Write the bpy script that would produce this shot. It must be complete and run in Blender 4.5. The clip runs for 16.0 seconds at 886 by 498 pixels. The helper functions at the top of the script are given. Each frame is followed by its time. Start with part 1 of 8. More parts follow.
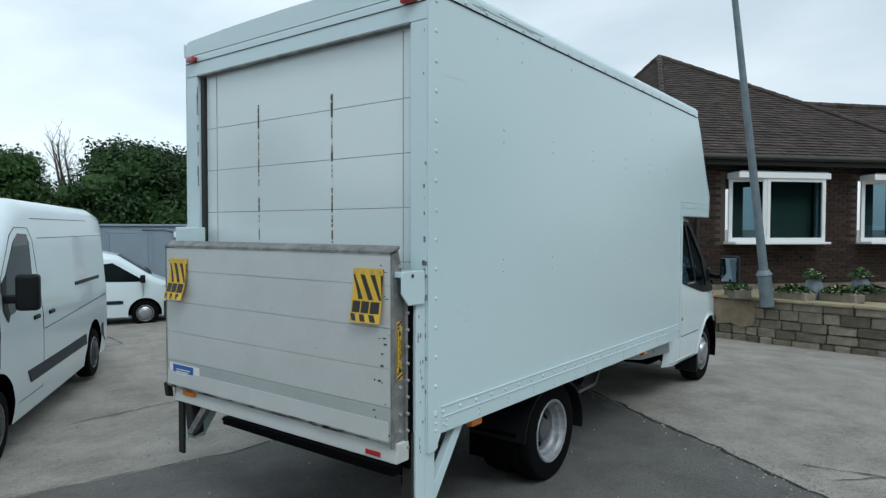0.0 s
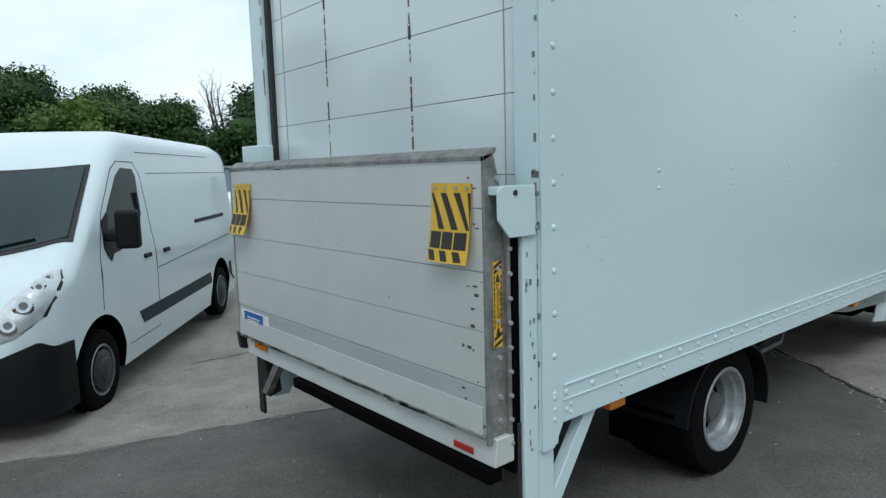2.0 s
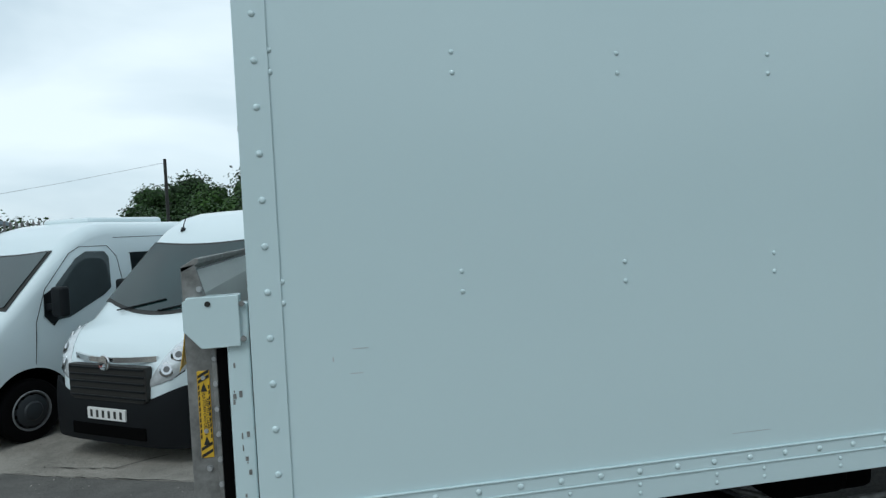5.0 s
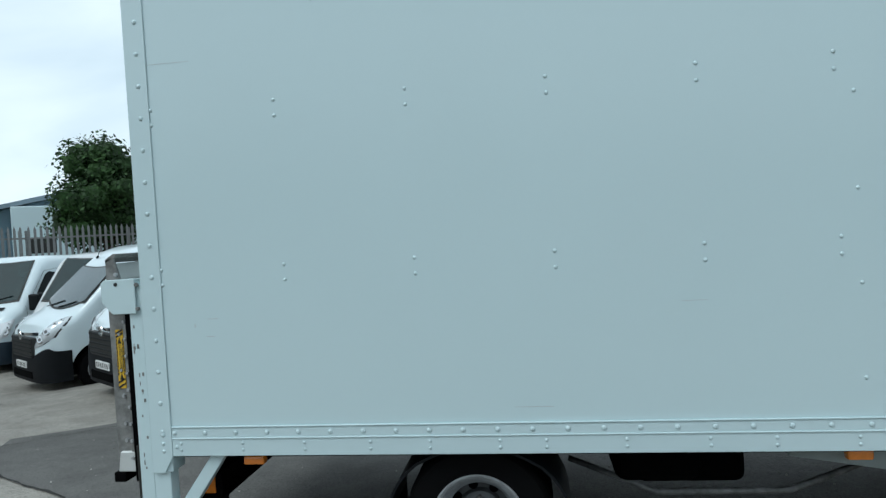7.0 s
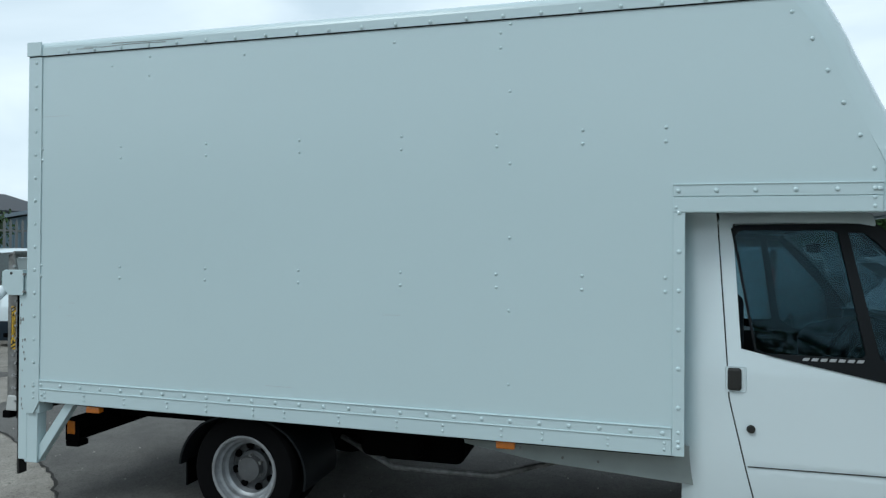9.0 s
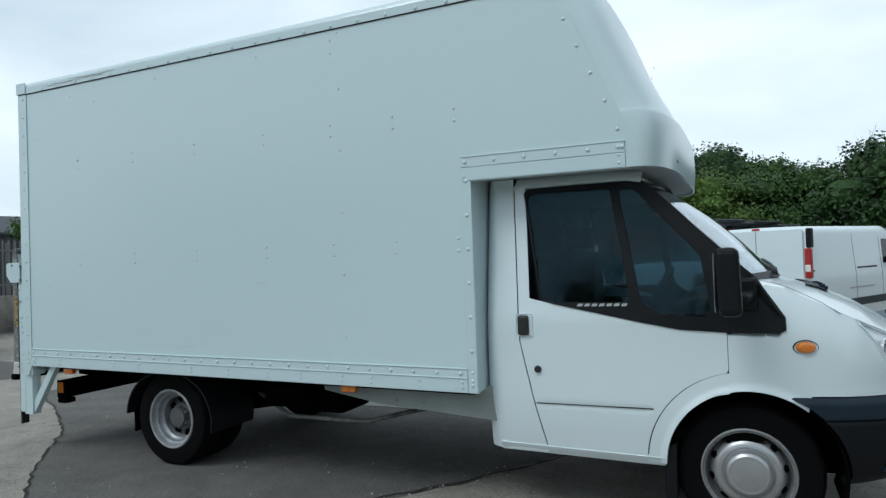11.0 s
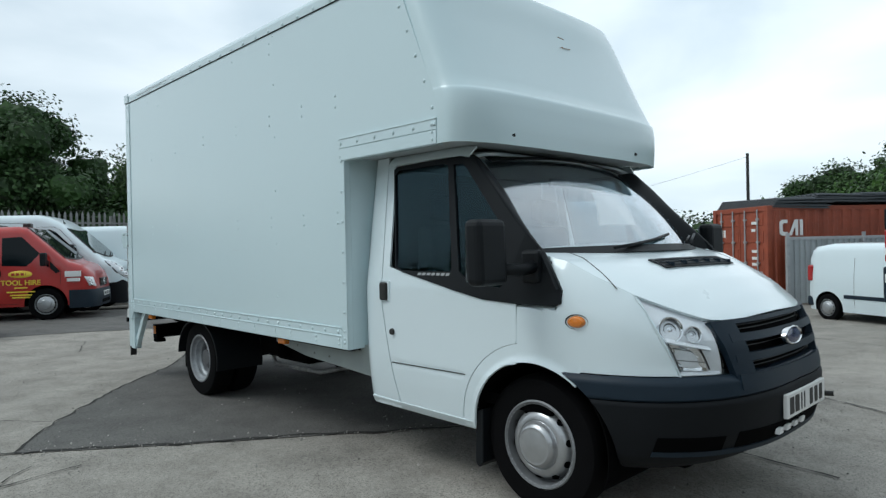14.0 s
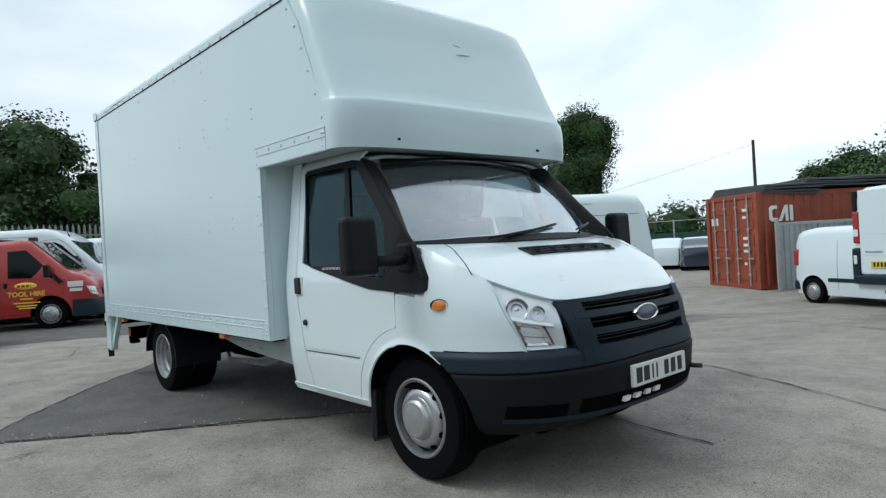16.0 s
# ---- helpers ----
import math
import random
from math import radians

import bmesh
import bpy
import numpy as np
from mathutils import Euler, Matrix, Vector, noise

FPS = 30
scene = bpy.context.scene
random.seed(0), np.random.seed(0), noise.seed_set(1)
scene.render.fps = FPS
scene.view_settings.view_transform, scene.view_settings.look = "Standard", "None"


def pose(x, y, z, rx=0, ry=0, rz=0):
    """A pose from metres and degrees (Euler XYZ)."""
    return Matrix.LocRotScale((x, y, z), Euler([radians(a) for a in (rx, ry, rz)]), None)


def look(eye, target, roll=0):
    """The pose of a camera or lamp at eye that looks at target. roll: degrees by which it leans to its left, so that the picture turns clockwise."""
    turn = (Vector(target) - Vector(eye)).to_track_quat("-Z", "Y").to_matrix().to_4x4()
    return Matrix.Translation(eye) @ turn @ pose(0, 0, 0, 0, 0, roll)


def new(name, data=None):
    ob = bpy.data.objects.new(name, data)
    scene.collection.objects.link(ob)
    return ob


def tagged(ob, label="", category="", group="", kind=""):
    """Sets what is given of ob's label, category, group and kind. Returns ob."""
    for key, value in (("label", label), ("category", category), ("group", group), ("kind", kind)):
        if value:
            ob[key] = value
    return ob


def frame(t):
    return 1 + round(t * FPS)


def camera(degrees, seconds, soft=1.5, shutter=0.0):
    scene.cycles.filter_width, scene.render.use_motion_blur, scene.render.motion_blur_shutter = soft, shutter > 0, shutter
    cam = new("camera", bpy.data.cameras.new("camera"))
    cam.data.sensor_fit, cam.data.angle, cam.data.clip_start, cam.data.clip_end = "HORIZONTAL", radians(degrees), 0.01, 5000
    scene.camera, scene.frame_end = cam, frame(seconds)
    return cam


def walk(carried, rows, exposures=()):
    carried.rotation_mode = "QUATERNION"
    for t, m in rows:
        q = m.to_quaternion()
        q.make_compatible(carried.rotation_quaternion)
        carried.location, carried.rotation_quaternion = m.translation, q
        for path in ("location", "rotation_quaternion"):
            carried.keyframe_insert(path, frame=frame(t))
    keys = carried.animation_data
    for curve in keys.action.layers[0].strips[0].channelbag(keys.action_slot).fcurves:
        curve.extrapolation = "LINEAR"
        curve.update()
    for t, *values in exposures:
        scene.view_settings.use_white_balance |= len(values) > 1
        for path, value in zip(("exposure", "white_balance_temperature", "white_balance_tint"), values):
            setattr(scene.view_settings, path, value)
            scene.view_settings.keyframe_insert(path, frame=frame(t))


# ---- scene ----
cam = camera(68.6, 16.0, soft=1.35)
PATH = [
    (0, (-2.447, -3.019, 1.697), (-0.859, -1.805, 1.635), 0.1),
    (0.5, (-2.331, -2.881, 1.675), (-0.738, -1.672, 1.636), 0.6),
    (1, (-2.151, -2.774, 1.657), (-0.581, -1.536, 1.617), -1.9),
    (1.5, (-1.803, -2.62, 1.627), (-0.364, -1.232, 1.588), 0.5),
    (2, (-1.582, -2.453, 1.554), (-0.308, -0.93, 1.31), -1.6),
    (2.5, (-1.36, -2.368, 1.511), (-0.155, -0.816, 1.137), -2.6),
    (3, (-1.091, -2.492, 1.545), (-0.109, -0.773, 1.259), -2.7),
    (3.5, (-0.765, -2.674, 1.639), (0.114, -0.878, 1.666), -5.2),
    (3.8, (-0.593, -2.778, 1.672), (0.298, -0.998, 1.871), -3.5),
    (4, (-0.448, -2.898, 1.726), (0.418, -1.115, 1.995), -2.7),
    (4.5, (-0.120, -3.088, 1.739), (0.556, -1.225, 2.007), -3.0),
    (5, (0.201, -3.165, 1.673), (0.595, -1.205, 1.609), -2.9),
    (7.3, (2.062, -3.91, 1.597), (1.76, -1.934, 1.551), -3.0),
    (7.5, (2.254, -3.973, 1.582), (1.978, -1.992, 1.574), -1.8),
    (8, (2.733, -4.129, 1.591), (2.462, -2.148, 1.606), -1.6),
    (8.5, (3.099, -4.295, 1.567), (2.681, -2.34, 1.636), -0.9),
    (9, (3.569, -4.357, 1.624), (3.062, -2.423, 1.636), 0.4),
    (9.2, (3.722, -4.397, 1.581), (3.216, -2.462, 1.57), -0.3),
    (11.3, (5.476, -4.338, 1.387), (4.552, -2.564, 1.417), -1.5),
    (11.5, (5.617, -4.276, 1.417), (4.64, -2.531, 1.427), -1.2),
    (12, (6.014, -4.151, 1.397), (4.975, -2.442, 1.418), -1.5),
    (12.5, (6.372, -4.028, 1.354), (5.263, -2.363, 1.336), 0.1),
    (13, (6.699, -3.84, 1.325), (5.526, -2.221, 1.292), -0.3),
    (13.5, (6.994, -3.629, 1.295), (5.683, -2.12, 1.279), -2.1),
    (14, (7.198, -3.39, 1.285), (5.753, -2.007, 1.277), -1.2),
    (14.5, (7.437, -3.252, 1.282), (5.914, -1.956, 1.301), -0.1),
    (15, (7.735, -3.174, 1.277), (6.159, -1.945, 1.241), -0.6),
    (15.5, (7.886, -3.119, 1.254), (6.335, -1.858, 1.308), -3.5),
    (16, (7.945, -3.086, 1.228), (6.458, -1.75, 1.22), -3.3),
]
LOOK = [(0.0, 0.0, 5930, 3), (2.0, 0.05, 5950, 3), (2.8, 0.20, 5980, 3), (3.4, 0.12, 5980, 2), (3.8, -0.09, 5950, 1), (4.3, -0.18, 5900, 1), (5.0, -0.18, 5900, 1), (7.3, 0.03, 5850, 1), (9.2, -0.03, 5900, 2), (12.0, 0.02, 5980, 4), (14.0, 0.07, 6050, 4), (16.0, 0.17, 6100, 5)]
walk(cam, [(t, look(*p)) for t, *p in PATH], LOOK)

# ---- world and light ----
SUN_AZ, SUN_EL = 238.0, 52.0
world = bpy.data.worlds.new("overcast_sky")
scene.world = world
world.use_nodes = True
wt = world.node_tree
wt.nodes.clear()
wn = wt.nodes.new
sky = wn("ShaderNodeTexSky")
sky.sky_type, sky.sun_disc = "NISHITA", False
sky.sun_elevation, sky.sun_rotation = radians(SUN_EL), radians(90 - SUN_AZ)
sky.air_density, sky.dust_density, sky.ozone_density = 1.0, 2.0, 1.0
sky_scale = wn("ShaderNodeMix"); sky_scale.data_type = "RGBA"; sky_scale.blend_type = "MULTIPLY"
sky_scale.inputs[0].default_value = 1.0
sky_scale.inputs[7].default_value = (0.10, 0.10, 0.10, 1)
coord = wn("ShaderNodeTexCoord")
mapping = wn("ShaderNodeMapping"); mapping.inputs["Scale"].default_value = (1.2, 1.2, 3.2)
clouds = wn("ShaderNodeTexNoise")
clouds.inputs["Scale"].default_value, clouds.inputs["Detail"].default_value, clouds.inputs["Roughness"].default_value = 1.7, 5.0, 0.48
clouds.inputs["Distortion"].default_value = 0.35
ramp = wn("ShaderNodeValToRGB")
ramp.color_ramp.elements[0].position, ramp.color_ramp.elements[0].color = 0.34, (0.70, 0.78, 0.84, 1)
ramp.color_ramp.elements[1].position, ramp.color_ramp.elements[1].color = 0.66, (1.08, 1.11, 1.13, 1)
# the cloud is thinner, and brighter, on the far side of the yard
toward = wn("ShaderNodeVectorMath"); toward.operation = "DOT_PRODUCT"
toward.inputs[1].default_value = (math.cos(radians(100)), math.sin(radians(100)), 0.0)
thin = wn("ShaderNodeMapRange"); thin.interpolation_type = "SMOOTHSTEP"
thin.inputs["From Min"].default_value, thin.inputs["From Max"].default_value = 0.0, 1.0
thin.inputs["To Min"].default_value, thin.inputs["To Max"].default_value = 0.88, 1.10
lit = wn("ShaderNodeMix"); lit.data_type = "RGBA"; lit.blend_type = "MULTIPLY"; lit.inputs[0].default_value = 1.0
cover = wn("ShaderNodeMix"); cover.data_type = "RGBA"; cover.inputs[0].default_value = 0.86
bg = wn("ShaderNodeBackground"); bg.inputs["Strength"].default_value = 1.0
wout = wn("ShaderNodeOutputWorld")
for a, b in ((coord.outputs["Generated"], mapping.inputs["Vector"]), (mapping.outputs[0], clouds.inputs["Vector"]),
             (clouds.outputs["Fac"], ramp.inputs["Fac"]), (sky.outputs[0], sky_scale.inputs[6]), (sky_scale.outputs[2], cover.inputs[6]),
             (coord.outputs["Generated"], toward.inputs[0]), (toward.outputs["Value"], thin.inputs["Value"]),
             (ramp.outputs[0], lit.inputs[6]), (thin.outputs[0], lit.inputs[7]), (lit.outputs[2], cover.inputs[7]), (cover.outputs[2], bg.inputs["Color"]), (bg.outputs[0], wout.inputs["Surface"])):
    wt.links.new(a, b)
sun = new("sun", bpy.data.lights.new("sun", "SUN"))
sun.data.energy, sun.data.angle, sun.data.color = 1.15, radians(25), (1.0, 0.985, 0.96)
sun_dir = Vector((math.cos(radians(SUN_AZ)) * math.cos(radians(SUN_EL)), math.sin(radians(SUN_AZ)) * math.cos(radians(SUN_EL)), math.sin(radians(SUN_EL))))
sun.matrix_world = look(sun_dir * 40, (0, 0, 0))

# ---- materials ----
def surface(name, col, rough=0.5, metal=0.0, var=0.12, scale=6.0, bump=0.0, bscale=60.0, coat=0.0, col2=None, fine=0.0, rvar=0.12, spec=0.5, islands=False, pits=0.0):
    """Two scales of variation: broad stains and fine grain, in object metres."""
    m = bpy.data.materials.new(name)
    m.use_nodes = True
    t = m.node_tree
    b = t.nodes["Principled BSDF"]
    b.inputs["Metallic"].default_value = metal
    b.inputs["Coat Weight"].default_value = coat
    b.inputs["Coat Roughness"].default_value = 0.06
    b.inputs["Specular IOR Level"].default_value = spec
    tc = t.nodes.new("ShaderNodeTexCoord")
    n1 = t.nodes.new("ShaderNodeTexNoise"); n1.inputs["Scale"].default_value = scale; n1.inputs["Detail"].default_value = 6; n1.inputs["Roughness"].default_value = 0.62
    n2 = t.nodes.new("ShaderNodeTexNoise"); n2.inputs["Scale"].default_value = bscale; n2.inputs["Detail"].default_value = 3
    t.links.new(tc.outputs["Object"], n1.inputs["Vector"]); t.links.new(tc.outputs["Object"], n2.inputs["Vector"])
    r = t.nodes.new("ShaderNodeValToRGB")
    r.color_ramp.elements[0].position, r.color_ramp.elements[1].position = 0.32, 0.72
    lo = col2 or tuple(c * (1 - var) for c in col)
    r.color_ramp.elements[0].color, r.color_ramp.elements[1].color = (*lo, 1), (*col, 1)
    t.links.new(n1.outputs["Fac"], r.inputs["Fac"])
    out = r.outputs["Color"]
    if fine:
        mx = t.nodes.new("ShaderNodeMix"); mx.data_type = "RGBA"; mx.blend_type = "OVERLAY"; mx.inputs[0].default_value = fine
        t.links.new(out, mx.inputs[6]); t.links.new(n2.outputs["Fac"], mx.inputs[7]); out = mx.outputs[2]
    if pits:
        n3 = t.nodes.new("ShaderNodeTexNoise"); n3.inputs["Scale"].default_value = 130; n3.inputs["Detail"].default_value = 2
        n4 = t.nodes.new("ShaderNodeTexNoise"); n4.inputs["Scale"].default_value = 2.3; n4.inputs["Detail"].default_value = 9; n4.inputs["Roughness"].default_value = 0.7
        t.links.new(tc.outputs["Object"], n3.inputs["Vector"]); t.links.new(tc.outputs["Object"], n4.inputs["Vector"])
        for nz, lo_, hi_, dk in ((n3, 0.34, 0.46, 1 - pits), (n4, 0.36, 0.58, 1 - 0.45 * pits)):
            pr = t.nodes.new("ShaderNodeMapRange"); pr.inputs["From Min"].default_value, pr.inputs["From Max"].default_value = lo_, hi_
            pr.inputs["To Min"].default_value, pr.inputs["To Max"].default_value = dk, 1.04
            t.links.new(nz.outputs["Fac"], pr.inputs["Value"])
            pm = t.nodes.new("ShaderNodeMix"); pm.data_type = "RGBA"; pm.blend_type = "MULTIPLY"; pm.inputs[0].default_value = 1.0
            t.links.new(out, pm.inputs[6]); t.links.new(pr.outputs[0], pm.inputs[7]); out = pm.outputs[2]
    if islands:
        info = t.nodes.new("ShaderNodeObjectInfo"); geo = t.nodes.new("ShaderNodeNewGeometry")
        add = t.nodes.new("ShaderNodeMath"); add.operation = "ADD"
        frac = t.nodes.new("ShaderNodeMath"); frac.operation = "FRACT"
        t.links.new(info.outputs["Random"], add.inputs[0]); t.links.new(geo.outputs["Random Per Island"], add.inputs[1]); t.links.new(add.outputs[0], frac.inputs[0])
        mr = t.nodes.new("ShaderNodeMapRange"); mr.inputs["To Min"].default_value, mr.inputs["To Max"].default_value = 1 - islands, 1 + islands
        t.links.new(frac.outputs[0], mr.inputs["Value"])
        mv = t.nodes.new("ShaderNodeMix"); mv.data_type = "RGBA"; mv.blend_type = "MULTIPLY"; mv.inputs[0].default_value = 1.0
        t.links.new(out, mv.inputs[6]); t.links.new(mr.outputs[0], mv.inputs[7]); out = mv.outputs[2]
    t.links.new(out, b.inputs["Base Color"])
    rr = t.nodes.new("ShaderNodeMapRange")
    rr.inputs["To Min"].default_value, rr.inputs["To Max"].default_value = max(0.02, rough - rvar * rough), min(1, rough + rvar * rough)
    t.links.new(n1.outputs["Fac"], rr.inputs["Value"]); t.links.new(rr.outputs[0], b.inputs["Roughness"])
    if bump:
        bp = t.nodes.new("ShaderNodeBump"); bp.inputs["Strength"].default_value = bump; bp.inputs["Distance"].default_value = 0.01
        t.links.new(n2.outputs["Fac"], bp.inputs["Height"]); t.links.new(bp.outputs[0], b.inputs["Normal"])
    return m

def glass_mat(name, tint, f0=0.05, rough=0.02, sheen=(0.95, 0.97, 1)):
    """Tinted window glass: mostly see-through, with a mirror film."""
    m = bpy.data.materials.new(name)
    m.use_nodes = True
    t = m.node_tree; t.nodes.clear()
    o = t.nodes.new("ShaderNodeOutputMaterial")
    tr = t.nodes.new("ShaderNodeBsdfTransparent"); tr.inputs[0].default_value = (*tint, 1)
    gl = t.nodes.new("ShaderNodeBsdfGlossy"); gl.inputs["Roughness"].default_value = rough; gl.inputs[0].default_value = (*sheen, 1)
    fr = t.nodes.new("ShaderNodeLayerWeight"); fr.inputs["Blend"].default_value = 0.5
    pw = t.nodes.new("ShaderNodeMath"); pw.operation = "POWER"; pw.inputs[1].default_value = 4.5
    mp = t.nodes.new("ShaderNodeMapRange"); mp.inputs["To Min"].default_value, mp.inputs["To Max"].default_value = f0, 0.9
    mx = t.nodes.new("ShaderNodeMixShader")
    t.links.new(fr.outputs["Facing"], pw.inputs[0]); t.links.new(pw.outputs[0], mp.inputs[0]); t.links.new(mp.outputs[0], mx.inputs[0])
    t.links.new(tr.outputs[0], mx.inputs[1]); t.links.new(gl.outputs[0], mx.inputs[2]); t.links.new(mx.outputs[0], o.inputs[0])
    return m

GRP_WHITE = surface("white_box_paint", (0.575, 0.70, 0.725), 0.27, var=0.02, scale=0.45, bump=0.012, bscale=9, coat=0.4, rvar=0.03)
GRP_WHITE.node_tree.nodes["Principled BSDF"].inputs["Coat Roughness"].default_value = 0.2
SHUTTER = surface("gloss_white_shutter_paint", (0.68, 0.76, 0.77), 0.24, var=0.04, scale=0.8, coat=0.8, rvar=0.05)
PAINT = surface("white_body_paint", (0.70, 0.79, 0.815), 0.28, var=0.025, scale=0.9, coat=0.6, rvar=0.05)
ALU = surface("brushed_aluminium_plank", (0.625, 0.645, 0.635), 0.46, metal=0.25, var=0.10, scale=3, bump=0.05, bscale=120, fine=0.1)
ALU_D = surface("grit_coated_aluminium", (0.42, 0.46, 0.45), 0.6, metal=0.1, var=0.12, scale=4, bump=0.15, bscale=160, fine=0.15)
STEEL = surface("galvanised_steel", (0.50, 0.51, 0.52), 0.5, metal=0.6, var=0.25, scale=9, bump=0.05, fine=0.15)
WORN = surface("worn_steel", (0.33, 0.33, 0.32), 0.6, metal=0.4, var=0.6, scale=14, bump=0.2, bscale=50, fine=0.2)
BLACK = surface("black_trim_plastic", (0.006, 0.008, 0.010), 0.5, var=0.25, scale=4, bump=0.03, bscale=300, spec=0.22)
BUMPER = surface("blue_black_bumper_plastic", (0.009, 0.020, 0.033), 0.5, var=0.2, scale=3, bump=0.04, bscale=260, spec=0.3)
BUMPLOW = surface("dull_black_bumper_plastic", (0.0075, 0.009, 0.011), 0.65, var=0.25, scale=3, bump=0.05, bscale=260, spec=0.18)
# Blacker than the real parts: deep shade under vehicles is put into this colour.
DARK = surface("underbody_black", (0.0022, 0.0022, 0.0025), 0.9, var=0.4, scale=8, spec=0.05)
RUBBER = surface("tyre_rubber", (0.0045, 0.0045, 0.005), 0.85, var=0.3, scale=12, bump=0.1, bscale=120, spec=0.08)
SILVER = surface("silver_wheel_paint", (0.47, 0.48, 0.49), 0.33, metal=0.7, var=0.15, scale=10)
RIM = surface("grey_steel_rim", (0.17, 0.175, 0.18), 0.5, metal=0.1, var=0.3, scale=14)
RIM_SILVER = surface("dirty_silver_rim", (0.40, 0.42, 0.44), 0.42, metal=0.35, var=0.45, scale=14, bump=0.05)
DISC = surface("dull_wheel_disc", (0.13, 0.135, 0.14), 0.55, metal=0.3, var=0.3, scale=14)
MIRRORG = surface("mirror_glass", (0.30, 0.34, 0.38), 0.03, metal=1.0, var=0.02)
LIP = surface("worn_rim_lip", (0.34, 0.35, 0.36), 0.5, metal=0.2, var=0.3, scale=25)
CHROME = surface("chrome", (0.80, 0.80, 0.80), 0.12, metal=1.0, var=0.05)
YELLOW = surface("warning_yellow", (0.72, 0.45, 0.03), 0.5, var=0.2, scale=10)
INK = surface("printed_black", (0.02, 0.02, 0.018), 0.55, var=0.2, scale=12)
AMBER = surface("amber_lens", (0.75, 0.22, 0.02), 0.2, var=0.2, scale=30, coat=0.5)
REDLENS = surface("red_lens", (0.40, 0.015, 0.015), 0.18, var=0.2, scale=30, coat=0.6)
BLUE = surface("blue_sticker", (0.03, 0.14, 0.42), 0.4, var=0.15, scale=20)
PLATE_W = surface("white_plate", (0.78, 0.78, 0.76), 0.35, var=0.06, scale=12)
PLATE_Y = surface("yellow_plate", (0.80, 0.58, 0.05), 0.35, var=0.06, scale=12)
RED = surface("red_body_paint", (0.42, 0.022, 0.018), 0.3, var=0.12, scale=2, coat=0.6)
SIGN_Y = surface("yellow_lettering", (0.80, 0.60, 0.05), 0.5, var=0.06)
SEAT = surface("seat_cloth", (0.022, 0.025, 0.030), 0.9, var=0.3, scale=15)
LINING = surface("pale_headlining_cloth", (0.50, 0.51, 0.50), 0.9, var=0.1, scale=12)
DASH = surface("dashboard_grey", (0.028, 0.030, 0.034), 0.6, var=0.2, scale=8)
GREYPANEL = surface("grey_painted_side_guard", (0.30, 0.34, 0.33), 0.5, var=0.15, scale=5)
LAMP = surface("lamp_reflector", (0.84, 0.86, 0.88), 0.22, metal=0.15, var=0.1, scale=10)
LENS = glass_mat("clear_lens", (0.97, 0.98, 0.985), 0.03)
GLASS = glass_mat("tinted_side_glass", (0.40, 0.50, 0.54), 0.03, sheen=(0.50, 0.72, 0.80))
WGLASS = glass_mat("windscreen_glass", (0.84, 0.88, 0.89), 0.29)
RUST = surface("rust_streak", (0.28, 0.15, 0.06), 0.9, var=0.6, scale=40, bump=0.1)
HINGE = surface("rusted_dark_hinge", (0.13, 0.10, 0.078), 0.8, var=0.6, scale=60, bump=0.2)
CONTAINER = surface("orange_brown_container_paint", (0.34, 0.075, 0.035), 0.55, var=0.35, scale=2.5, bump=0.05, fine=0.15)
SHEET = surface("galvanised_sheet", (0.42, 0.45, 0.46), 0.45, metal=0.35, var=0.2, scale=1.5, fine=0.1)
ROOFSHEET = surface("grey_roof_sheet", (0.10, 0.11, 0.12), 0.7, var=0.3, scale=2)
SHED = surface("blue_grey_shed_paint", (0.24, 0.30, 0.35), 0.5, var=0.12, scale=1.5, fine=0.08)
BRICK = surface("dark_brown_brick", (0.034, 0.017, 0.012), 0.85, var=0.5, scale=9, bump=0.4, bscale=70, islands=0.5)
MORTAR = surface("dark_mortar", (0.085, 0.066, 0.050), 0.95, var=0.3, scale=20)
TILE = surface("brown_roof_tile", (0.068, 0.050, 0.041), 0.85, var=0.4, scale=3, bump=0.3, bscale=40, islands=0.35)
UPVC = surface("white_upvc", (0.82, 0.83, 0.83), 0.3, var=0.03, scale=4)
CURTAIN = surface("green_curtain", (0.21, 0.26, 0.20), 0.9, var=0.2, scale=6)
STONE = surface("pale_stone_block", (0.23, 0.20, 0.155), 0.9, var=0.55, scale=5, bump=0.6, bscale=35, islands=0.5, fine=0.2)
PAVING = surface("terrace_paving", (0.34, 0.29, 0.18), 0.9, var=0.3, scale=4, bump=0.2)
CONCRETE = surface("yard_concrete", (0.345, 0.322, 0.284), 0.86, var=0.24, scale=0.55, bump=0.45, bscale=45, fine=0.35, spec=0.35, pits=0.6)
DARKCON = surface("dark_concrete", (0.138, 0.133, 0.124), 0.85, var=0.22, scale=0.7, bump=0.5, bscale=50, fine=0.38, spec=0.35, pits=0.55)
CRACKM = surface("crack_dirt", (0.030, 0.028, 0.024), 0.95, var=0.5, scale=20)
BARK = surface("bark", (0.08, 0.06, 0.045), 0.95, var=0.4, scale=10, bump=0.5)
LEAF = surface("leaf_green", (0.050, 0.108, 0.019), 0.6, var=0.5, scale=0.8, islands=0.5, col2=(0.020, 0.050, 0.010), spec=0.3)
LEAF_D = surface("dark_leaf_green", (0.036, 0.078, 0.019), 0.6, var=0.5, scale=0.8, islands=0.5, col2=(0.017, 0.040, 0.011), spec=0.25)
LEAF_Y = surface("yellow_green_leaf", (0.090, 0.150, 0.024), 0.6, var=0.4, scale=0.8, islands=0.45, col2=(0.035, 0.070, 0.012), spec=0.3)
POST = surface("weathered_post_paint", (0.20, 0.25, 0.28), 0.6, metal=0.2, var=0.4, scale=4, bump=0.1, fine=0.2)
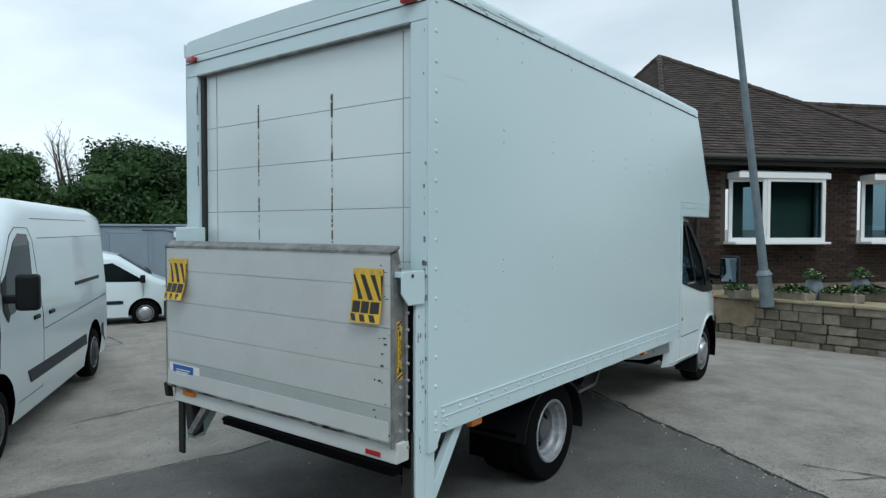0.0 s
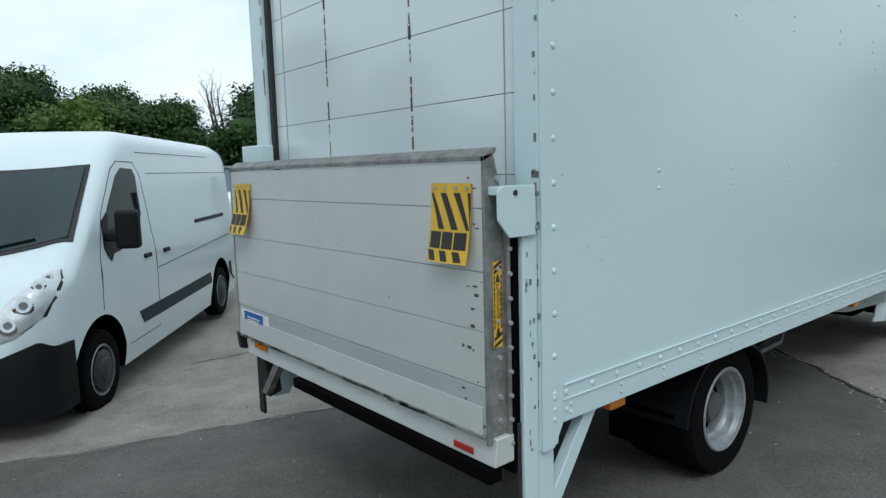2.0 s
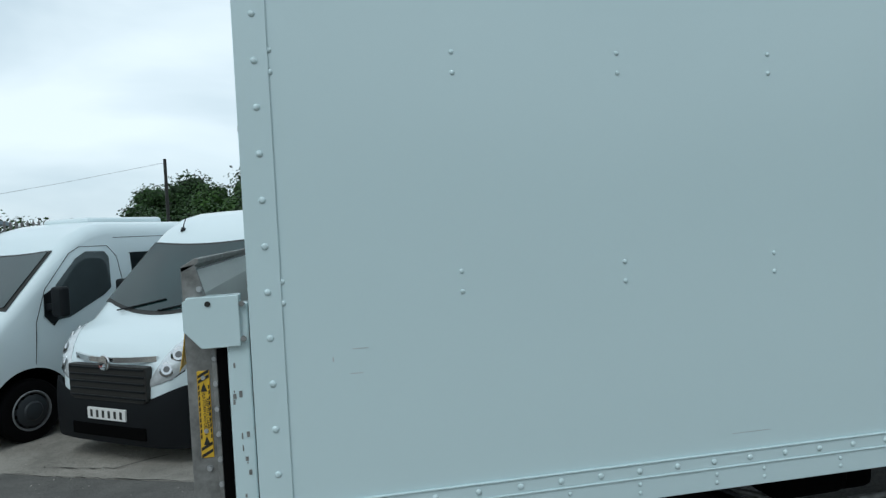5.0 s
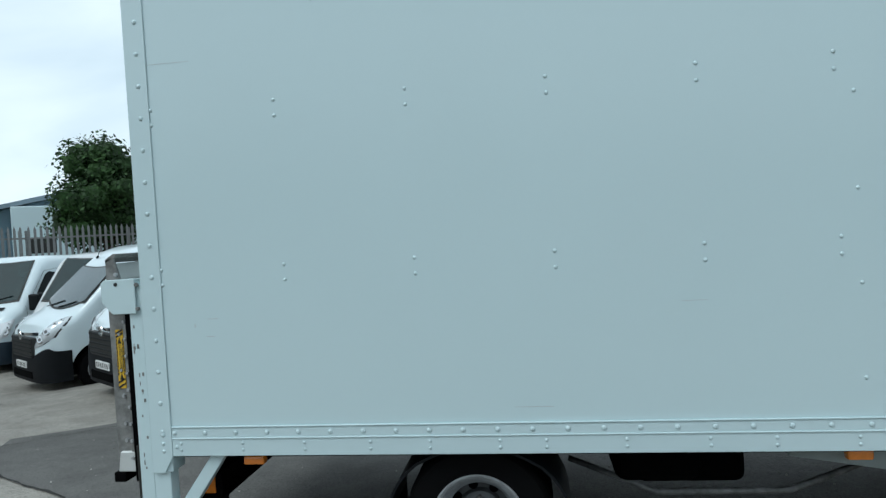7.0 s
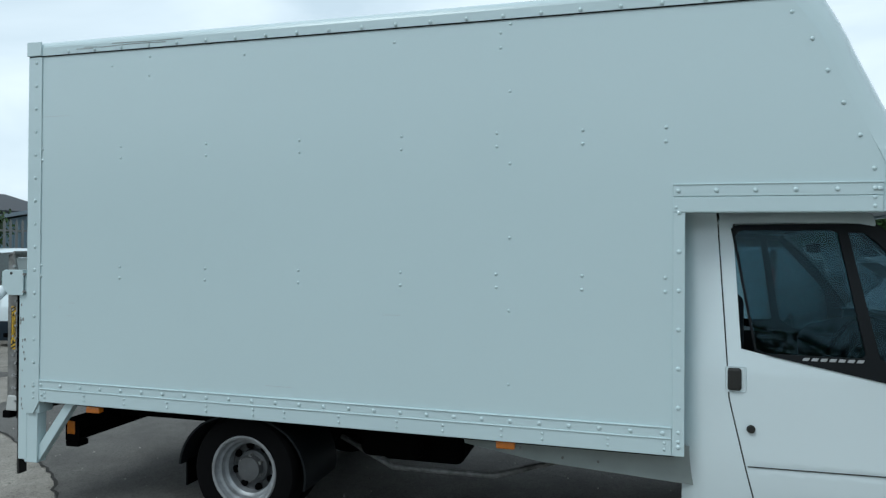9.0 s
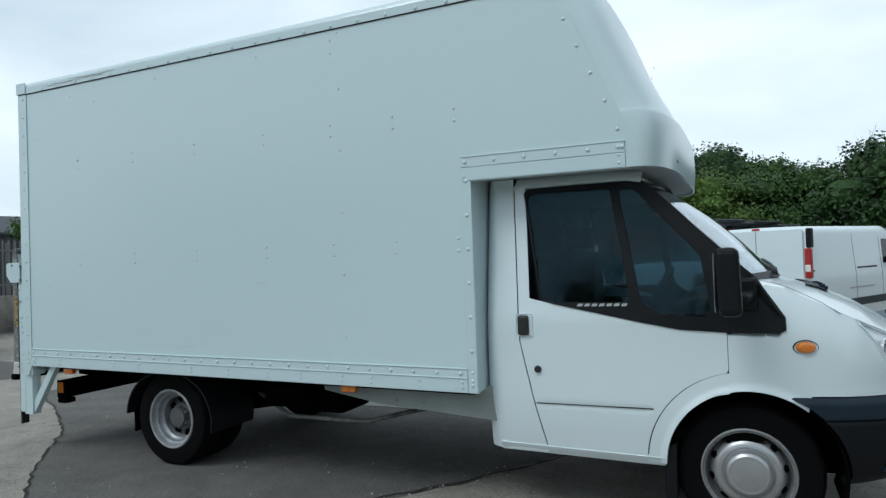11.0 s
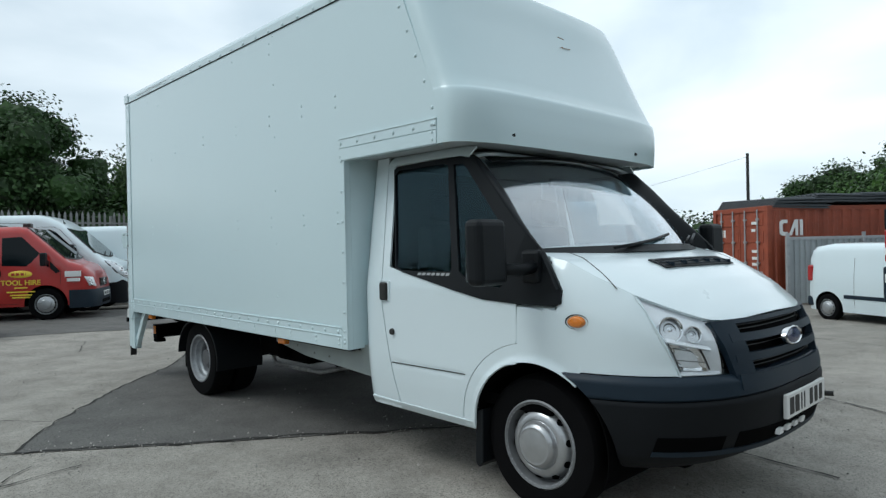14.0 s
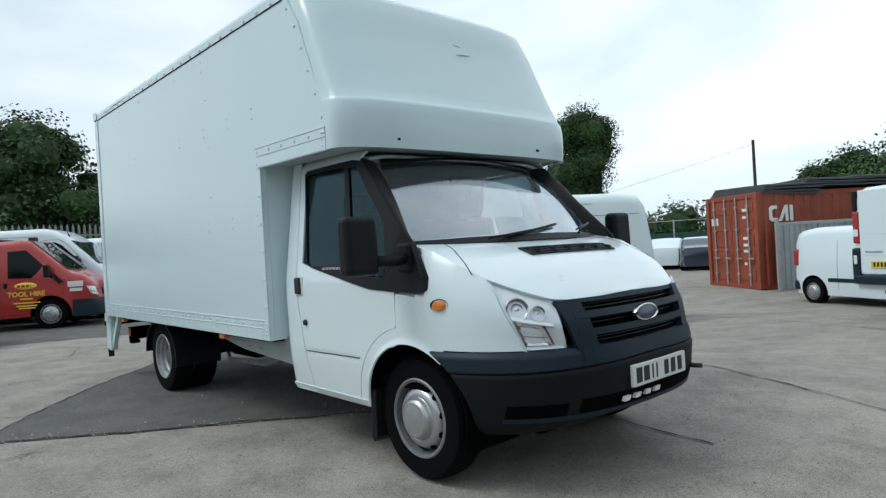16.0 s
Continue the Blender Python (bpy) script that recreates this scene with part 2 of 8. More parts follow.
PALE = surface("weathered_palisade_steel", (0.23, 0.23, 0.225), 0.6, metal=0.3, var=0.25, scale=3)
FAR = surface("far_cladding", (0.16, 0.24, 0.29), 0.6, var=0.1, scale=0.5)
FARDARK = surface("dark_roof_cladding", (0.045, 0.050, 0.060), 0.7, var=0.2, scale=0.4)
CAR_DK = surface("dark_blue_car_paint", (0.02, 0.03, 0.06), 0.2, var=0.2, coat=0.8)
CAR_BL = surface("blue_car_paint", (0.02, 0.06, 0.22), 0.2, var=0.15, coat=0.8)
POT = surface("galvanised_planter", (0.20, 0.24, 0.26), 0.55, metal=0.3, var=0.25, scale=8)

# ---- building helpers ----
def mesh_of(name, verts, faces, smooth=False):
    me = bpy.data.meshes.new(name)
    me.from_pydata([tuple(v) for v in verts], [], faces)
    me.validate(); me.update()
    if smooth:
        me.shade_smooth()
    return me

def part(name, bm, material, parent=None, label="", smooth=False):
    """Links a bmesh or mesh as one object under a thing or a part."""
    if isinstance(bm, bmesh.types.BMesh):
        me = bpy.data.meshes.new(name); bm.to_mesh(me); bm.free()
        if smooth:
            me.shade_smooth()
    else:
        me = bm
    if material is not None and not me.materials:
        for mt in (material if isinstance(material, (list, tuple)) else (material,)):
            me.materials.append(mt)
    ob = new(name, me)
    ob.parent = parent
    if label:
        ob["label"] = label
    return ob

def thing(name, label, category, m=None, group="", kind=""):
    ob = new(name)
    if m is not None:
        ob.matrix_world = m
    return tagged(ob, label, category, group, kind)

def box_bm(lo, hi, bevel=0.0, seg=2, bm=None, m=None):
    b = bm or bmesh.new()
    c = [(lo[i] + hi[i]) / 2 for i in range(3)]; s = [abs(hi[i] - lo[i]) for i in range(3)]
    mat = Matrix.Translation(c) @ Matrix.Diagonal((*s, 1))
    r = bmesh.ops.create_cube(b, size=1, matrix=(m @ mat) if m is not None else mat)
    if bevel:
        es = {e for v in r["verts"] for e in v.link_edges}
        bmesh.ops.bevel(b, geom=list(es), offset=bevel, segments=seg, affect="EDGES", profile=0.5)
    return b

def cyl_bm(r1, r2, depth, m, seg=24, bm=None, caps=True):
    b = bm or bmesh.new()
    bmesh.ops.create_cone(b, cap_ends=caps, segments=seg, radius1=r1, radius2=r2, depth=depth, matrix=m)
    return b

def rod(a, b_, r, bm=None, seg=8, r2=None):
    a, b_ = Vector(a), Vector(b_)
    d = b_ - a
    m = Matrix.Translation((a + b_) / 2) @ d.to_track_quat("Z", "Y").to_matrix().to_4x4()
    return cyl_bm(r, r if r2 is None else r2, d.length, m, seg, bm)

def prism_bm(poly, axis, a, b_, bevel=0.0, bm=None, seg=2):
    """A polygon of (p, q) pairs pushed along an axis from a to b_. Axis y: (x, z); axis x: (y, z); axis z: (x, y)."""
    b = bm or bmesh.new()
    put = {"y": lambda p, q, h: (p, h, q), "x": lambda p, q, h: (h, p, q), "z": lambda p, q, h: (p, q, h)}[axis]
    v0 = [b.verts.new(put(p, q, a)) for p, q in poly]; v1 = [b.verts.new(put(p, q, b_)) for p, q in poly]
    n = len(poly)
    fs = [b.faces.new(v0), b.faces.new(list(reversed(v1)))]
    for i in range(n):
        fs.append(b.faces.new((v0[i], v1[i], v1[(i + 1) % n], v0[(i + 1) % n])))
    bmesh.ops.recalc_face_normals(b, faces=fs)
    if bevel:
        es = list({e for f in fs for e in f.edges})
        bmesh.ops.bevel(b, geom=es, offset=bevel, segments=seg, affect="EDGES", profile=0.5)
    return b

def patch_mesh(name, f, nu, nv, thick=0.006, smooth=True, closed=False):
    """A curved sheet f(u, v), u and v in 0..1, with real thickness towards its inner side."""
    P = [[Vector(f(i / nu, j / nv)) for j in range(nv + 1)] for i in range(nu + 1)]
    N = [[None] * (nv + 1) for _ in range(nu + 1)]
    for i in range(nu + 1):
        for j in range(nv + 1):
            du = P[min(i + 1, nu)][j] - P[max(i - 1, 0)][j]; dv = P[i][min(j + 1, nv)] - P[i][max(j - 1, 0)]
            n = du.cross(dv)
            N[i][j] = n.normalized() if n.length > 1e-9 else Vector((0, 0, 0))
    V = [p for row in P for p in row]
    k = len(V); w = nv + 1
    V += [P[i][j] - N[i][j] * thick for i in range(nu + 1) for j in range(nv + 1)]
    F = []
    for i in range(nu):
        for j in range(nv):
            a, b, c, d = i * w + j, (i + 1) * w + j, (i + 1) * w + j + 1, i * w + j + 1
            F.append((a, b, c, d)); F.append((k + d, k + c, k + b, k + a))
    for i in range(nu):
        a, b = i * w, (i + 1) * w
        F.append((a, k + a, k + b, b)); a += nv; b += nv; F.append((b, k + b, k + a, a))
    for j in range(nv):
        a, b = j, j + 1
        F.append((b, k + b, k + a, a)); a += nu * w; b += nu * w; F.append((a, k + a, k + b, b))
    me = mesh_of(name, V, F, smooth)
    if smooth:
        me.set_sharp_from_angle(angle=radians(40))
    return me

def tube_mesh(name, pts, r, seg=8, radii=None):
    bm = bmesh.new()
    pts = [Vector(p) for p in pts]
    rings = []
    for i, p in enumerate(pts):
        d = (pts[min(i + 1, len(pts) - 1)] - pts[max(i - 1, 0)]).normalized()
        q = d.to_track_quat("Z", "Y")
        rr = radii[i] if radii else r
        rings.append([bm.verts.new(p + q @ Vector((math.cos(2 * math.pi * k / seg) * rr, math.sin(2 * math.pi * k / seg) * rr, 0))) for k in range(seg)])
    for a, b in zip(rings, rings[1:]):
        for k in range(seg):
            bm.faces.new((a[k], a[(k + 1) % seg], b[(k + 1) % seg], b[k]))
    bm.faces.new(list(reversed(rings[0]))); bm.faces.new(rings[-1])
    me = bpy.data.meshes.new(name); bm.to_mesh(me); bm.free(); me.shade_smooth()
    return me

def lathe_mesh(name, prof, seg=40, axis="y", mats=None):
    """A profile of (radius, height) turned round an axis."""
    V, F = [], []
    for r, h in prof:
        for k in range(seg):
            a = 2 * math.pi * k / seg
            V.append((math.cos(a) * r, h, math.sin(a) * r) if axis == "y" else (math.cos(a) * r, math.sin(a) * r, h))
    for i in range(len(prof) - 1):
        for k in range(seg):
            a, b = i * seg + k, i * seg + (k + 1) % seg
            F.append((a, b, b + seg, a + seg))
    me = mesh_of(name, V, F, True)
    me.set_sharp_from_angle(angle=radians(35))
    return me

def lerp_tab(tab, x):
    if x <= tab[0][0]:
        return tab[0][1]
    for (a, p), (b, q) in zip(tab, tab[1:]):
        if x <= b:
            return p + (q - p) * (x - a) / (b - a)
    return tab[-1][1]

def text_mesh(name, s, size, depth=0.002, bold=0.0, align="CENTER"):
    cu = bpy.data.curves.new(name, "FONT")
    cu.body, cu.size, cu.extrude, cu.align_x, cu.align_y, cu.offset = s, size, depth, align, "CENTER", bold
    ob = bpy.data.objects.new(name, cu)
    scene.collection.objects.link(ob)
    me = bpy.data.meshes.new_from_object(ob.evaluated_get(bpy.context.evaluated_depsgraph_get()))
    bpy.data.objects.remove(ob); bpy.data.curves.remove(cu)
    return me

# ---- ground ----
LEVELS = [(2, -2, 0), (3.6, -1.6, 0), (4.6, -2.6, 0), (-1, -1, 0), (1, -2.6, 0), (-2, -2, 0), (2.5, -3.4, 0), (0, -1, 0), (3, 0, 0), (6, 0, 0), (1.4, 1, 0), (5.3, 1, 0), (0, -4, 0), (3, -4.5, 0), (-3, -3, 0), (5.5, -4, -0.04), (5.2, -0.9, -0.024),
          (-0.4, 3.2, -0.33), (1.5, 5.6, -0.38), (0.6, 4.4, -0.35), (-2.8, 4.1, -0.34), (-7.6, 7.8, -0.62), (-8.2, -0.2, -0.05), (-5, -2.5, 0),
          (5.5, 8.2, -0.12), (2.8, 12.6, -0.45), (5.1, 11.4, -0.50), (0, 15, -0.34), (6, 15, -0.5), (10.3, -1, -0.48), (8, -3, -0.28),
          (10, 4, -0.4), (-14, 4, -0.3), (7.5, 0, -0.12)]

def ground_z(x, y):
    """The yard crowns under the box van and falls away towards the fences."""
    sw, sz = 0.004, 0.004 * -0.45
    for px, py, pz in LEVELS:
        w = math.exp(-((x - px) ** 2 + (y - py) ** 2) / (2 * 1.9 ** 2))
        sw += w; sz += w * pz
    return sz / sw

def build_ground():
    V, F = [], []
    xs = [-3000, -600, -150, -70, -40] + [round(-20 + 0.4 * i, 3) for i in range(101)] + [40, 70, 150, 600, 3000]
    for x in xs:
        for y in xs:
            V.append((x, y, ground_z(x, y)))
    n = len(xs)
    for i in range(n - 1):
        for j in range(n - 1):
            F.append((i * n + j, (i + 1) * n + j, (i + 1) * n + j + 1, i * n + j + 1))
    g = part("ground", mesh_of("ground", V, F, True), CONCRETE)
    return tagged(g, "worn pale grey concrete yard, cracked between its slabs", "ground", kind="structure")
build_ground()

# ---- the box van ----
def holed_plate(name, outer, holes, place, thick_dir, bm=None):
    """A flat outline of (p, q) with holes, put on a surface by place(p, q) and given thickness along thick_dir."""
    b = bm or bmesh.new()
    edges = []
    for loop in [outer] + list(holes):
        vs = [b.verts.new((p, 0, q)) for p, q in loop]
        edges += [b.edges.new((vs[i], vs[(i + 1) % len(vs)])) for i in range(len(vs))]
    r = bmesh.ops.triangle_fill(b, use_beauty=True, use_dissolve=False, edges=edges)
    faces = [f for f in r["geom"] if isinstance(f, bmesh.types.BMFace)]
    ext = bmesh.ops.extrude_face_region(b, geom=faces)
    moved = [v for v in ext["geom"] if isinstance(v, bmesh.types.BMVert)]
    back = set(moved)
    for v in b.verts:
        p = Vector(place(v.co.x, v.co.z))
        v.co = p + Vector(thick_dir) if v in back else p
    bmesh.ops.recalc_face_normals(b, faces=b.faces[:])
    return b

def join_meshes(name, meshes, smooth=True):
    V, F = [], []
    for me in meshes:
        k = len(V)
        V += [v.co.copy() for v in me.vertices]
        F += [tuple(k + i for i in p.vertices) for p in me.polygons]
    out = mesh_of(name, V, F, smooth)
    if smooth:
        out.set_sharp_from_angle(angle=radians(40))
    return out

def mirrored(ob, parent=None, acc=Matrix.Identity(4)):
    """The same part on the vehicle's other side."""
    me = ob.data.copy()
    acc = acc @ ob.matrix_basis
    me.transform(acc)
    for v in me.vertices:
        v.co.y = -v.co.y
    me.flip_normals()
    o = new(ob.name.split(".")[0], me)
    o.parent = parent or ob.parent
    if "label" in ob:
        o["label"] = ob["label"]
    for c in ob.children:
        mirrored(c, o, acc)
    return o

VAN = thing("luton_van", "white luton box van with a raised aluminium tail lift", "van", pose(0, 0, 0))
BOXW = 1.06
SLANT = [(1.84, 4.735), (2.06, 4.745), (2.36, 4.611), (2.67, 4.479), (2.79, 4.393), (2.94, 4.30)]
box_parts = []

def bpart(*a, **k):
    o = part(*a, **k)
    box_parts.append(o)
    return o

def build_box():
    outline = [(0.0, 0.60), (0.055, 0.60), (0.10, 0.675), (3.90, 0.675), (3.90, 1.842), (4.735, 1.842), (4.745, 2.06), (4.611, 2.36), (4.479, 2.67), (4.393, 2.79), (4.36, 2.838), (0.0, 2.838)]
    side = bpart("side_panel", prism_bm(outline, "y", -BOXW + 0.004, -BOXW + 0.04), GRP_WHITE, VAN)
    left = bpart("side_panel", prism_bm(outline, "y", BOXW - 0.04, BOXW - 0.004), GRP_WHITE, VAN)
    for sgn, host in ((-1, side), (1, left)):
        yo = sgn * BOXW
        def strip(name, poly, proud, bevel=0.0015, material=GRP_WHITE):
            a, b = sorted((yo - sgn * 0.003, yo + sgn * (proud - 0.003)))
            return bpart(name, prism_bm(poly, "y", a, b, bevel, seg=1), material, host)
        strip("corner_post", [(-0.004, 0.60), (0.055, 0.60), (0.098, 0.675), (0.098, 2.836), (-0.004, 2.836)], 0.006)
        strip("skirt_rail", [(0.100, 0.677), (3.842, 0.677), (3.842, 0.756), (0.100, 0.756)], 0.005)
        strip("skirt_rail", [(0.100, 0.760), (3.842, 0.760), (3.842, 0.806), (0.100, 0.806)], 0.005)
        for z in (0.810, 0.758):
            strip("bead", [(0.100, z - 0.003), (3.842, z - 0.003), (3.842, z + 0.003), (0.100, z + 0.003)], 0.010)
        strip("front_post", [(3.846, 0.677), (3.901, 0.677), (3.901, 1.842), (3.846, 1.842)], 0.006)
        strip("overhang_rail", [(3.846, 1.846), (4.732, 1.846), (4.732, 1.917), (3.846, 1.917)], 0.006)
        strip("overhang_rail", [(3.846, 1.921), (4.732, 1.921), (4.732, 1.976), (3.846, 1.976)], 0.005)
        strip("bead", [(3.846, 1.975), (4.735, 1.975), (4.735, 1.981), (3.846, 1.981)], 0.009)
        strip("gutter_seam", [(0.0, 2.8365), (4.32, 2.8365), (4.32, 2.8405), (0.0, 2.8405)], 0.005, 0, DARK)
    # rivets on the side that the camera passes
    rv = bmesh.new()
    bmesh.ops.create_uvsphere(rv, u_segments=8, v_segments=6, radius=1.0, matrix=pose(0, 0, 0, 90, 0, 0))
    bmesh.ops.delete(rv, geom=[v for v in rv.verts if v.co.y > 0.05], context="VERTS")
    rm = bpy.data.meshes.new("rivet"); rv.to_mesh(rm); rv.free(); rm.shade_smooth(); rm.materials.append(GRP_WHITE)
    for v in rm.vertices:
        v.co = (v.co.x * 0.0115, v.co.y * 0.0065, v.co.z * 0.0115)
    rng = random.Random(5)
    spots = [(0.056, 2.80 - 0.1445 * i, 0.004, 1.0) for i in range(15)]
    spots += [(0.114 + 0.1475 * i, 0.783, 0.004, 1.0) for i in range(26)]
    for i in range(14):
        x = 0.13 + 0.285 * i + rng.uniform(-0.05, 0.05)
        spots += [(x, 0.735, 0.004, 0.7), (x, 0.705, 0.004, 0.7)]
    spots += [(0.056, 0.70, 0.004, 0.8), (0.056, 0.735, 0.004, 0.8), (0.056, 0.79, 0.004, 0.9), (0.12, 0.72, 0.004, 0.8)]
    for x in (0.101, 0.685, 1.274, 1.870, 2.469, 2.986, 3.419, 3.813):
        zt, zl = 2.256, 1.530
        for z in (zt, zt - 0.068, zl, zl - 0.068):
            spots.append((x, z, 0.0005, 0.78 if 0.2 < x < 3.7 else 0.85))
    spots += [(3.054, z, 0.0005, 0.75) for z in (2.815, 2.470, 2.098, 1.718, 1.345, 0.968)]
    spots += [(x, z, 0.0005, 0.7) for x, z in ((0.885, 2.79), (0.883, 2.677), (0.616, 2.75), (1.519, 2.76), (2.427, 2.764), (3.003, 2.773), (3.003, 2.695))]
    spots += [(3.873, 0.72 + 0.187 * i, 0.004, 1.0) for i in range(7)] + [(3.873, 0.745, 0.004, 0.8), (3.873, 0.79, 0.004, 0.8)]
    spots += [(3.87 + 0.17 * i, 1.948, 0.004, 1.0) for i in range(6)] + [(4.70, 1.95, 0.004, 1), (4.70, 1.91, 0.004, 0.8), (4.70, 1.87, 0.004, 0.8), (3.86, 1.868, 0.004, 0.8)]
    spots += [(lerp_tab(SLANT, z) - 0.045, z, 0.0005, 0.95) for z in (2.04, 2.19, 2.34, 2.49, 2.64, 2.77)]
    for x, z, dy, k in spots:
        r = new("rivet", rm)
        r.parent = side
        r.location, r.scale = (x, -BOXW - (0.0065 if dy > 0.001 else 0.0) + 0.0035, z - 0.0047 * x), (k, k, k)
    # roof with rounded shoulders
    prof = [(-1.063, 2.842), (-1.064, 2.890)] + [(-1.063 + 0.06 - 0.06 * math.cos(a), 2.890 + 0.050 * math.sin(a)) for a in [i * math.pi / 12 for i in range(1, 7)]]
    prof += [(-0.5, 2.955), (0, 2.960)]
    prof = prof + [(-y, z) for y, z in reversed(prof[:-1])] + [(1.0, 2.842)] + [(-1.0, 2.842)]
    bpart("roof", prism_bm(prof, "x", -0.004, 4.325), GRP_WHITE, VAN, smooth=False)
    roof_ob = box_parts[-1]
    for sgn in (-1, 1):
        bpart("roof_corner_cap", box_bm((-0.012, sgn * 1.068 - 0.004, 2.842), (0.10, sgn * 1.068 + 0.004, 2.93), 0.003, 1), GRP_WHITE, VAN)
    for i in range(21):
        r = new("rivet", rm); r.parent = roof_ob
        r.location = (0.30 + 0.194 * i, -1.066, 2.856 - 0.0047 * (0.30 + 0.194 * i))
    for pts in ([(0.42, 2.875), (0.55, 2.868), (0.78, 2.872), (1.00, 2.868)], [(0.62, 2.885), (0.90, 2.879), (1.12, 2.880)], [(0.36, 2.868), (0.50, 2.862)]):
        bpart("scuff", tube_mesh("scuff", [(x, -1.0635, z) for x, z in pts], 0.0022, 5), WORN, roof_ob)
    # moulded nose over the cab
    NOSE = [(1.846, 4.955, 1.060), (1.95, 4.965, 1.062), (2.112, 4.962, 1.062), (2.128, 4.954, 1.061), (2.142, 4.938, 1.058), (2.35, 4.830, 1.052), (2.60, 4.715, 1.046), (2.78, 4.650, 1.040), (2.87, 4.605, 1.036), (2.918, 4.53, 1.010), (2.948, 4.43, 0.965), (2.958, 4.30, 0.90)]
    nrow = len(NOSE) - 1
    def nose(u, v):
        k = v * nrow; i = min(int(k), nrow - 1); t = k - i
        z, xf, w = [NOSE[i][j] + (NOSE[i + 1][j] - NOSE[i][j]) * t for j in range(3)]
        xs = min(lerp_tab(SLANT, z), xf - 0.02)
        a = radians(-90 + 180 * u)
        n = 3.4
        c, s = max(0.0, math.cos(a)), math.sin(a)
        return (xs + (xf - xs) * c ** (2 / n), w * math.copysign(abs(s) ** (2 / n), s), z)
    npart = bpart("nose_cone", patch_mesh("nose_cone", nose, 48, 33, 0.012), GRP_WHITE, VAN)
    fl = [nose(i / 40, 0.0) for i in range(41)]
    poly = [(x, y) for x, y, z in fl]
    bpart("nose_floor", prism_bm([(3.90, -1.04)] + [(x - 0.012, y * 0.985) for x, y in poly] + [(3.90, 1.04)], "z", 1.862, 1.89), surface("bare_moulding_underside", (0.50, 0.54, 0.55), 0.7, var=0.2, scale=4), VAN)
    for y in (-0.70, 0.60):
        vb = box_bm((-0.008, -0.030, -0.011), (0.012, 0.030, 0.011), 0.007)
        o = bpart("marker_recess", vb, BLACK, npart, "small black oval marker recess")
        a = -0.16 if y < 0 else 0.13
        o.location, o.rotation_euler = (4.930 if y < 0 else 4.940, y, 1.900), (0, 0, a * 1.6)
    # scuffs on the moulding
    for (x, y, z, L, ang) in ((4.73, 0.10, 2.56, 0.10, 8), (4.745, 0.02, 2.55, 0.05, 20), (4.76, 0.0, 2.60, 0.06, -5)):
        sc = box_bm((-0.0012, -L / 2, -0.002), (0.0012, L / 2, 0.002))
        o = bpart("scuff", sc, RUST, npart); o.location, o.rotation_euler = (x, y, z), (radians(ang), radians(-25), 0)
    # bulkhead, floor, rear frame
    bpart("bulkhead", box_bm((3.86, -1.02, 0.675), (3.898, 1.02, 1.90), 0.004), GRP_WHITE, VAN)
    bpart("load_floor", box_bm((0.06, -1.02, 0.66), (3.86, 1.02, 0.74)), DARK, VAN)
    fr = bpart("rear_header", box_bm((-0.006, -1.052, 2.70), (0.09, 1.052, 2.838), 0.006), GRP_WHITE, VAN)
    bpart("header_seam", box_bm((-0.010, -1.05, 2.788), (-0.004, 1.05, 2.792)), INK, fr)
    bpart("header_lip", box_bm((-0.014, -0.95, 2.692), (0.03, 0.915, 2.704), 0.002), WORN, fr)
    for sgn, a, b in ((-1, 0.946, 1.052), (1, 0.912, 1.052)):
        lo, hi = sorted((sgn * a, sgn * b))
        bpart("rear_post", box_bm((-0.005, lo, 0.60), (0.09, hi, 2.70), 0.006), GRP_WHITE, VAN)
    bpart("door_seal", box_bm((0.012, 0.872, 0.70), (0.06, 0.911, 2.69), 0.004), INK, VAN, "black perished rubber door seal")
    sh = bpart("roller_shutter", box_bm((0.055, -0.944, 0.70), (0.075, 0.872, 2.70)), DARK, VAN)
    zs = [0.70, 0.98, 1.255, 1.53, 1.803, 2.077, 2.350, 2.696]
    for a, b in zip(zs, zs[1:]):
        bpart("shutter_panel", box_bm((0.034, -0.942, a + 0.0012), (0.056, 0.870, b - 0.0012), 0.001, 1), SHUTTER, sh)
    for y in (-0.871, 0.754):
        bpart("edge_strip", box_bm((0.0315, y - 0.002, 0.70), (0.035, y + 0.002, 2.69)), surface("shutter_edge", (0.35, 0.37, 0.37), 0.5), sh)
    rng1 = random.Random(8)
    for y in (-0.352, 0.306):
        for z in zs[3:-1]:
            d0, d1, wd = rng1.uniform(-0.01, 0.05), rng1.uniform(0.05, 0.10), rng1.uniform(0.004, 0.008)
            hb = box_bm((0.031, y - wd, z - 0.012 - d0), (0.0345, y + wd, z + d1), 0.001, 1)
            bpart("rusty_hinge", hb, HINGE, sh, "dark rusted shutter hinge")
            a_ = z - 0.03 - d0
            while a_ > z - 0.27:
                l_ = rng1.uniform(0.03, 0.11); wd = rng1.uniform(0.0022, 0.0055)
                bpart("rust_streak", box_bm((0.0325, y - wd, a_ - l_), (0.0345, y + wd, a_)), RUST if rng1.random() < 0.7 else HINGE, sh)
                a_ -= l_ + rng1.uniform(0.01, 0.09)
            for dz in (0.085, 0.045, -0.045, -0.075):
                bpart("hinge_rivet", cyl_bm(0.006, 0.005, 0.004, pose(0.0315, y + rng1.uniform(-0.003, 0.003), z + dz, 0, -90, 0), 8), GRP_WHITE, sh)
    for y in (-0.955, 0.955):
        m = box_bm((-0.045, y - 0.045, 2.79), (-0.006, y + 0.045, 2.825), 0.010)
        bpart("marker_lamp", m, REDLENS, fr, "red rear marker lamp")
    # chips and scratches
    rng2 = random.Random(11)
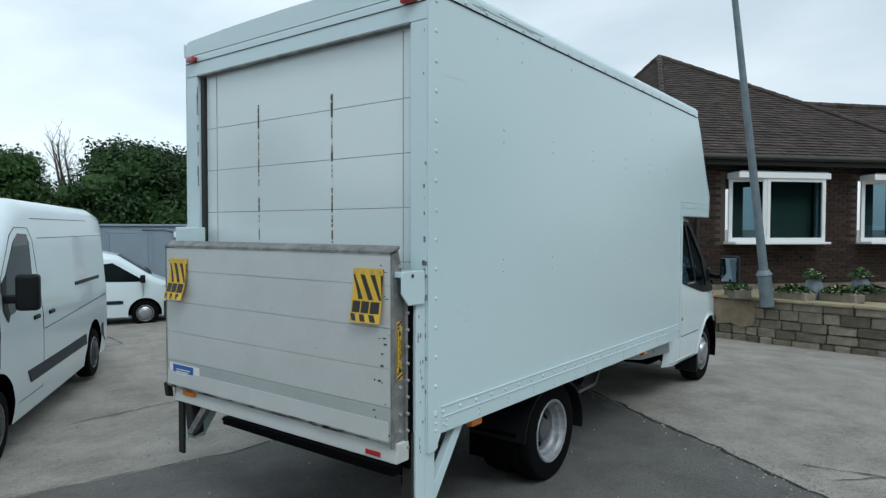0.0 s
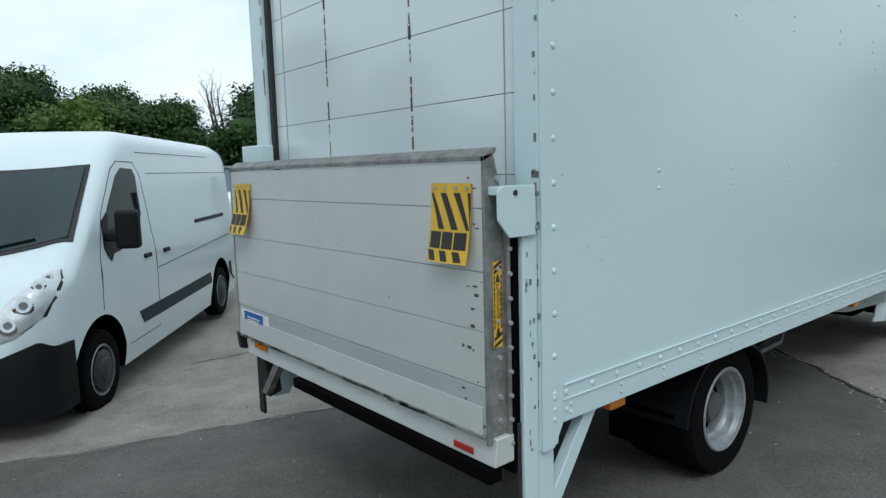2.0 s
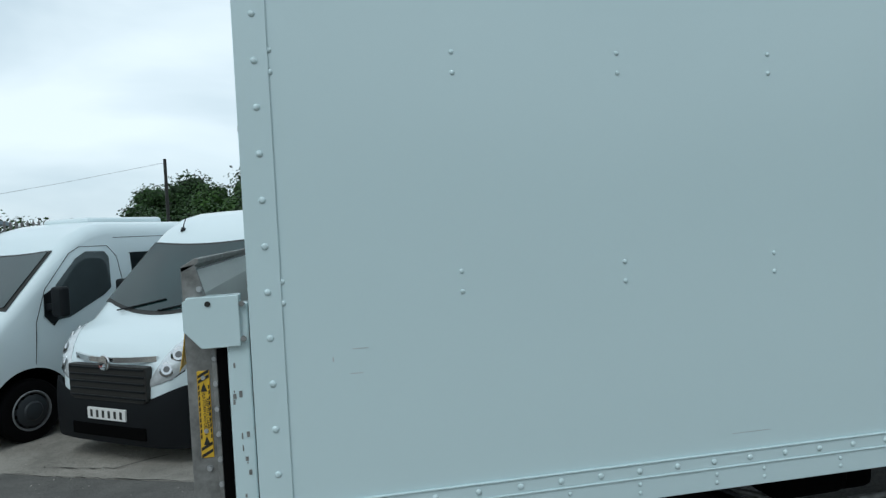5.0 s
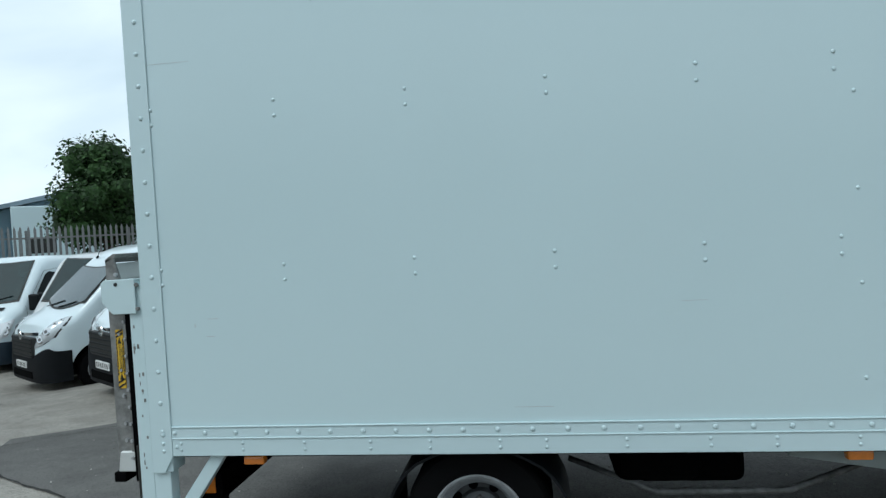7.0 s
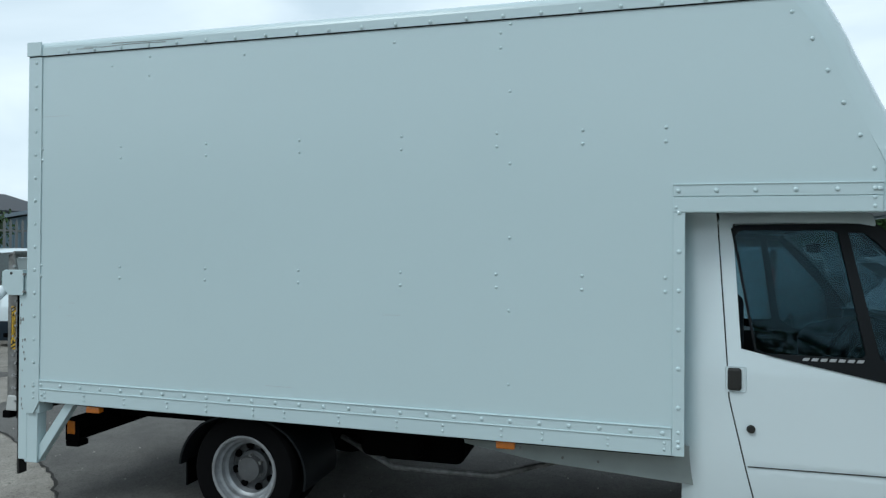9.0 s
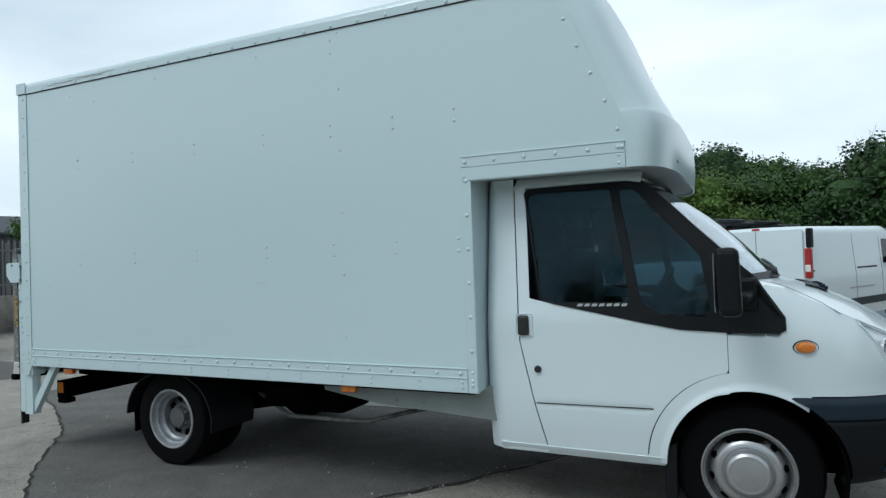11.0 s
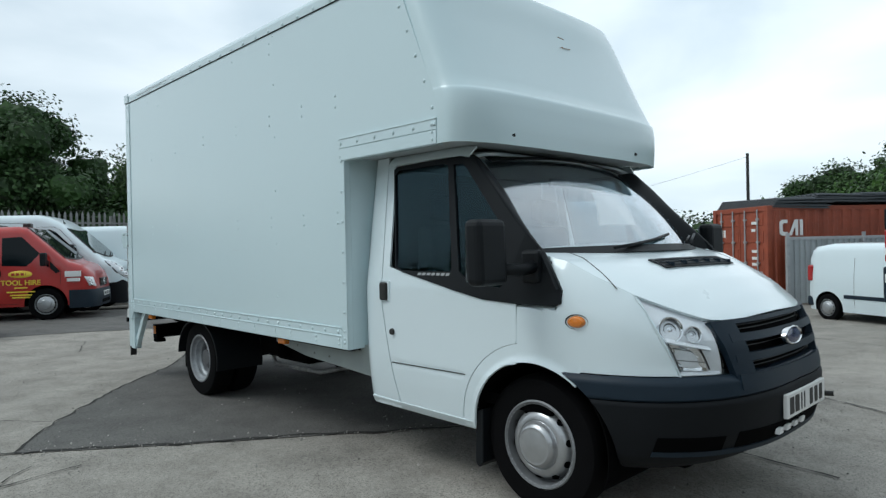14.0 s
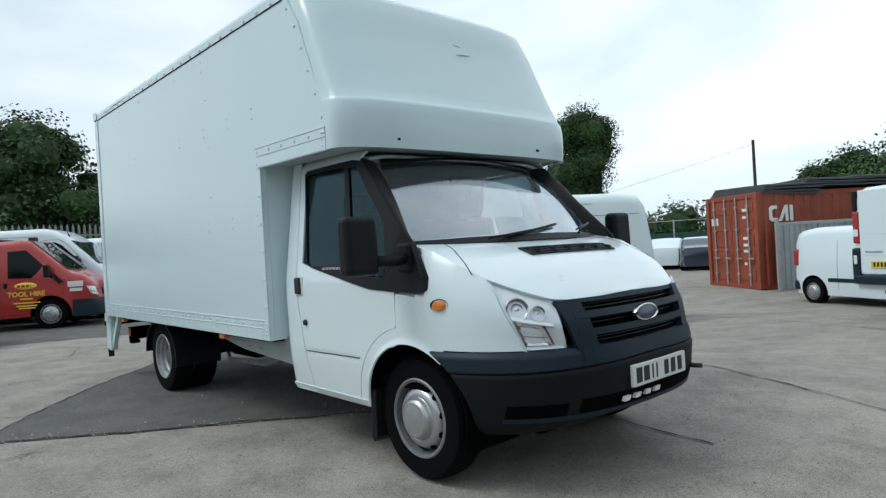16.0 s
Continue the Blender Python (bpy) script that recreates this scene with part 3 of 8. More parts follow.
    for (x, z, w, h) in ((0.03, 2.13, 0.022, 0.003), (0.247, 1.271, 0.003, 0.022), (0.335, 1.30, 0.05, 0.003), (0.32, 1.22, 0.04, 0.003), (2.42, 1.30, 0.10, 0.002), (1.75, 0.875, 0.16, 0.002), (0.20, 2.46, 0.20, 0.002)):
        bpart("scratch", box_bm((x - w / 2, -BOXW - 0.0006 + 0.004, z - h / 3), (x + w / 2, -BOXW + 0.006, z + h / 3)), STEEL, side)
    for i in range(22):
        z = rng2.uniform(0.75, 2.7); w = rng2.uniform(0.003, 0.008); h = rng2.uniform(0.006, 0.03)
        bpart("paint_chip", box_bm((-0.0065, -1.055 + rng2.uniform(0, 0.02), z), (-0.004, -1.05 + w + rng2.uniform(0, 0.02), z + h)), WORN, VAN)
    for i in range(18):
        z = rng2.uniform(0.9, 2.65)
        bpart("paint_chip", box_bm((-0.0065, 0.913, z), (-0.004, 0.913 + rng2.uniform(0.006, 0.02), z + rng2.uniform(0.02, 0.09))), WORN, VAN)
    return side

def build_tail_lift():
    planks = [(0.690, 0.857), (0.857, 1.038), (1.038, 1.230), (1.230, 1.430), (1.430, 1.572)]
    deck = part("tail_lift_platform", prism_bm([(-0.196, 0.69), (-0.155, 0.69), (-0.155, 1.50), (-0.190, 1.572), (-0.196, 1.572)], "y", -0.99, 0.965), ALU, VAN, "raised aluminium tail lift platform")
    for i, (a, b) in enumerate(planks):
        part("plank", box_bm((-0.204, -1.000, a + 0.0015), (-0.194, 0.975, b - 0.0015), 0.001, 1), ALU if i else ALU_D, deck)
    part("toe_ramp", prism_bm([(-0.204, 0.700), (-0.212, 0.700), (-0.2075, 0.79), (-0.204, 0.79)], "y", -0.985, 0.965), ALU, deck)
    part("tip_edge", prism_bm([(-0.207, 1.574), (-0.155, 1.600), (-0.150, 1.616), (-0.165, 1.618), (-0.207, 1.592)], "y", -1.012, 0.985, 0.002, seg=1), WORN, deck, "scuffed steel tip of the platform")
    part("toe_edge", box_bm((-0.214, -1.0, 0.684), (-0.190, 0.98, 0.699), 0.003, 1), WORN, deck)
    for y0, y1 in ((-1.012, -0.998), (0.973, 0.985)):
        part("side_rail", prism_bm([(-0.207, 0.665), (-0.120, 0.665), (-0.110, 0.80), (-0.125, 1.45), (-0.165, 1.60), (-0.207, 1.592)], "y", y0, y1, 0.002, seg=1), WORN, deck)
    for z in (0.74, 0.82, 0.95, 1.52):
        part("bolt", cyl_bm(0.010, 0.008, 0.010, pose(-0.155, -1.017, z, 90, 0, 0), 8), STEEL, deck)
    part("warning_strip", box_bm((-0.178, -1.0150, 0.985), (-0.140, -1.0125, 1.262), 0.002, 1), YELLOW, deck, "yellow crush warning strip with black print")
    ws = deck.children[-1]
    for z in (0.995, 1.018, 1.232, 1.248):
        part("stripe", prism_bm([(-0.176, z - 0.010), (-0.142, z + 0.008), (-0.142, z + 0.018), (-0.176, z)], "y", -1.0162, -1.0148), INK, ws)
    for i in range(10):
        z = 1.045 + 0.0175 * i
        for x in (-0.176, -0.146):
            part("stripe", prism_bm([(x, z), (x + 0.004, z + 0.004), (x + 0.004, z + 0.016), (x, z + 0.012)], "y", -1.0162, -1.0148), INK, ws)
    for j, words in enumerate(("PLATFORM CAN CRUSH", "KEEP FEET CLEAR")):
        t = text_mesh("lettering", words, 0.0125, 0.0004)
        o = part("lettering", t, INK, ws); o.location, o.rotation_euler = (-0.163 + 0.010 * j + 0.002, -1.0155, 1.125), (radians(90), radians(90), 0)
    for z in (1.04, 1.21):
        part("warning_triangle", prism_bm([(-0.169, z - 0.014), (-0.149, z - 0.014), (-0.159, z + 0.014)], "y", -1.0162, -1.0148), INK, ws)
        part("bolt", cyl_bm(0.008, 0.006, 0.006, pose(-0.159, -1.018, z + 0.03, 90, 0, 0), 8), STEEL, ws)
    # hanging warning flags
    for y0, y1, z0, z1, curl in ((-0.956, -0.762, 1.252, 1.508, 0.03), (0.716, 0.916, 1.252, 1.508, 0.05)):
        def flag(u, v, off=0.0, a=y0, b=y1):
            x = -0.208 - off - curl * (1 - v) ** 2 - 0.008 * math.sin(3 * u) * (1 - v)
            return (x, a + (b - a) * u, z0 + (z1 - z0) * v)
        fo = part("warning_flag", patch_mesh("warning_flag", flag, 6, 10, 0.002), YELLOW, deck, "yellow rubber flag with black hazard stripes")
        def band(u0, u1, ub0, ub1, v0, v1):
            return patch_mesh("stripe", lambda u, v: flag((u0 + (u1 - u0) * u) * v + (ub0 + (ub1 - ub0) * u) * (1 - v), v0 + (v1 - v0) * v, 0.0022), 3, 6, 0.001)
        for k in range(4):
            t0 = -0.42 + 0.34 * k
            v0, v1 = 0.42, 0.88
            a0, a1, b0, b1 = t0 + 0.34, t0 + 0.50, t0, t0 + 0.16
            if a1 > 1.0 or b0 < 0.0:
                c = [min(1, max(0, q)) for q in (a0, a1, b0, b1)]
                if c[1] - c[0] < 0.02 and c[3] - c[2] < 0.02:
                    continue
                part("stripe", band(c[1], c[0], c[3], c[2], v0, v1), INK, fo)
            else:
                part("stripe", band(a1, a0, b1, b0, v0, v1), INK, fo)
        for u0, u1 in ((0.05, 0.33), (0.37, 0.63), (0.67, 0.95)):
            part("logo_block", patch_mesh("logo_block", lambda u, v: flag(u0 + (u1 - u0) * u, 0.175 + 0.215 * v, 0.0022), 2, 3, 0.001), INK, fo)
        for k in range(3):
            part("stripe", band(1.0 - 0.32 * k, 0.83 - 0.32 * k, 0.92 - 0.32 * k, 0.75 - 0.32 * k, 0.02, 0.15), INK, fo)
        for u in (0.1, 0.36, 0.64, 0.9):
            p = flag(u, 0.94)
            part("rivet", cyl_bm(0.007, 0.005, 0.006, pose(p[0] - 0.003, p[1], p[2], 0, 90, 0), 8), STEEL, fo)
    st = part("blue_sticker", box_bm((-0.2065, 0.60, 0.755), (-0.2035, 0.945, 0.838)), PLATE_W, deck, "blue and white maker's sticker")
    part("panel", box_bm((-0.2078, 0.665, 0.762), (-0.206, 0.90, 0.832)), BLUE, st)
    for k in range(3):
        part("print_bar", box_bm((-0.2088, 0.70 + 0.02 * k, 0.80 - 0.014 * k), (-0.2075, 0.86, 0.806 - 0.014 * k)), PLATE_W, st)
    for sgn in (-1, 1):
        lo, hi = sorted((sgn * 0.965, sgn * 1.048))
        part("lift_column", box_bm((-0.078, lo, 0.30), (-0.008, hi, 1.47), 0.006), GRP_WHITE, VAN)
        part("guide_rail", box_bm((-0.112, lo + 0.015, 0.55), (-0.080, hi - 0.012, 1.42), 0.003, 1), DARK, VAN)
        part("guide_rail", box_bm((-0.128, lo + 0.02, 0.60), (-0.1125, hi - 0.02, 1.36), 0.002, 1), WORN, VAN)
        part("column_foot", box_bm((-0.098, lo + 0.012, 0.20), (-0.080, hi - 0.012, 0.72), 0.002, 1), INK, VAN)
    cov = part("column_cover", prism_bm([(-0.200, 1.395), (-0.150, 1.338), (-0.033, 1.338), (-0.033, 1.498), (-0.180, 1.498), (-0.200, 1.485)], "y", -1.064, -1.056, 0.002, seg=1), GRP_WHITE, VAN, "white folded steel cover plate")
    part("cover_flange", box_bm((-0.19, -1.058, 1.470), (-0.035, -0.97, 1.497), 0.002, 1), GRP_WHITE, cov)
    part("hole", cyl_bm(0.009, 0.009, 0.003, pose(-0.125, -1.0655, 1.476, 90, 0, 0), 10), INK, cov)
    for z in (1.36, 1.47):
        part("bolt", cyl_bm(0.010, 0.008, 0.012, pose(-0.025, -1.062, z, 90, 0, 0), 8), WORN, cov)
    part("column_cover", box_bm((-0.11, 0.79, 1.44), (-0.035, 1.03, 1.705), 0.006), GRP_WHITE, VAN, "white folded steel cover plate")
    grime = surface("dark_grime", (0.075, 0.072, 0.066), 0.9, var=0.6, scale=60)
    rngd = random.Random(17)
    for i in range(46):
        z, w, h = rngd.uniform(0.70, 1.56), rngd.uniform(0.004, 0.022), rngd.uniform(0.002, 0.010)
        y = -0.995 + abs(rngd.gauss(0, 0.05)) if i < 26 else rngd.uniform(-0.9, 0.9)
        k = 0.35 if i >= 26 else 1.0
        part("scuff", box_bm((-0.2050, y, z), (-0.2038, y + w * k, z + h * k)), grime, deck)
    for i in range(30):
        y, l = rngd.uniform(-0.97, 0.90), rngd.uniform(0.02, 0.11)
        part("grime_line", box_bm((-0.2165, y, 0.6835 + rngd.uniform(0, 0.012)), (-0.2135, y + l, 0.689 + rngd.uniform(0, 0.012))), grime, deck)
    rngc = random.Random(3)
    for i in range(16):
        z = rngc.uniform(0.4, 1.3); w = rngc.uniform(0.003, 0.010); h = rngc.uniform(0.004, 0.022); x = rngc.uniform(-0.075, -0.03)
        part("paint_chip", box_bm((x, -1.0495, z), (x + w, -1.047, z + h)), WORN, VAN)
    for i in range(9):
        part("bolt", cyl_bm(0.009, 0.007, 0.01, pose(-0.120, -1.032, 0.66 + 0.08 * i, 90, 0, 0), 8), STEEL, VAN)
    bm = prism_bm([(0.04, 0.30), (0.075, 0.30), (0.335, 0.665), (0.30, 0.675), (0.265, 0.665), (0.03, 0.345)], "y", -1.03, -0.985, 0.003, seg=1)
    br = part("brace", bm, GRP_WHITE, VAN, "white diagonal steel brace"); mirrored(br)
    ft = part("brace_foot", box_bm((-0.03, -1.045, 0.285), (0.07, -0.975, 0.66), 0.004), GRP_WHITE, VAN); mirrored(ft)
    part("cross_beam", prism_bm([(-0.20, 0.595), (-0.06, 0.595), (-0.06, 0.69), (-0.185, 0.69)], "y", -1.03, 0.90, 0.004, seg=1), ALU, VAN)
    part("under_run_bar", box_bm((-0.225, -1.03, 0.545), (-0.165, 0.32, 0.592), 0.006), DARK, VAN, "black tubular under-run bar")
    part("reflector", box_bm((-0.203, 0.66, 0.645), (-0.198, 0.80, 0.675), 0.002, 1), AMBER, VAN)
    part("reflector", box_bm((-0.203, -0.93, 0.61), (-0.198, -0.83, 0.635), 0.002, 1), REDLENS, VAN)
    part("bracket", prism_bm([(-0.19, 0.60), (-0.11, 0.60), (-0.10, 0.40), (-0.17, 0.38)], "y", 0.72, 0.80, 0.004, seg=1), INK, VAN)
    part("bracket", prism_bm([(0.72, 0.40), (0.78, 0.40), (0.60, 0.60), (0.54, 0.60)], "x", -0.19, -0.15, 0.003, seg=1), WORN, VAN)
    part("hook", prism_bm([(-0.22, 0.70), (-0.18, 0.70), (-0.17, 0.60), (-0.21, 0.61)], "y", 0.965, 1.0, 0.003, seg=1), INK, VAN)

def wheel_parts(host, r, width, rim_r, dish, style, trim=SILVER):
    """A wheel whose outer face looks to -y, its hub at the host's origin."""
    w = width / 2
    tp = [(rim_r, -w * 0.80), (rim_r + 0.015, -w * 0.95), (r - 0.055, -w * 1.0), (r - 0.02, -w * 0.93), (r - 0.006, -w * 0.76), (r, -w * 0.4), (r, w * 0.4), (r - 0.006, w * 0.76), (r - 0.02, w * 0.93), (rim_r + 0.01, w * 0.95), (rim_r, w * 0.8), (rim_r, -w * 0.8)]
    part("tyre", lathe_mesh("tyre", tp, 44), RUBBER, host)
    if style == "dish":
        rp = [(rim_r + 0.012, -w * 0.90), (rim_r + 0.006, -w * 0.98), (rim_r - 0.006, -w * 0.92), (rim_r - 0.012, -w * 0.70), (rim_r - 0.016, -w * 0.62), (rim_r - 0.030, -w * 0.55), (rim_r - 0.034, -w * 0.30), (rim_r - 0.038, -w * 0.22), (rim_r - 0.052, -w * 0.12), (rim_r - 0.056, dish)]
    else:
        rp = [(rim_r + 0.012, -w * 0.90), (rim_r + 0.004, -w * 1.0), (rim_r - 0.008, -w * 0.94), (rim_r - 0.013, -w * 0.70), (rim_r - 0.018, -w * 0.35), (rim_r - 0.04, -w * 0.20)]
    rim = part("rim", lathe_mesh("rim", rp, 44), RIM_SILVER if style == "dish" else RIM, host)
    part("rim_lip", lathe_mesh("rim_lip", [(rim_r + 0.013, -w * 0.92), (rim_r + 0.006, -w * 1.0), (rim_r - 0.006, -w * 0.95)], 40), LIP, rim)
    if style == "dish":
        part("disc", lathe_mesh("disc", [(rim_r - 0.043, dish), (rim_r - 0.06, dish + 0.012), (0.105, dish + 0.012)], 36), DISC, rim)
    else:
        part("wheel_trim", lathe_mesh("wheel_trim", [(rim_r - 0.026, -w * 0.20), (rim_r - 0.029, -w * 0.42), (rim_r - 0.036, -w * 0.66), (rim_r - 0.048, -w * 0.86), (rim_r - 0.064, -w * 0.97), (0.122, -w * 1.00), (0.116, -w * 0.96), (0.112, -w * 1.0), (0.109, -w * 1.12), (0.101, -w * 1.26), (0.088, -w * 1.33), (0.080, -w * 1.31), (0.072, -w * 1.34), (0.0, -w * 1.36)], 48), trim, rim)
    n = 8 if style == "dish" else 10
    for k in range(n):
        a = 2 * math.pi * (k + 0.3) / n
        if style == "dish":
            rr = (rim_r + 0.05) / 2 + 0.002
            hole = cyl_bm(0.022, 0.022, 0.012, pose(math.cos(a) * rr, dish - 0.002, math.sin(a) * rr, 90, 0, 0), 12)
        else:
            way = Vector((math.cos(a) * 0.85, -0.53, math.sin(a) * 0.85))
            spot = Vector((math.cos(a) * (rim_r - 0.045), -w * 0.62, math.sin(a) * (rim_r - 0.045)))
            hole = cyl_bm(0.018, 0.018, 0.029, Matrix.Translation(spot) @ way.to_track_quat("Z", "Y").to_matrix().to_4x4(), 14)
        part("hole", hole, DARK, rim)
    if style == "dish":
        part("hub", lathe_mesh("hub", [(0.106, dish + 0.014), (0.098, dish - 0.02), (0.075, dish - 0.028), (0.070, dish - 0.07), (0.0, dish - 0.075)], 24), DISC, rim)
        for k in range(6):
            a = 2 * math.pi * (k + 0.5) / 6
            part("wheel_nut", cyl_bm(0.014, 0.012, 0.03, pose(math.cos(a) * 0.072, dish - 0.04, math.sin(a) * 0.072, 90, 0, 0), 6), WORN, rim)

def wheel_group(parent, name, x, y, z, r, width, rim_r, dish, style, flip=False):
    o = new(name); o.parent = parent
    o.matrix_basis = pose(x, y, z, 0, 0, 180 if flip else 0)
    wheel_parts(o, r, width, rim_r, dish, style)
    return o

def build_chassis():
    for x in (1.475,):
        for sgn in (-1, 1):
            wheel_group(VAN, "wheel", x, sgn * 0.868, 0.328, 0.335, 0.185, 0.200, 0.035, "dish", sgn > 0)
            wheel_group(VAN, "wheel", x, sgn * 0.645, 0.328, 0.335, 0.185, 0.208, 0.045, "dish", sgn > 0)
    for sgn in (-1, 1):
        wheel_group(VAN, "wheel", 5.225, sgn * 0.795, 0.312, 0.335, 0.195, 0.203, 0.0, "trim", sgn > 0)
    for sgn in (-1, 1):
        def guard(u, v, s=sgn):
            a = radians(-12 + 190 * u)
            return (1.475 + 0.405 * math.cos(a), s * (0.985 - 0.42 * v), 0.335 + 0.375 * math.sin(a) * (0.88 if math.sin(a) > 0.8 else 0.9))
        part("mudguard", patch_mesh("mudguard", guard, 20, 2, 0.012), BLACK, VAN)
        # Flap, rails and tank in DARK: the shade under the van is in their colour.
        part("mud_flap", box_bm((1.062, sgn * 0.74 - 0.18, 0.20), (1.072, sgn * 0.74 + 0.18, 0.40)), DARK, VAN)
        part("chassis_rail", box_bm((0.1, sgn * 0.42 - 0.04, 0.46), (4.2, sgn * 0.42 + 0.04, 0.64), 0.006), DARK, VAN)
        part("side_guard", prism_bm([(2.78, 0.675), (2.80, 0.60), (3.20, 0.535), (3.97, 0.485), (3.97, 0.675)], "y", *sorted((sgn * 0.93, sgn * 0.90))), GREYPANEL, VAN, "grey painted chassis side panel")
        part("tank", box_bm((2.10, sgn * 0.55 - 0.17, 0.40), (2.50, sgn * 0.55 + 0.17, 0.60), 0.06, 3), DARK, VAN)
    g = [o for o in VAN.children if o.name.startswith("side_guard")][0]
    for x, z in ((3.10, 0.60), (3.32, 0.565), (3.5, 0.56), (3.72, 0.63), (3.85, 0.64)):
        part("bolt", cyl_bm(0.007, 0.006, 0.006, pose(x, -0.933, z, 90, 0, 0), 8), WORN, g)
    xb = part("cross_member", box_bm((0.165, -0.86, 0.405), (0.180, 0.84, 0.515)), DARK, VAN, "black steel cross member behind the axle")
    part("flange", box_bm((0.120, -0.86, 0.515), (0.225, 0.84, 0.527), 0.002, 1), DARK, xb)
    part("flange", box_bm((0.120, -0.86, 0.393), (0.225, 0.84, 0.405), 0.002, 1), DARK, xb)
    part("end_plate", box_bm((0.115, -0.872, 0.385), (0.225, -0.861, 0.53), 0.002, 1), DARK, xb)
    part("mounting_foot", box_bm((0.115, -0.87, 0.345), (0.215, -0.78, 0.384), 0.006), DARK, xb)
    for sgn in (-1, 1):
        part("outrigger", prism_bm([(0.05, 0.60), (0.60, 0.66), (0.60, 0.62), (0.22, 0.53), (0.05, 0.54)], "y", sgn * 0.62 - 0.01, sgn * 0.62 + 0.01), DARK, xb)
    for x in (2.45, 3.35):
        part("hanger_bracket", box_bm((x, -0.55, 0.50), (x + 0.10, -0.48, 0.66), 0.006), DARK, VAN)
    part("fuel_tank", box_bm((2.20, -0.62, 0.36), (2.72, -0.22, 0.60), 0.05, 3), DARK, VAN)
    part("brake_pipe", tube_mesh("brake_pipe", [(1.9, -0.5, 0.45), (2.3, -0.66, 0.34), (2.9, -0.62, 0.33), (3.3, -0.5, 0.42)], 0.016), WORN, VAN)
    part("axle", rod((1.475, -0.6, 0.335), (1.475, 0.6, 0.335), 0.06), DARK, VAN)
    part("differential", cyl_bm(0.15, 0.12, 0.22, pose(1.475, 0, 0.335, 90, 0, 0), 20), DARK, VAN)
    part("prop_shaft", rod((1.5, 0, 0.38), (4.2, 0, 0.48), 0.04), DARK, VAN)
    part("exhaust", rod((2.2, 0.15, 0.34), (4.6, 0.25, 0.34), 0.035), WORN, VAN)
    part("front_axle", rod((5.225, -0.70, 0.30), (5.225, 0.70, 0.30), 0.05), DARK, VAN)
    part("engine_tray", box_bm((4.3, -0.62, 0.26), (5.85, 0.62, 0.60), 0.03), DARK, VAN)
    part("amber_side_marker", box_bm((2.985, -1.03, 0.612), (3.085, -0.985, 0.655), 0.010), AMBER, VAN, "amber side marker lamp")
    part("marker_bracket", box_bm((2.99, -1.02, 0.652), (3.08, -0.99, 0.70), 0.003, 1), WORN, VAN)
    part("amber_side_marker", box_bm((0.42, -1.03, 0.620), (0.52, -0.985, 0.660), 0.010), AMBER, VAN, "amber side marker lamp")
    part("amber_reflector", box_bm((0.135, -0.880, 0.43), (0.195, -0.872, 0.515), 0.003, 1), AMBER, VAN)
    part("cable", tube_mesh("cable", [(0.9, -0.7, 0.66), (1.0, -0.68, 0.60), (1.08, -0.66, 0.66)], 0.007), DARK, VAN)

build_box()
for ob in box_parts:
    if not ob.get("sheared"):
        off = ob.location.x
        for v in ob.data.vertices:
            v.co.z -= 0.0047 * (v.co.x + off)
build_tail_lift()
# the box is a touch narrower on its far flank
for ob in [o for o in VAN.children_recursive if o.type == "MESH"]:
    if not ob.name.startswith("rivet"):
        for v in ob.data.vertices:
            if v.co.y > 0:
                v.co.y *= 0.967
        ob.location.y *= 0.967 if ob.location.y > 0 else 1
build_chassis()

# ---- the cab ----
SIDE_W = [(0.28, 0.905), (0.36, 0.935), (0.50, 0.952), (0.62, 0.960), (1.05, 0.955), (1.85, 0.840)]
FRONT_X = [(0.24, 5.97), (0.32, 6.05), (0.45, 6.098), (0.58, 6.11), (0.70, 6.085), (0.82, 6.062), (0.96, 6.00), (1.06, 5.87), (1.25, 5.62)]
NOSE_N, NOSE_X0 = 2.7, 5.15
HUB_X, HUB_Z, ARCH_R = 5.245, 0.335, 0.388

def side_y(x, z):
    w = lerp_tab(SIDE_W, z)
    if x <= NOSE_X0:
        return -w
    xf = lerp_tab(FRONT_X, z)
    k = min(1.0, (x - NOSE_X0) / (xf - NOSE_X0))
    return -w * (1 - k ** NOSE_N) ** (1 / NOSE_N)

def front_pt(theta, z, off=0.0):
    """A point of the nose, theta 0 at the right side to 180 at the left, pushed out by off."""
    w, xf = lerp_tab(SIDE_W, z) + off, lerp_tab(FRONT_X, z) + off
    a = radians(theta)
    c, s = math.cos(a), max(0.0, math.sin(a))
    return (NOSE_X0 + (xf - NOSE_X0) * s ** (2 / NOSE_N), -w * math.copysign(abs(c) ** (2 / NOSE_N), c), z)

def theta_of_x(x, z):
    k = max(0.0, min(1.0, (x - NOSE_X0) / (lerp_tab(FRONT_X, z) - NOSE_X0)))
    return math.degrees(math.asin(k ** (NOSE_N / 2)))

def theta_of_y(y, z):
    k = max(0.0, min(1.0, -y / lerp_tab(SIDE_W, z)))
    return math.degrees(math.acos(k ** (NOSE_N / 2)))

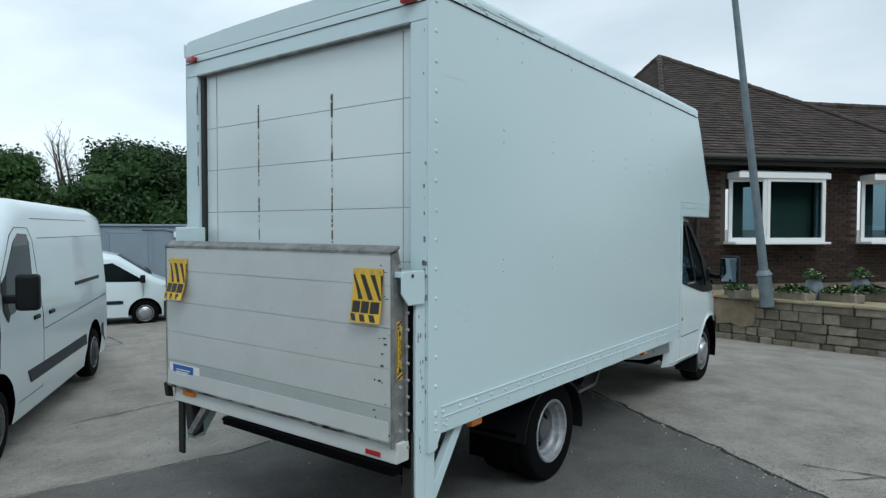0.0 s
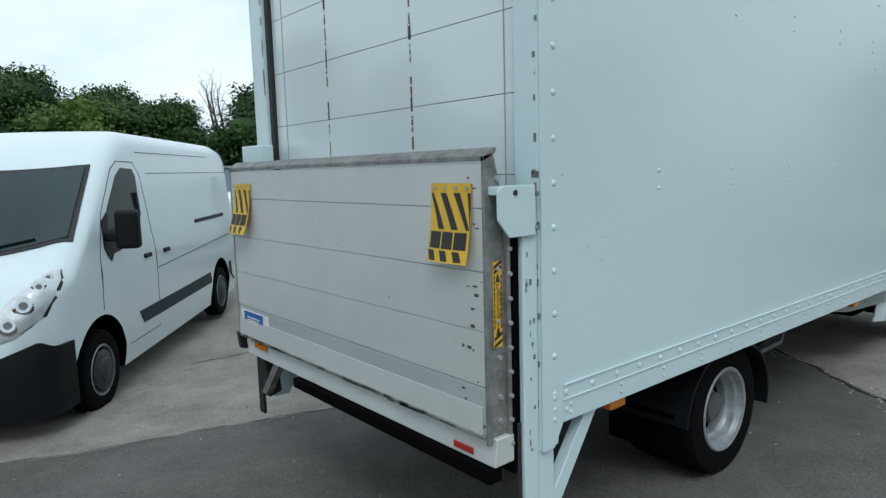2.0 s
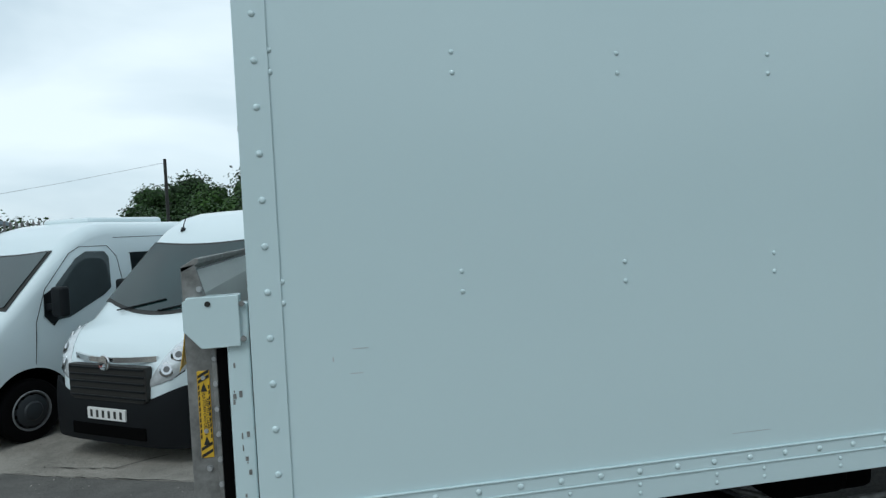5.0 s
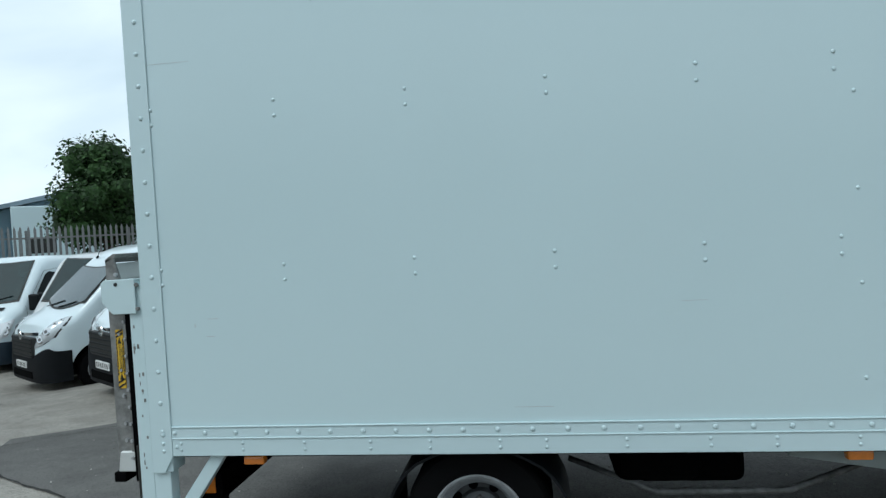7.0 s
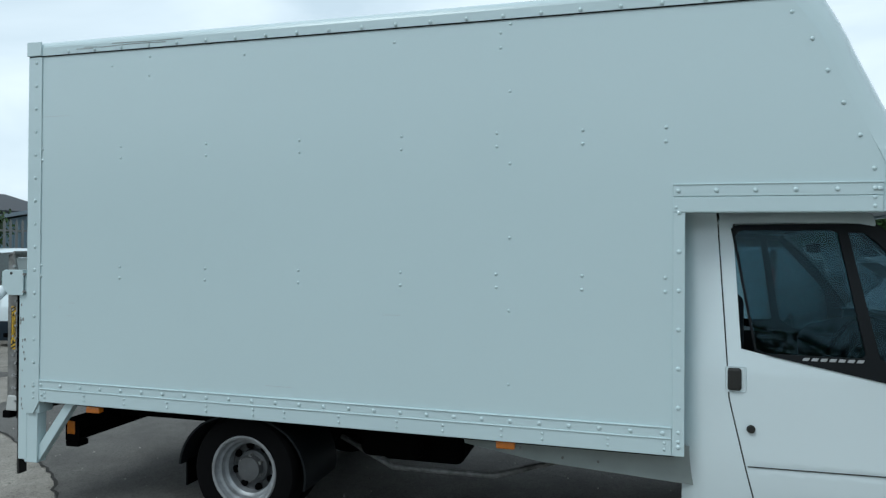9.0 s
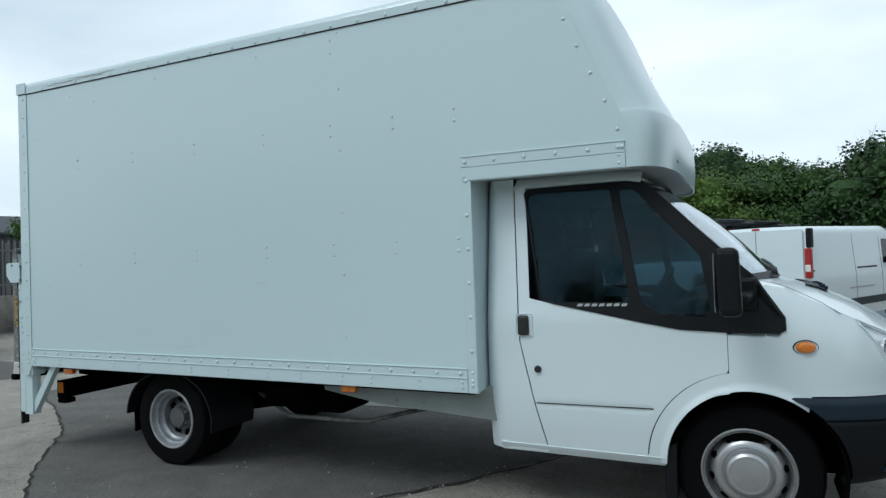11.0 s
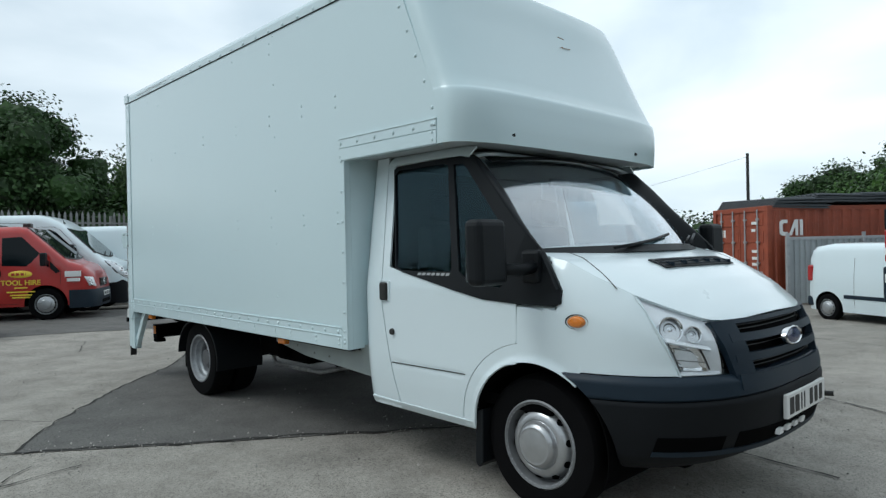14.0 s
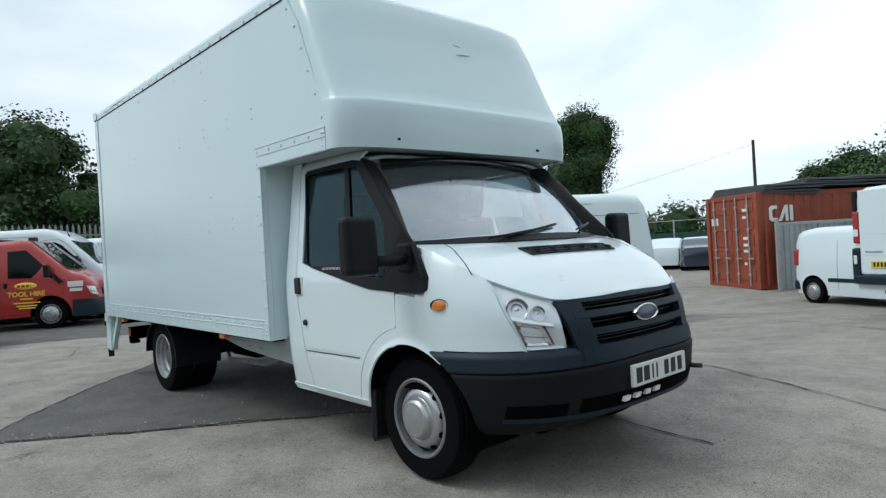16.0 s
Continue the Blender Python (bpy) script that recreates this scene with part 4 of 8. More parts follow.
LID_EDGE = [(5.15, 0.865, 1.258), (5.40, 0.870, 1.205), (5.55, 0.850, 1.132), (5.70, 0.798, 1.055), (5.78, 0.737, 1.015), (5.86, 0.655, 0.972), (5.935, 0.567, 0.937), (5.975, 0.441, 0.926), (6.000, 0.28, 0.930), (6.012, 0.02, 0.937)]
LID_MID = [(5.15, 1.285), (5.40, 1.236), (5.60, 1.180), (5.78, 1.098), (5.90, 1.020), (5.97, 0.966), (6.012, 0.938)]
DOOR_REAR = [(0.365, 4.250), (0.60, 4.190), (0.93, 4.116), (1.30, 4.100), (1.823, 4.076)]
def door_front(z):
    """Front shut line of the door: an arc round the wheel, then straight up."""
    if z > 0.805:
        return 5.160
    return HUB_X - math.sqrt(max(0.0, 0.478 ** 2 - (z - HUB_Z) ** 2))

BELT = [(4.12, 1.185), (4.251, 1.153), (4.744, 1.049), (4.941, 1.012), (5.156, 1.002), (5.41, 1.000)]

def build_cab():
    made = []
    def P(*a, **k):
        o = part(*a, **k); made.append(o); return o
    # dark inner shell seen through the shut lines
    def shell(u, v):
        z = 0.36 + 0.70 * v
        x = 4.0 + (door_front(z) + 0.02 - 4.0) * u
        return (x, side_y(x, z) + 0.016, z)
    P("inner_shell", patch_mesh("inner_shell", shell, 4, 8, 0.004), INK, VAN)
    # panel behind the door
    def quarter(u, v):
        z = 0.335 + (1.838 - 0.335) * v
        x1 = lerp_tab(DOOR_REAR, z) - 0.004
        x = 3.908 + (x1 - 3.908) * u
        edge = 0.06 * max(0, 1 - u * 2.6) ** 2
        return (x, side_y(x, z) + edge, z)
    q = P("quarter_panel", patch_mesh("quarter_panel", quarter, 14, 30, 0.010), PAINT, VAN)
    # door, with the frame behind its window
    def door(u, v, u0=0.0, u1=1.0, ztop=None):
        uu = u0 + (u1 - u0) * u
        xb = 4.12 + 1.04 * uu
        zt = ztop if ztop is not None else lerp_tab(BELT, xb)
        z = 0.368 + (zt - 0.368) * v
        xl, xr = lerp_tab(DOOR_REAR, z) + 0.003, door_front(z) - 0.003
        x = xl + (xr - xl) * uu
        y = side_y(x, z)
        if abs(z - 0.606) < 0.012 and x < 4.81:
            y += 0.004
        return (x, y, z)
    dm = join_meshes("door", [patch_mesh("a", lambda u, v: door(u, v, 0.0, 0.06, 1.80), 3, 60, 0.012), patch_mesh("b", lambda u, v: door(u, v, 0.06, 1.0), 48, 48, 0.012)])
    d = P("door", dm, PAINT, VAN, "white cab door with a black window surround")
    # Black strip along the pressed groove, painting in the crease's shade.
    part("crease_line", patch_mesh("crease_line", lambda u, v: (lambda x, z: (x, side_y(x, z) - 0.0012, z))(4.20 + 0.605 * u, 0.604 + 0.005 * v + 0.004 * u), 10, 1, 0.002), INK, d)
    part("handle_recess", box_bm((4.098, -0.958, 0.962), (4.192, -0.950, 1.085), 0.010), PAINT, d)
    part("handle", box_bm((4.108, -0.976, 0.970), (4.170, -0.940, 1.078), 0.012), INK, d, "black door handle")
    part("lock", cyl_bm(0.020, 0.017, 0.012, pose(4.213, -0.966, 0.788, 90, 0, 0), 16), INK, d)
    for x0, x1 in [(4.436 + 0.038 * k, 4.462 + 0.038 * k) for k in range(7)]:
        def blk(u, v, a=x0, b=x1):
            x, z = a + (b - a) * u + 0.008 * v, 1.126 + 0.014 * v
            return (x, side_y(x, z) - 0.009, z)
        part("badge_bar", patch_mesh("badge_bar", blk, 1, 1, 0.002, smooth=False), STEEL, d)
    # sill and fender
    def sill(u, v):
        x = 3.985 + 0.865 * u
        z = 0.318 + 0.014 * (1 - u) + 0.045 * v
        return (x, side_y(x, z) - 0.004 + 0.012 * (1 - v), z)
    P("sill", patch_mesh("sill", sill, 10, 4, 0.02), PAINT, VAN)
    def arch_z(x):
        k = ARCH_R ** 2 - (x - HUB_X) ** 2
        return HUB_Z + math.sqrt(k) if k > 0 else HUB_Z
    def fender_y(x, z):
        """Side of the wing, rolling in to the bonnet's edge at its top."""
        top = lerp_tab([(p, r) for p, q, r in LID_EDGE], x)
        k = max(0.0, min(1.0, (z - 0.75) / (top - 0.75)))
        y0 = side_y(x, min(z, 0.75)) if z < 0.75 else side_y(x, 0.75)
        y = y0 + (-lerp_tab([(p, q) for p, q, r in LID_EDGE], x) - y0) * k ** 3.2
        if z > 0.985 and x < lerp_tab([(1.0, 5.385), (1.07, 5.39), (1.25, 5.27), (1.345, 5.16)], z):
            y += 0.030
        lip = max(0.0, 1 - abs(math.hypot(x - HUB_X, z - HUB_Z) - ARCH_R) / 0.035)
        return y - 0.012 * lip * (3 - 2 * lip) * lip
    def fender_low(u, v):
        z = 0.335 + (0.801 - 0.335) * v
        x0 = door_front(z) + 0.003
        k = ARCH_R ** 2 - (z - HUB_Z) ** 2
        x1 = HUB_X - math.sqrt(k) if k > 0 and z < 0.705 else 5.160
        x = x0 + (max(x1, x0 + 0.001) - x0) * u
        return (x, fender_y(x, z), z)
    def fender_up(u, v):
        x = 5.160 + (5.884 - 5.160) * u
        zt = lerp_tab([(p, r) for p, q, r in LID_EDGE], x) - 0.001 if x < 5.697 else 1.056 + (0.702 - 1.056) * ((x - 5.697) / (5.884 - 5.697)) ** 1.25
        zl = arch_z(x) if x < 5.50 else max(arch_z(x), 0.705)
        zl = min(zl, zt - 0.002)
        z = zl + (zt - zl) * v
        return (x, fender_y(x, z), z)
    low = patch_mesh("a", fender_low, 8, 44, 0.012)
    up = patch_mesh("b", fender_up, 44, 30, 0.012)
    f = P("fender", join_meshes("fender", [low, up]), PAINT, VAN)
    ind = lathe_mesh("side_indicator", [(0.0, -0.022), (0.03, -0.018), (0.042, -0.006), (0.045, 0.01)], 20)
    for v in ind.vertices:
        v.co.x *= 1.0; v.co.z *= 0.62
    io = P("side_indicator", ind, AMBER, VAN, "amber side indicator in a dark bezel"); io.location = (5.49, side_y(5.49, 0.930) - 0.004, 0.930); io.rotation_euler = (0, 0, radians(14))
    bz = lathe_mesh("bezel", [(0.047, 0.008), (0.055, 0.0), (0.058, 0.012)], 20)
    for v in bz.vertices:
        v.co.x *= 0.99; v.co.z *= 0.62
    part("bezel", bz, BLACK, io)
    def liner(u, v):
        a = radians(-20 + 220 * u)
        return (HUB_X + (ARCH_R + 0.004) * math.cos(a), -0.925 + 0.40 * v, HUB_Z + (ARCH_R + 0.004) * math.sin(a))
    # The liner's near-black includes the shade inside the wheel arch.
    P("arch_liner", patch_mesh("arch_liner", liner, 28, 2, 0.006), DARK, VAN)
    P("mud_flap", prism_bm([(4.855, 0.42), (4.905, 0.44), (4.90, 0.16), (4.87, 0.13), (4.845, 0.15)], "y", -0.935, -0.70, 0.006), BLACK, VAN)
    # bumper
    def bump(u, v):
        zb_ = 0.275 + 0.085 * u * u
        z = zb_ + (0.700 - zb_) * v
        xa = HUB_X + math.sqrt(max(0.0, (ARCH_R + 0.012) ** 2 - (z - HUB_Z) ** 2))
        t0 = theta_of_x(xa, z)
        th = t0 + (90 - t0) * u
        groove = -0.007 if 0.745 < v < 0.775 else 0
        round_ = -0.05 * max(0, 1 - v / 0.18) ** 2 - 0.02 * max(0, (v - 0.92) / 0.08) ** 2
        x, y, zz = front_pt(th, z, 0.024 + groove + round_)
        return (x, y, zz - 0.02 * (1 - v) * math.sin(radians(th)) * 0)
    bm_ = P("bumper_half", patch_mesh("bumper_half", lambda u, v: bump(u, v * 0.752), 40, 30, 0.03), BUMPLOW, VAN, "dull black plastic front bumper")
    P("bumper_top", patch_mesh("bumper_top", lambda u, v: bump(u, 0.760 + 0.24 * v), 40, 12, 0.03), BUMPER, VAN, "blue-black bumper top band")
    P("bumper_shelf", patch_mesh("bumper_shelf", lambda u, v: (lambda p, q: tuple(Vector(p) * (1 - v) + Vector(q) * v))(front_pt(24 + 66 * u, 0.700, 0.002), front_pt(24 + 66 * u, 0.700, -0.10)), 24, 2, 0.01), BUMPER, VAN)
    def on_front(y0, y1, z0, z1, off, nu=12, nv=3, thick=0.006, taper=None):
        def f_(u, v):
            z = z0 + (z1 - z0) * v
            a, b = (y0, y1) if taper is None else (taper(v) * y0, taper(v) * y1)
            y = a + (b - a) * u
            th = theta_of_y(min(y, 0), z) if y <= 0 else 180 - theta_of_y(-y, z)
            return front_pt(th, z, off)
        return patch_mesh("f", f_, nu, nv, thick)
    part("lower_intake", on_front(-0.52, 0.0, 0.385, 0.455, 0.027, thick=0.004), DARK, bm_)
    part("fog_recess", on_front(-0.80, -0.58, 0.375, 0.445, 0.027, thick=0.004), DARK, bm_)
    part("intake_lip", on_front(-0.80, 0.0, 0.358, 0.380, 0.030, thick=0.02), BUMPER, bm_)
    # headlamp
    def lamp_pt(u, v, inset=0.0):
        k = u
        zb = 0.702
        xb = 5.876 + (5.996 - 5.876) * k ** 0.9
        pb = Vector((xb, side_y(xb, zb), zb))
        xt = 5.700 + (5.932 - 5.700) * k
        yt = -lerp_tab([(a, b) for a, b, c in LID_EDGE], xt); zt = lerp_tab([(a, c) for a, b, c in LID_EDGE], xt) - 0.006
        p = pb.lerp(Vector((xt, yt, zt)), v)
        p += Vector((0.75, -0.6, 0.15)).normalized() * (0.045 * math.sin(math.pi * v) * (1 - 0.25 * k) - inset)
        return tuple(p)
    hl = P("headlamp", patch_mesh("headlamp", lambda u, v: lamp_pt(u, v, 0.020), 14, 16, 0.02), LAMP, VAN, "clear headlamp with chrome reflectors in a white housing")
    def wing_return(u, v):
        x = 5.884 + (5.697 - 5.884) * v; z = 0.702 + (1.056 - 0.702) * (1 - (1 - v) ** 1.25)
        return tuple(Vector((x, fender_y(x, z) + 0.002, z)).lerp(Vector(lamp_pt(0.012, v, 0.004)), u))
    part("wing_return", patch_mesh("wing_return", wing_return, 3, 16, 0.006), PAINT, f)
    part("seal", patch_mesh("seal", lambda u, v: tuple(Vector(lamp_pt(0.5, 0.5, 0.030)) + (Vector(lamp_pt(u, v, 0.030)) - Vector(lamp_pt(0.5, 0.5, 0.030))) * 1.025), 12, 12, 0.006), INK, hl)
    for (u, v, r) in ((0.30, 0.63, 0.050), (0.66, 0.645, 0.033)):
        p = Vector(lamp_pt(u, v, 0.018))
        m = Matrix.Translation(p) @ Vector((0.78, -0.58, 0.18)).to_track_quat("Z", "Y").to_matrix().to_4x4()
        bowl = part("bowl", lathe_mesh("bowl", [(r * 1.16, 0.0), (r * 1.10, 0.012), (r, 0.010), (r * 0.8, -0.012), (r * 0.5, -0.022), (0.0, -0.026)], 28, axis="z"), CHROME, hl, "chrome lamp bowl")
        bowl.matrix_basis = m
        ring = part("bowl_ring", lathe_mesh("bowl_ring", [(r * 0.62, -0.012), (r * 0.55, 0.0), (r * 0.48, -0.008)], 20, axis="z"), DISC, hl)
        ring.matrix_basis = m
        bulb = part("bulb", lathe_mesh("bulb", [(r * 0.30, -0.018), (r * 0.26, -0.002), (0.0, 0.004)], 16, axis="z"), CHROME, hl)
        bulb.matrix_basis = m
    part("reflector", patch_mesh("reflector", lambda u, v: lamp_pt(0.10 + (0.60 - 0.06 * v) * u, 0.08 + 0.33 * v, 0.010 + 0.035 * math.sin(math.pi * v) * math.sin(math.pi * min(1, u * 1.1))), 8, 10, 0.006), CHROME, hl, "chrome dipped beam reflector")
    for k in range(4):
        part("reflector_rib", patch_mesh("reflector_rib", lambda u, v: lamp_pt(0.13 + 0.54 * u, 0.13 + 0.075 * k + 0.012 * v, 0.010 + 0.010 * math.sin(math.pi * u)), 6, 1, 0.003), DISC if k % 2 else LAMP, hl)
    part("reflector_edge", patch_mesh("reflector_edge", lambda u, v: lamp_pt(0.72 - 0.07 * v + 0.030 * u, 0.09 + 0.33 * v, 0.009), 1, 6, 0.004), INK, hl)
    part("reflector_edge", patch_mesh("reflector_edge", lambda u, v: lamp_pt(0.08 + 0.022 * u, 0.06 + 0.36 * v, 0.009), 1, 6, 0.004), INK, hl)
    part("shelf", patch_mesh("shelf", lambda u, v: lamp_pt(0.05 + 0.80 * u, 0.43 + 0.06 * v, 0.006 + 0.012 * v), 6, 2, 0.010), LAMP, hl)
    part("shelf", patch_mesh("shelf", lambda u, v: lamp_pt(0.04 + 0.90 * u, 0.015 + 0.05 * v, 0.004 + 0.010 * v), 6, 2, 0.010), LAMP, hl)
    lens = part("lens", patch_mesh("lens", lambda u, v: lamp_pt(u, v), 14, 16, 0.003), LENS, hl)
    lens.visible_shadow = False
    # grille surround and bars
    gr = P("grille_frame", on_front(-0.572, -0.440, 0.640, 0.930, 0.022, 8, 12, 0.035, taper=lambda v: 0.88 + 0.12 * v), BUMPER, VAN, "blue-black plastic grille surround")
    P("grille_back", on_front(-0.50, 0.0, 0.64, 0.925, -0.030, 8, 6, 0.006), DARK, VAN)
    for z0, z1, off in ((0.912, 0.932, 0.012), (0.838, 0.872, 0.024), (0.752, 0.786, 0.024), (0.636, 0.700, 0.028)):
        part("grille_bar", on_front(-0.50, 0.0, z0, z1, off, 10, 6, 0.035), BUMPER, gr)
    for z0 in (0.880, 0.896, 0.806, 0.822, 0.716, 0.732):
        part("grille_mesh", on_front(-0.45, 0.0, z0, z0 + 0.004, -0.02, 8, 1, 0.004), INK, gr)
    # door window surround with its two panes
    W = lambda p, q, o=0.0: (p, side_y(min(p, 5.15), q) - o if p < 5.15 else side_y(p, q) - o, q)
    outer = [(4.232, 1.165), (4.30, 1.140), (4.744, 1.047), (4.941, 1.010), (5.156, 0.998), (5.385, 0.996), (5.412, 1.010), (5.412, 1.070), (5.30, 1.250), (5.20, 1.345), (5.06, 1.480), (4.90, 1.655), (4.79, 1.760), (4.70, 1.778), (4.40, 1.777), (4.165, 1.772), (4.138, 1.755)]
    pane1 = [(4.240, 1.172), (4.285, 1.150), (4.690, 1.146), (4.706, 1.165), (4.612, 1.735), (4.575, 1.748), (4.185, 1.748), (4.155, 1.722)]
    pane2 = [(4.762, 1.150), (4.855, 1.088), (5.055, 1.072), (5.090, 1.100), (5.050, 1.372), (4.760, 1.705), (4.725, 1.735), (4.655, 1.735)]
    fr = P("window_surround", holed_plate("window_surround", outer, [pane1, pane2], lambda p, q: W(p, q, 0.006), (0, 0.016, 0)), BLACK, VAN, "black window surround and mirror sail")
    for pn in (pane1, pane2):
        g = part("window_pane", holed_plate("window_pane", pn, [], lambda p, q: W(p, q, -0.004), (0, 0.004, 0)), GLASS, fr, "tinted window glass")
        g.visible_shadow = False
    P("cant_rail", patch_mesh("cant_rail", lambda u, v: (4.085 + (4.775 - 4.085) * u, side_y(4.4, 1.782) - 0.004 + 0.055 * v * v, 1.782 + 0.062 * v - 0.05 * max(0, u - 0.8) * 5 * 0.35), 16, 6, 0.01), PAINT, VAN)
    # pillar between side and windscreen
    side_edge = [(5.40, 1.075), (5.30, 1.255), (5.20, 1.348), (5.06, 1.485), (4.90, 1.660), (4.78, 1.775)]
    def edge_pt(v):
        k = v * (len(side_edge) - 1); i = min(int(k), len(side_edge) - 2); t = k - i
        x = side_edge[i][0] + (side_edge[i + 1][0] - side_edge[i][0]) * t; z = side_edge[i][1] + (side_edge[i + 1][1] - side_edge[i][1]) * t
        return Vector(W(x, z, 0.004))
    def screen_pt(u, v):
        s = 2 * u - 1
        base = Vector((5.395 - 0.215 * s * s, 0.835 * s, 1.268 - 0.012 * s * s))
        top = Vector((4.800 - 0.075 * s * s, 0.715 * s, 1.795 - 0.03 * s * s))
        p = base.lerp(top, v)
        return p + Vector((0.5, 0, 0.45)) * (0.05 * math.sin(math.pi * v))
    def pillar(u, v):
        a, b = edge_pt(v), screen_pt(0.0, v)
        p = a.lerp(b, u)
        return tuple(p + Vector((0.35, -0.6, 0.3)) * (0.035 * math.sin(math.pi * u)))
    P("a_pillar", patch_mesh("a_pillar", pillar, 6, 20, 0.02), BLACK, VAN)
    # mirror
    mb = box_bm((4.985, -1.235, 1.090), (5.085, -1.035, 1.395), 0.030, 3)
    for v in mb.verts:
        v.co.x += (v.co.z - 1.09) * -0.03
    bmesh.ops.translate(mb, verts=mb.verts[:], vec=(0.150, -0.050, 0.010))
    mo = P("door_mirror", mb, BLACK, VAN, "large black door mirror")
    part("mirror_glass", box_bm((5.120, -1.265, 1.12), (5.130, -1.105, 1.38), 0.004, 1), MIRRORG, mo)
    part("mirror_arm", tube_mesh("mirror_arm", [(5.19, -1.11, 1.17), (5.24, -1.03, 1.165), (5.27, -0.935, 1.18)], 0.030), BLACK, mo)
    part("mirror_base", box_bm((5.19, -0.955, 1.10), (5.30, -0.905, 1.26), 0.018), BLACK, mo)
    # one side done: its twin on the other side
    for o in list(made):
        mirrored(o)
    # across the middle
    def lid(u, v):
        x = 5.15 + (6.011 - 5.15) * u ** 0.8
        ye = lerp_tab([(a, b) for a, b, c in LID_EDGE], x); ze = lerp_tab([(a, c) for a, b, c in LID_EDGE], x); zm = lerp_tab(LID_MID, x)
        s = 2 * v - 1
        return (x, ye * s, ze + (zm - ze) * (1 - abs(s) ** 2.4))
    bonnet = part("bonnet", patch_mesh("bonnet", lid, 40, 32, 0.012), PAINT, VAN)
    for sgn in (-1, 1):
        pts = [(5.20, sgn * 0.66), (5.40, sgn * 0.735), (5.56, sgn * 0.80), (5.645, sgn * 0.838)]
        def ln(u, v, s=sgn):
            k = u * 3; i = min(int(k), 2); t = k - i
            x = pts[i][0] + (pts[i + 1][0] - pts[i][0]) * t; y = pts[i][1] + (pts[i + 1][1] - pts[i][1]) * t + (v - 0.5) * 0.006
            ye = lerp_tab([(a, b) for a, b, c in LID_EDGE], x); ze = lerp_tab([(a, c) for a, b, c in LID_EDGE], x); zm = lerp_tab(LID_MID, x)
            return (x, y, ze + (zm - ze) * (1 - abs(y / ye) ** 2.4) + 0.0015)
        part("shut_line", patch_mesh("shut_line", ln, 12, 1, 0.002, False), INK, bonnet)
    def lid_z(x, y):
        ye = lerp_tab([(a, b) for a, b, c in LID_EDGE], x); ze = lerp_tab([(a, c) for a, b, c in LID_EDGE], x); zm = lerp_tab(LID_MID, x)
        return ze + (zm - ze) * (1 - min(1, abs(y / ye)) ** 2.4)
    for y0, y1 in ((-0.37, 0.43),):
        vt = part("bonnet_vent", patch_mesh("bonnet_vent", lambda u, v: (lambda x, y: (x, y, lid_z(x, y) + 0.004))(5.54 + 0.10 * v + 0.02 * math.cos(math.pi * (u - 0.5)), y0 + (y1 - y0) * u), 16, 3, 0.006), BLACK, bonnet)
        for k in range(6):
            yy = y0 + (y1 - y0) * (k + 0.5) / 6
            part("vent_rib", box_bm((5.56, yy - 0.004, lid_z(5.60, yy) - 0.01), (5.65, yy + 0.004, lid_z(5.60, yy) + 0.010)), BUMPER, vt)
        for k in range(3):
            part("vent_slat", patch_mesh("vent_slat", lambda u, v: (lambda x, y: (x, y, lid_z(x, y) + 0.009 + 0.004 * v))(5.565 + 0.028 * k + 0.010 * v + 0.02 * math.cos(math.pi * (u - 0.5)), y0 + 0.02 + (y1 - y0 - 0.04) * u), 12, 1, 0.003, False), BUMPER, vt)
    scr = part("windscreen", patch_mesh("windscreen", lambda u, v: tuple(screen_pt(u, v)), 24, 14, 0.005), WGLASS, VAN, "clear windscreen with a grey sky sheen")
    scr.visible_shadow = False
    def visor(u, v):
        s = 2 * u - 1
        lo = 0.985 - 0.050 * s * s
        p = screen_pt(0.02 + 0.96 * u, lo + (1.02 - lo) * v)
        return tuple(p + Vector((0.7, 0, 0.35)) * (0.020 + 0.012 * (1 - v)))
    part("sun_visor", patch_mesh("sun_visor", visor, 24, 4, 0.006), BLACK, VAN, "black windscreen sun visor")
    part("cowl", patch_mesh("cowl", lambda u, v: tuple(screen_pt(u, 0) * (1 - v) + Vector((5.36 - 0.20 * (2 * u - 1) ** 2 + 0.07, 0.86 * (2 * u - 1), 1.232 - 0.01 * (2 * u - 1) ** 2)) * v), 20, 2, 0.01), BLACK, VAN)
    def roof(u, v):
        s = 2 * v - 1
        x = 3.985 + (4.80 - 3.985) * u
        return (x - 0.075 * s * s * (u > 0.95), 0.845 * math.copysign(min(1, abs(s) * 1.0), s), 1.835 - 0.045 * abs(s) ** 6 - 0.035 * max(0, (u - 0.8) / 0.2) ** 2)
    part("cab_roof", patch_mesh("cab_roof", roof, 20, 24, 0.012), PAINT, VAN)
    part("back_wall", box_bm((3.990, -0.76, 0.45), (4.01, 0.76, 1.80)), DASH, VAN)
    part("cab_floor", box_bm((4.0, -0.88, 0.46), (5.3, 0.88, 0.52)), DARK, VAN)
    part("headliner", box_bm((4.02, -0.80, 1.775), (4.70, 0.80, 1.79)), LINING, VAN, "pale grey cloth headlining")
    # plate, badge
    pl = part("number_plate", box_bm((6.122, -0.235, 0.466), (6.144, 0.285, 0.577), 0.003, 1), PLATE_W, VAN, "white number plate with black bars")
    for a, b in ((-0.215, -0.155), (-0.145, -0.085), (-0.065, -0.045), (-0.025, -0.005), (0.055, 0.105), (0.125, 0.175), (0.195, 0.245)):
        part("print_bar", box_bm((6.1435, a + 0.004, 0.484), (6.146, b - 0.004, 0.560)), INK, pl)
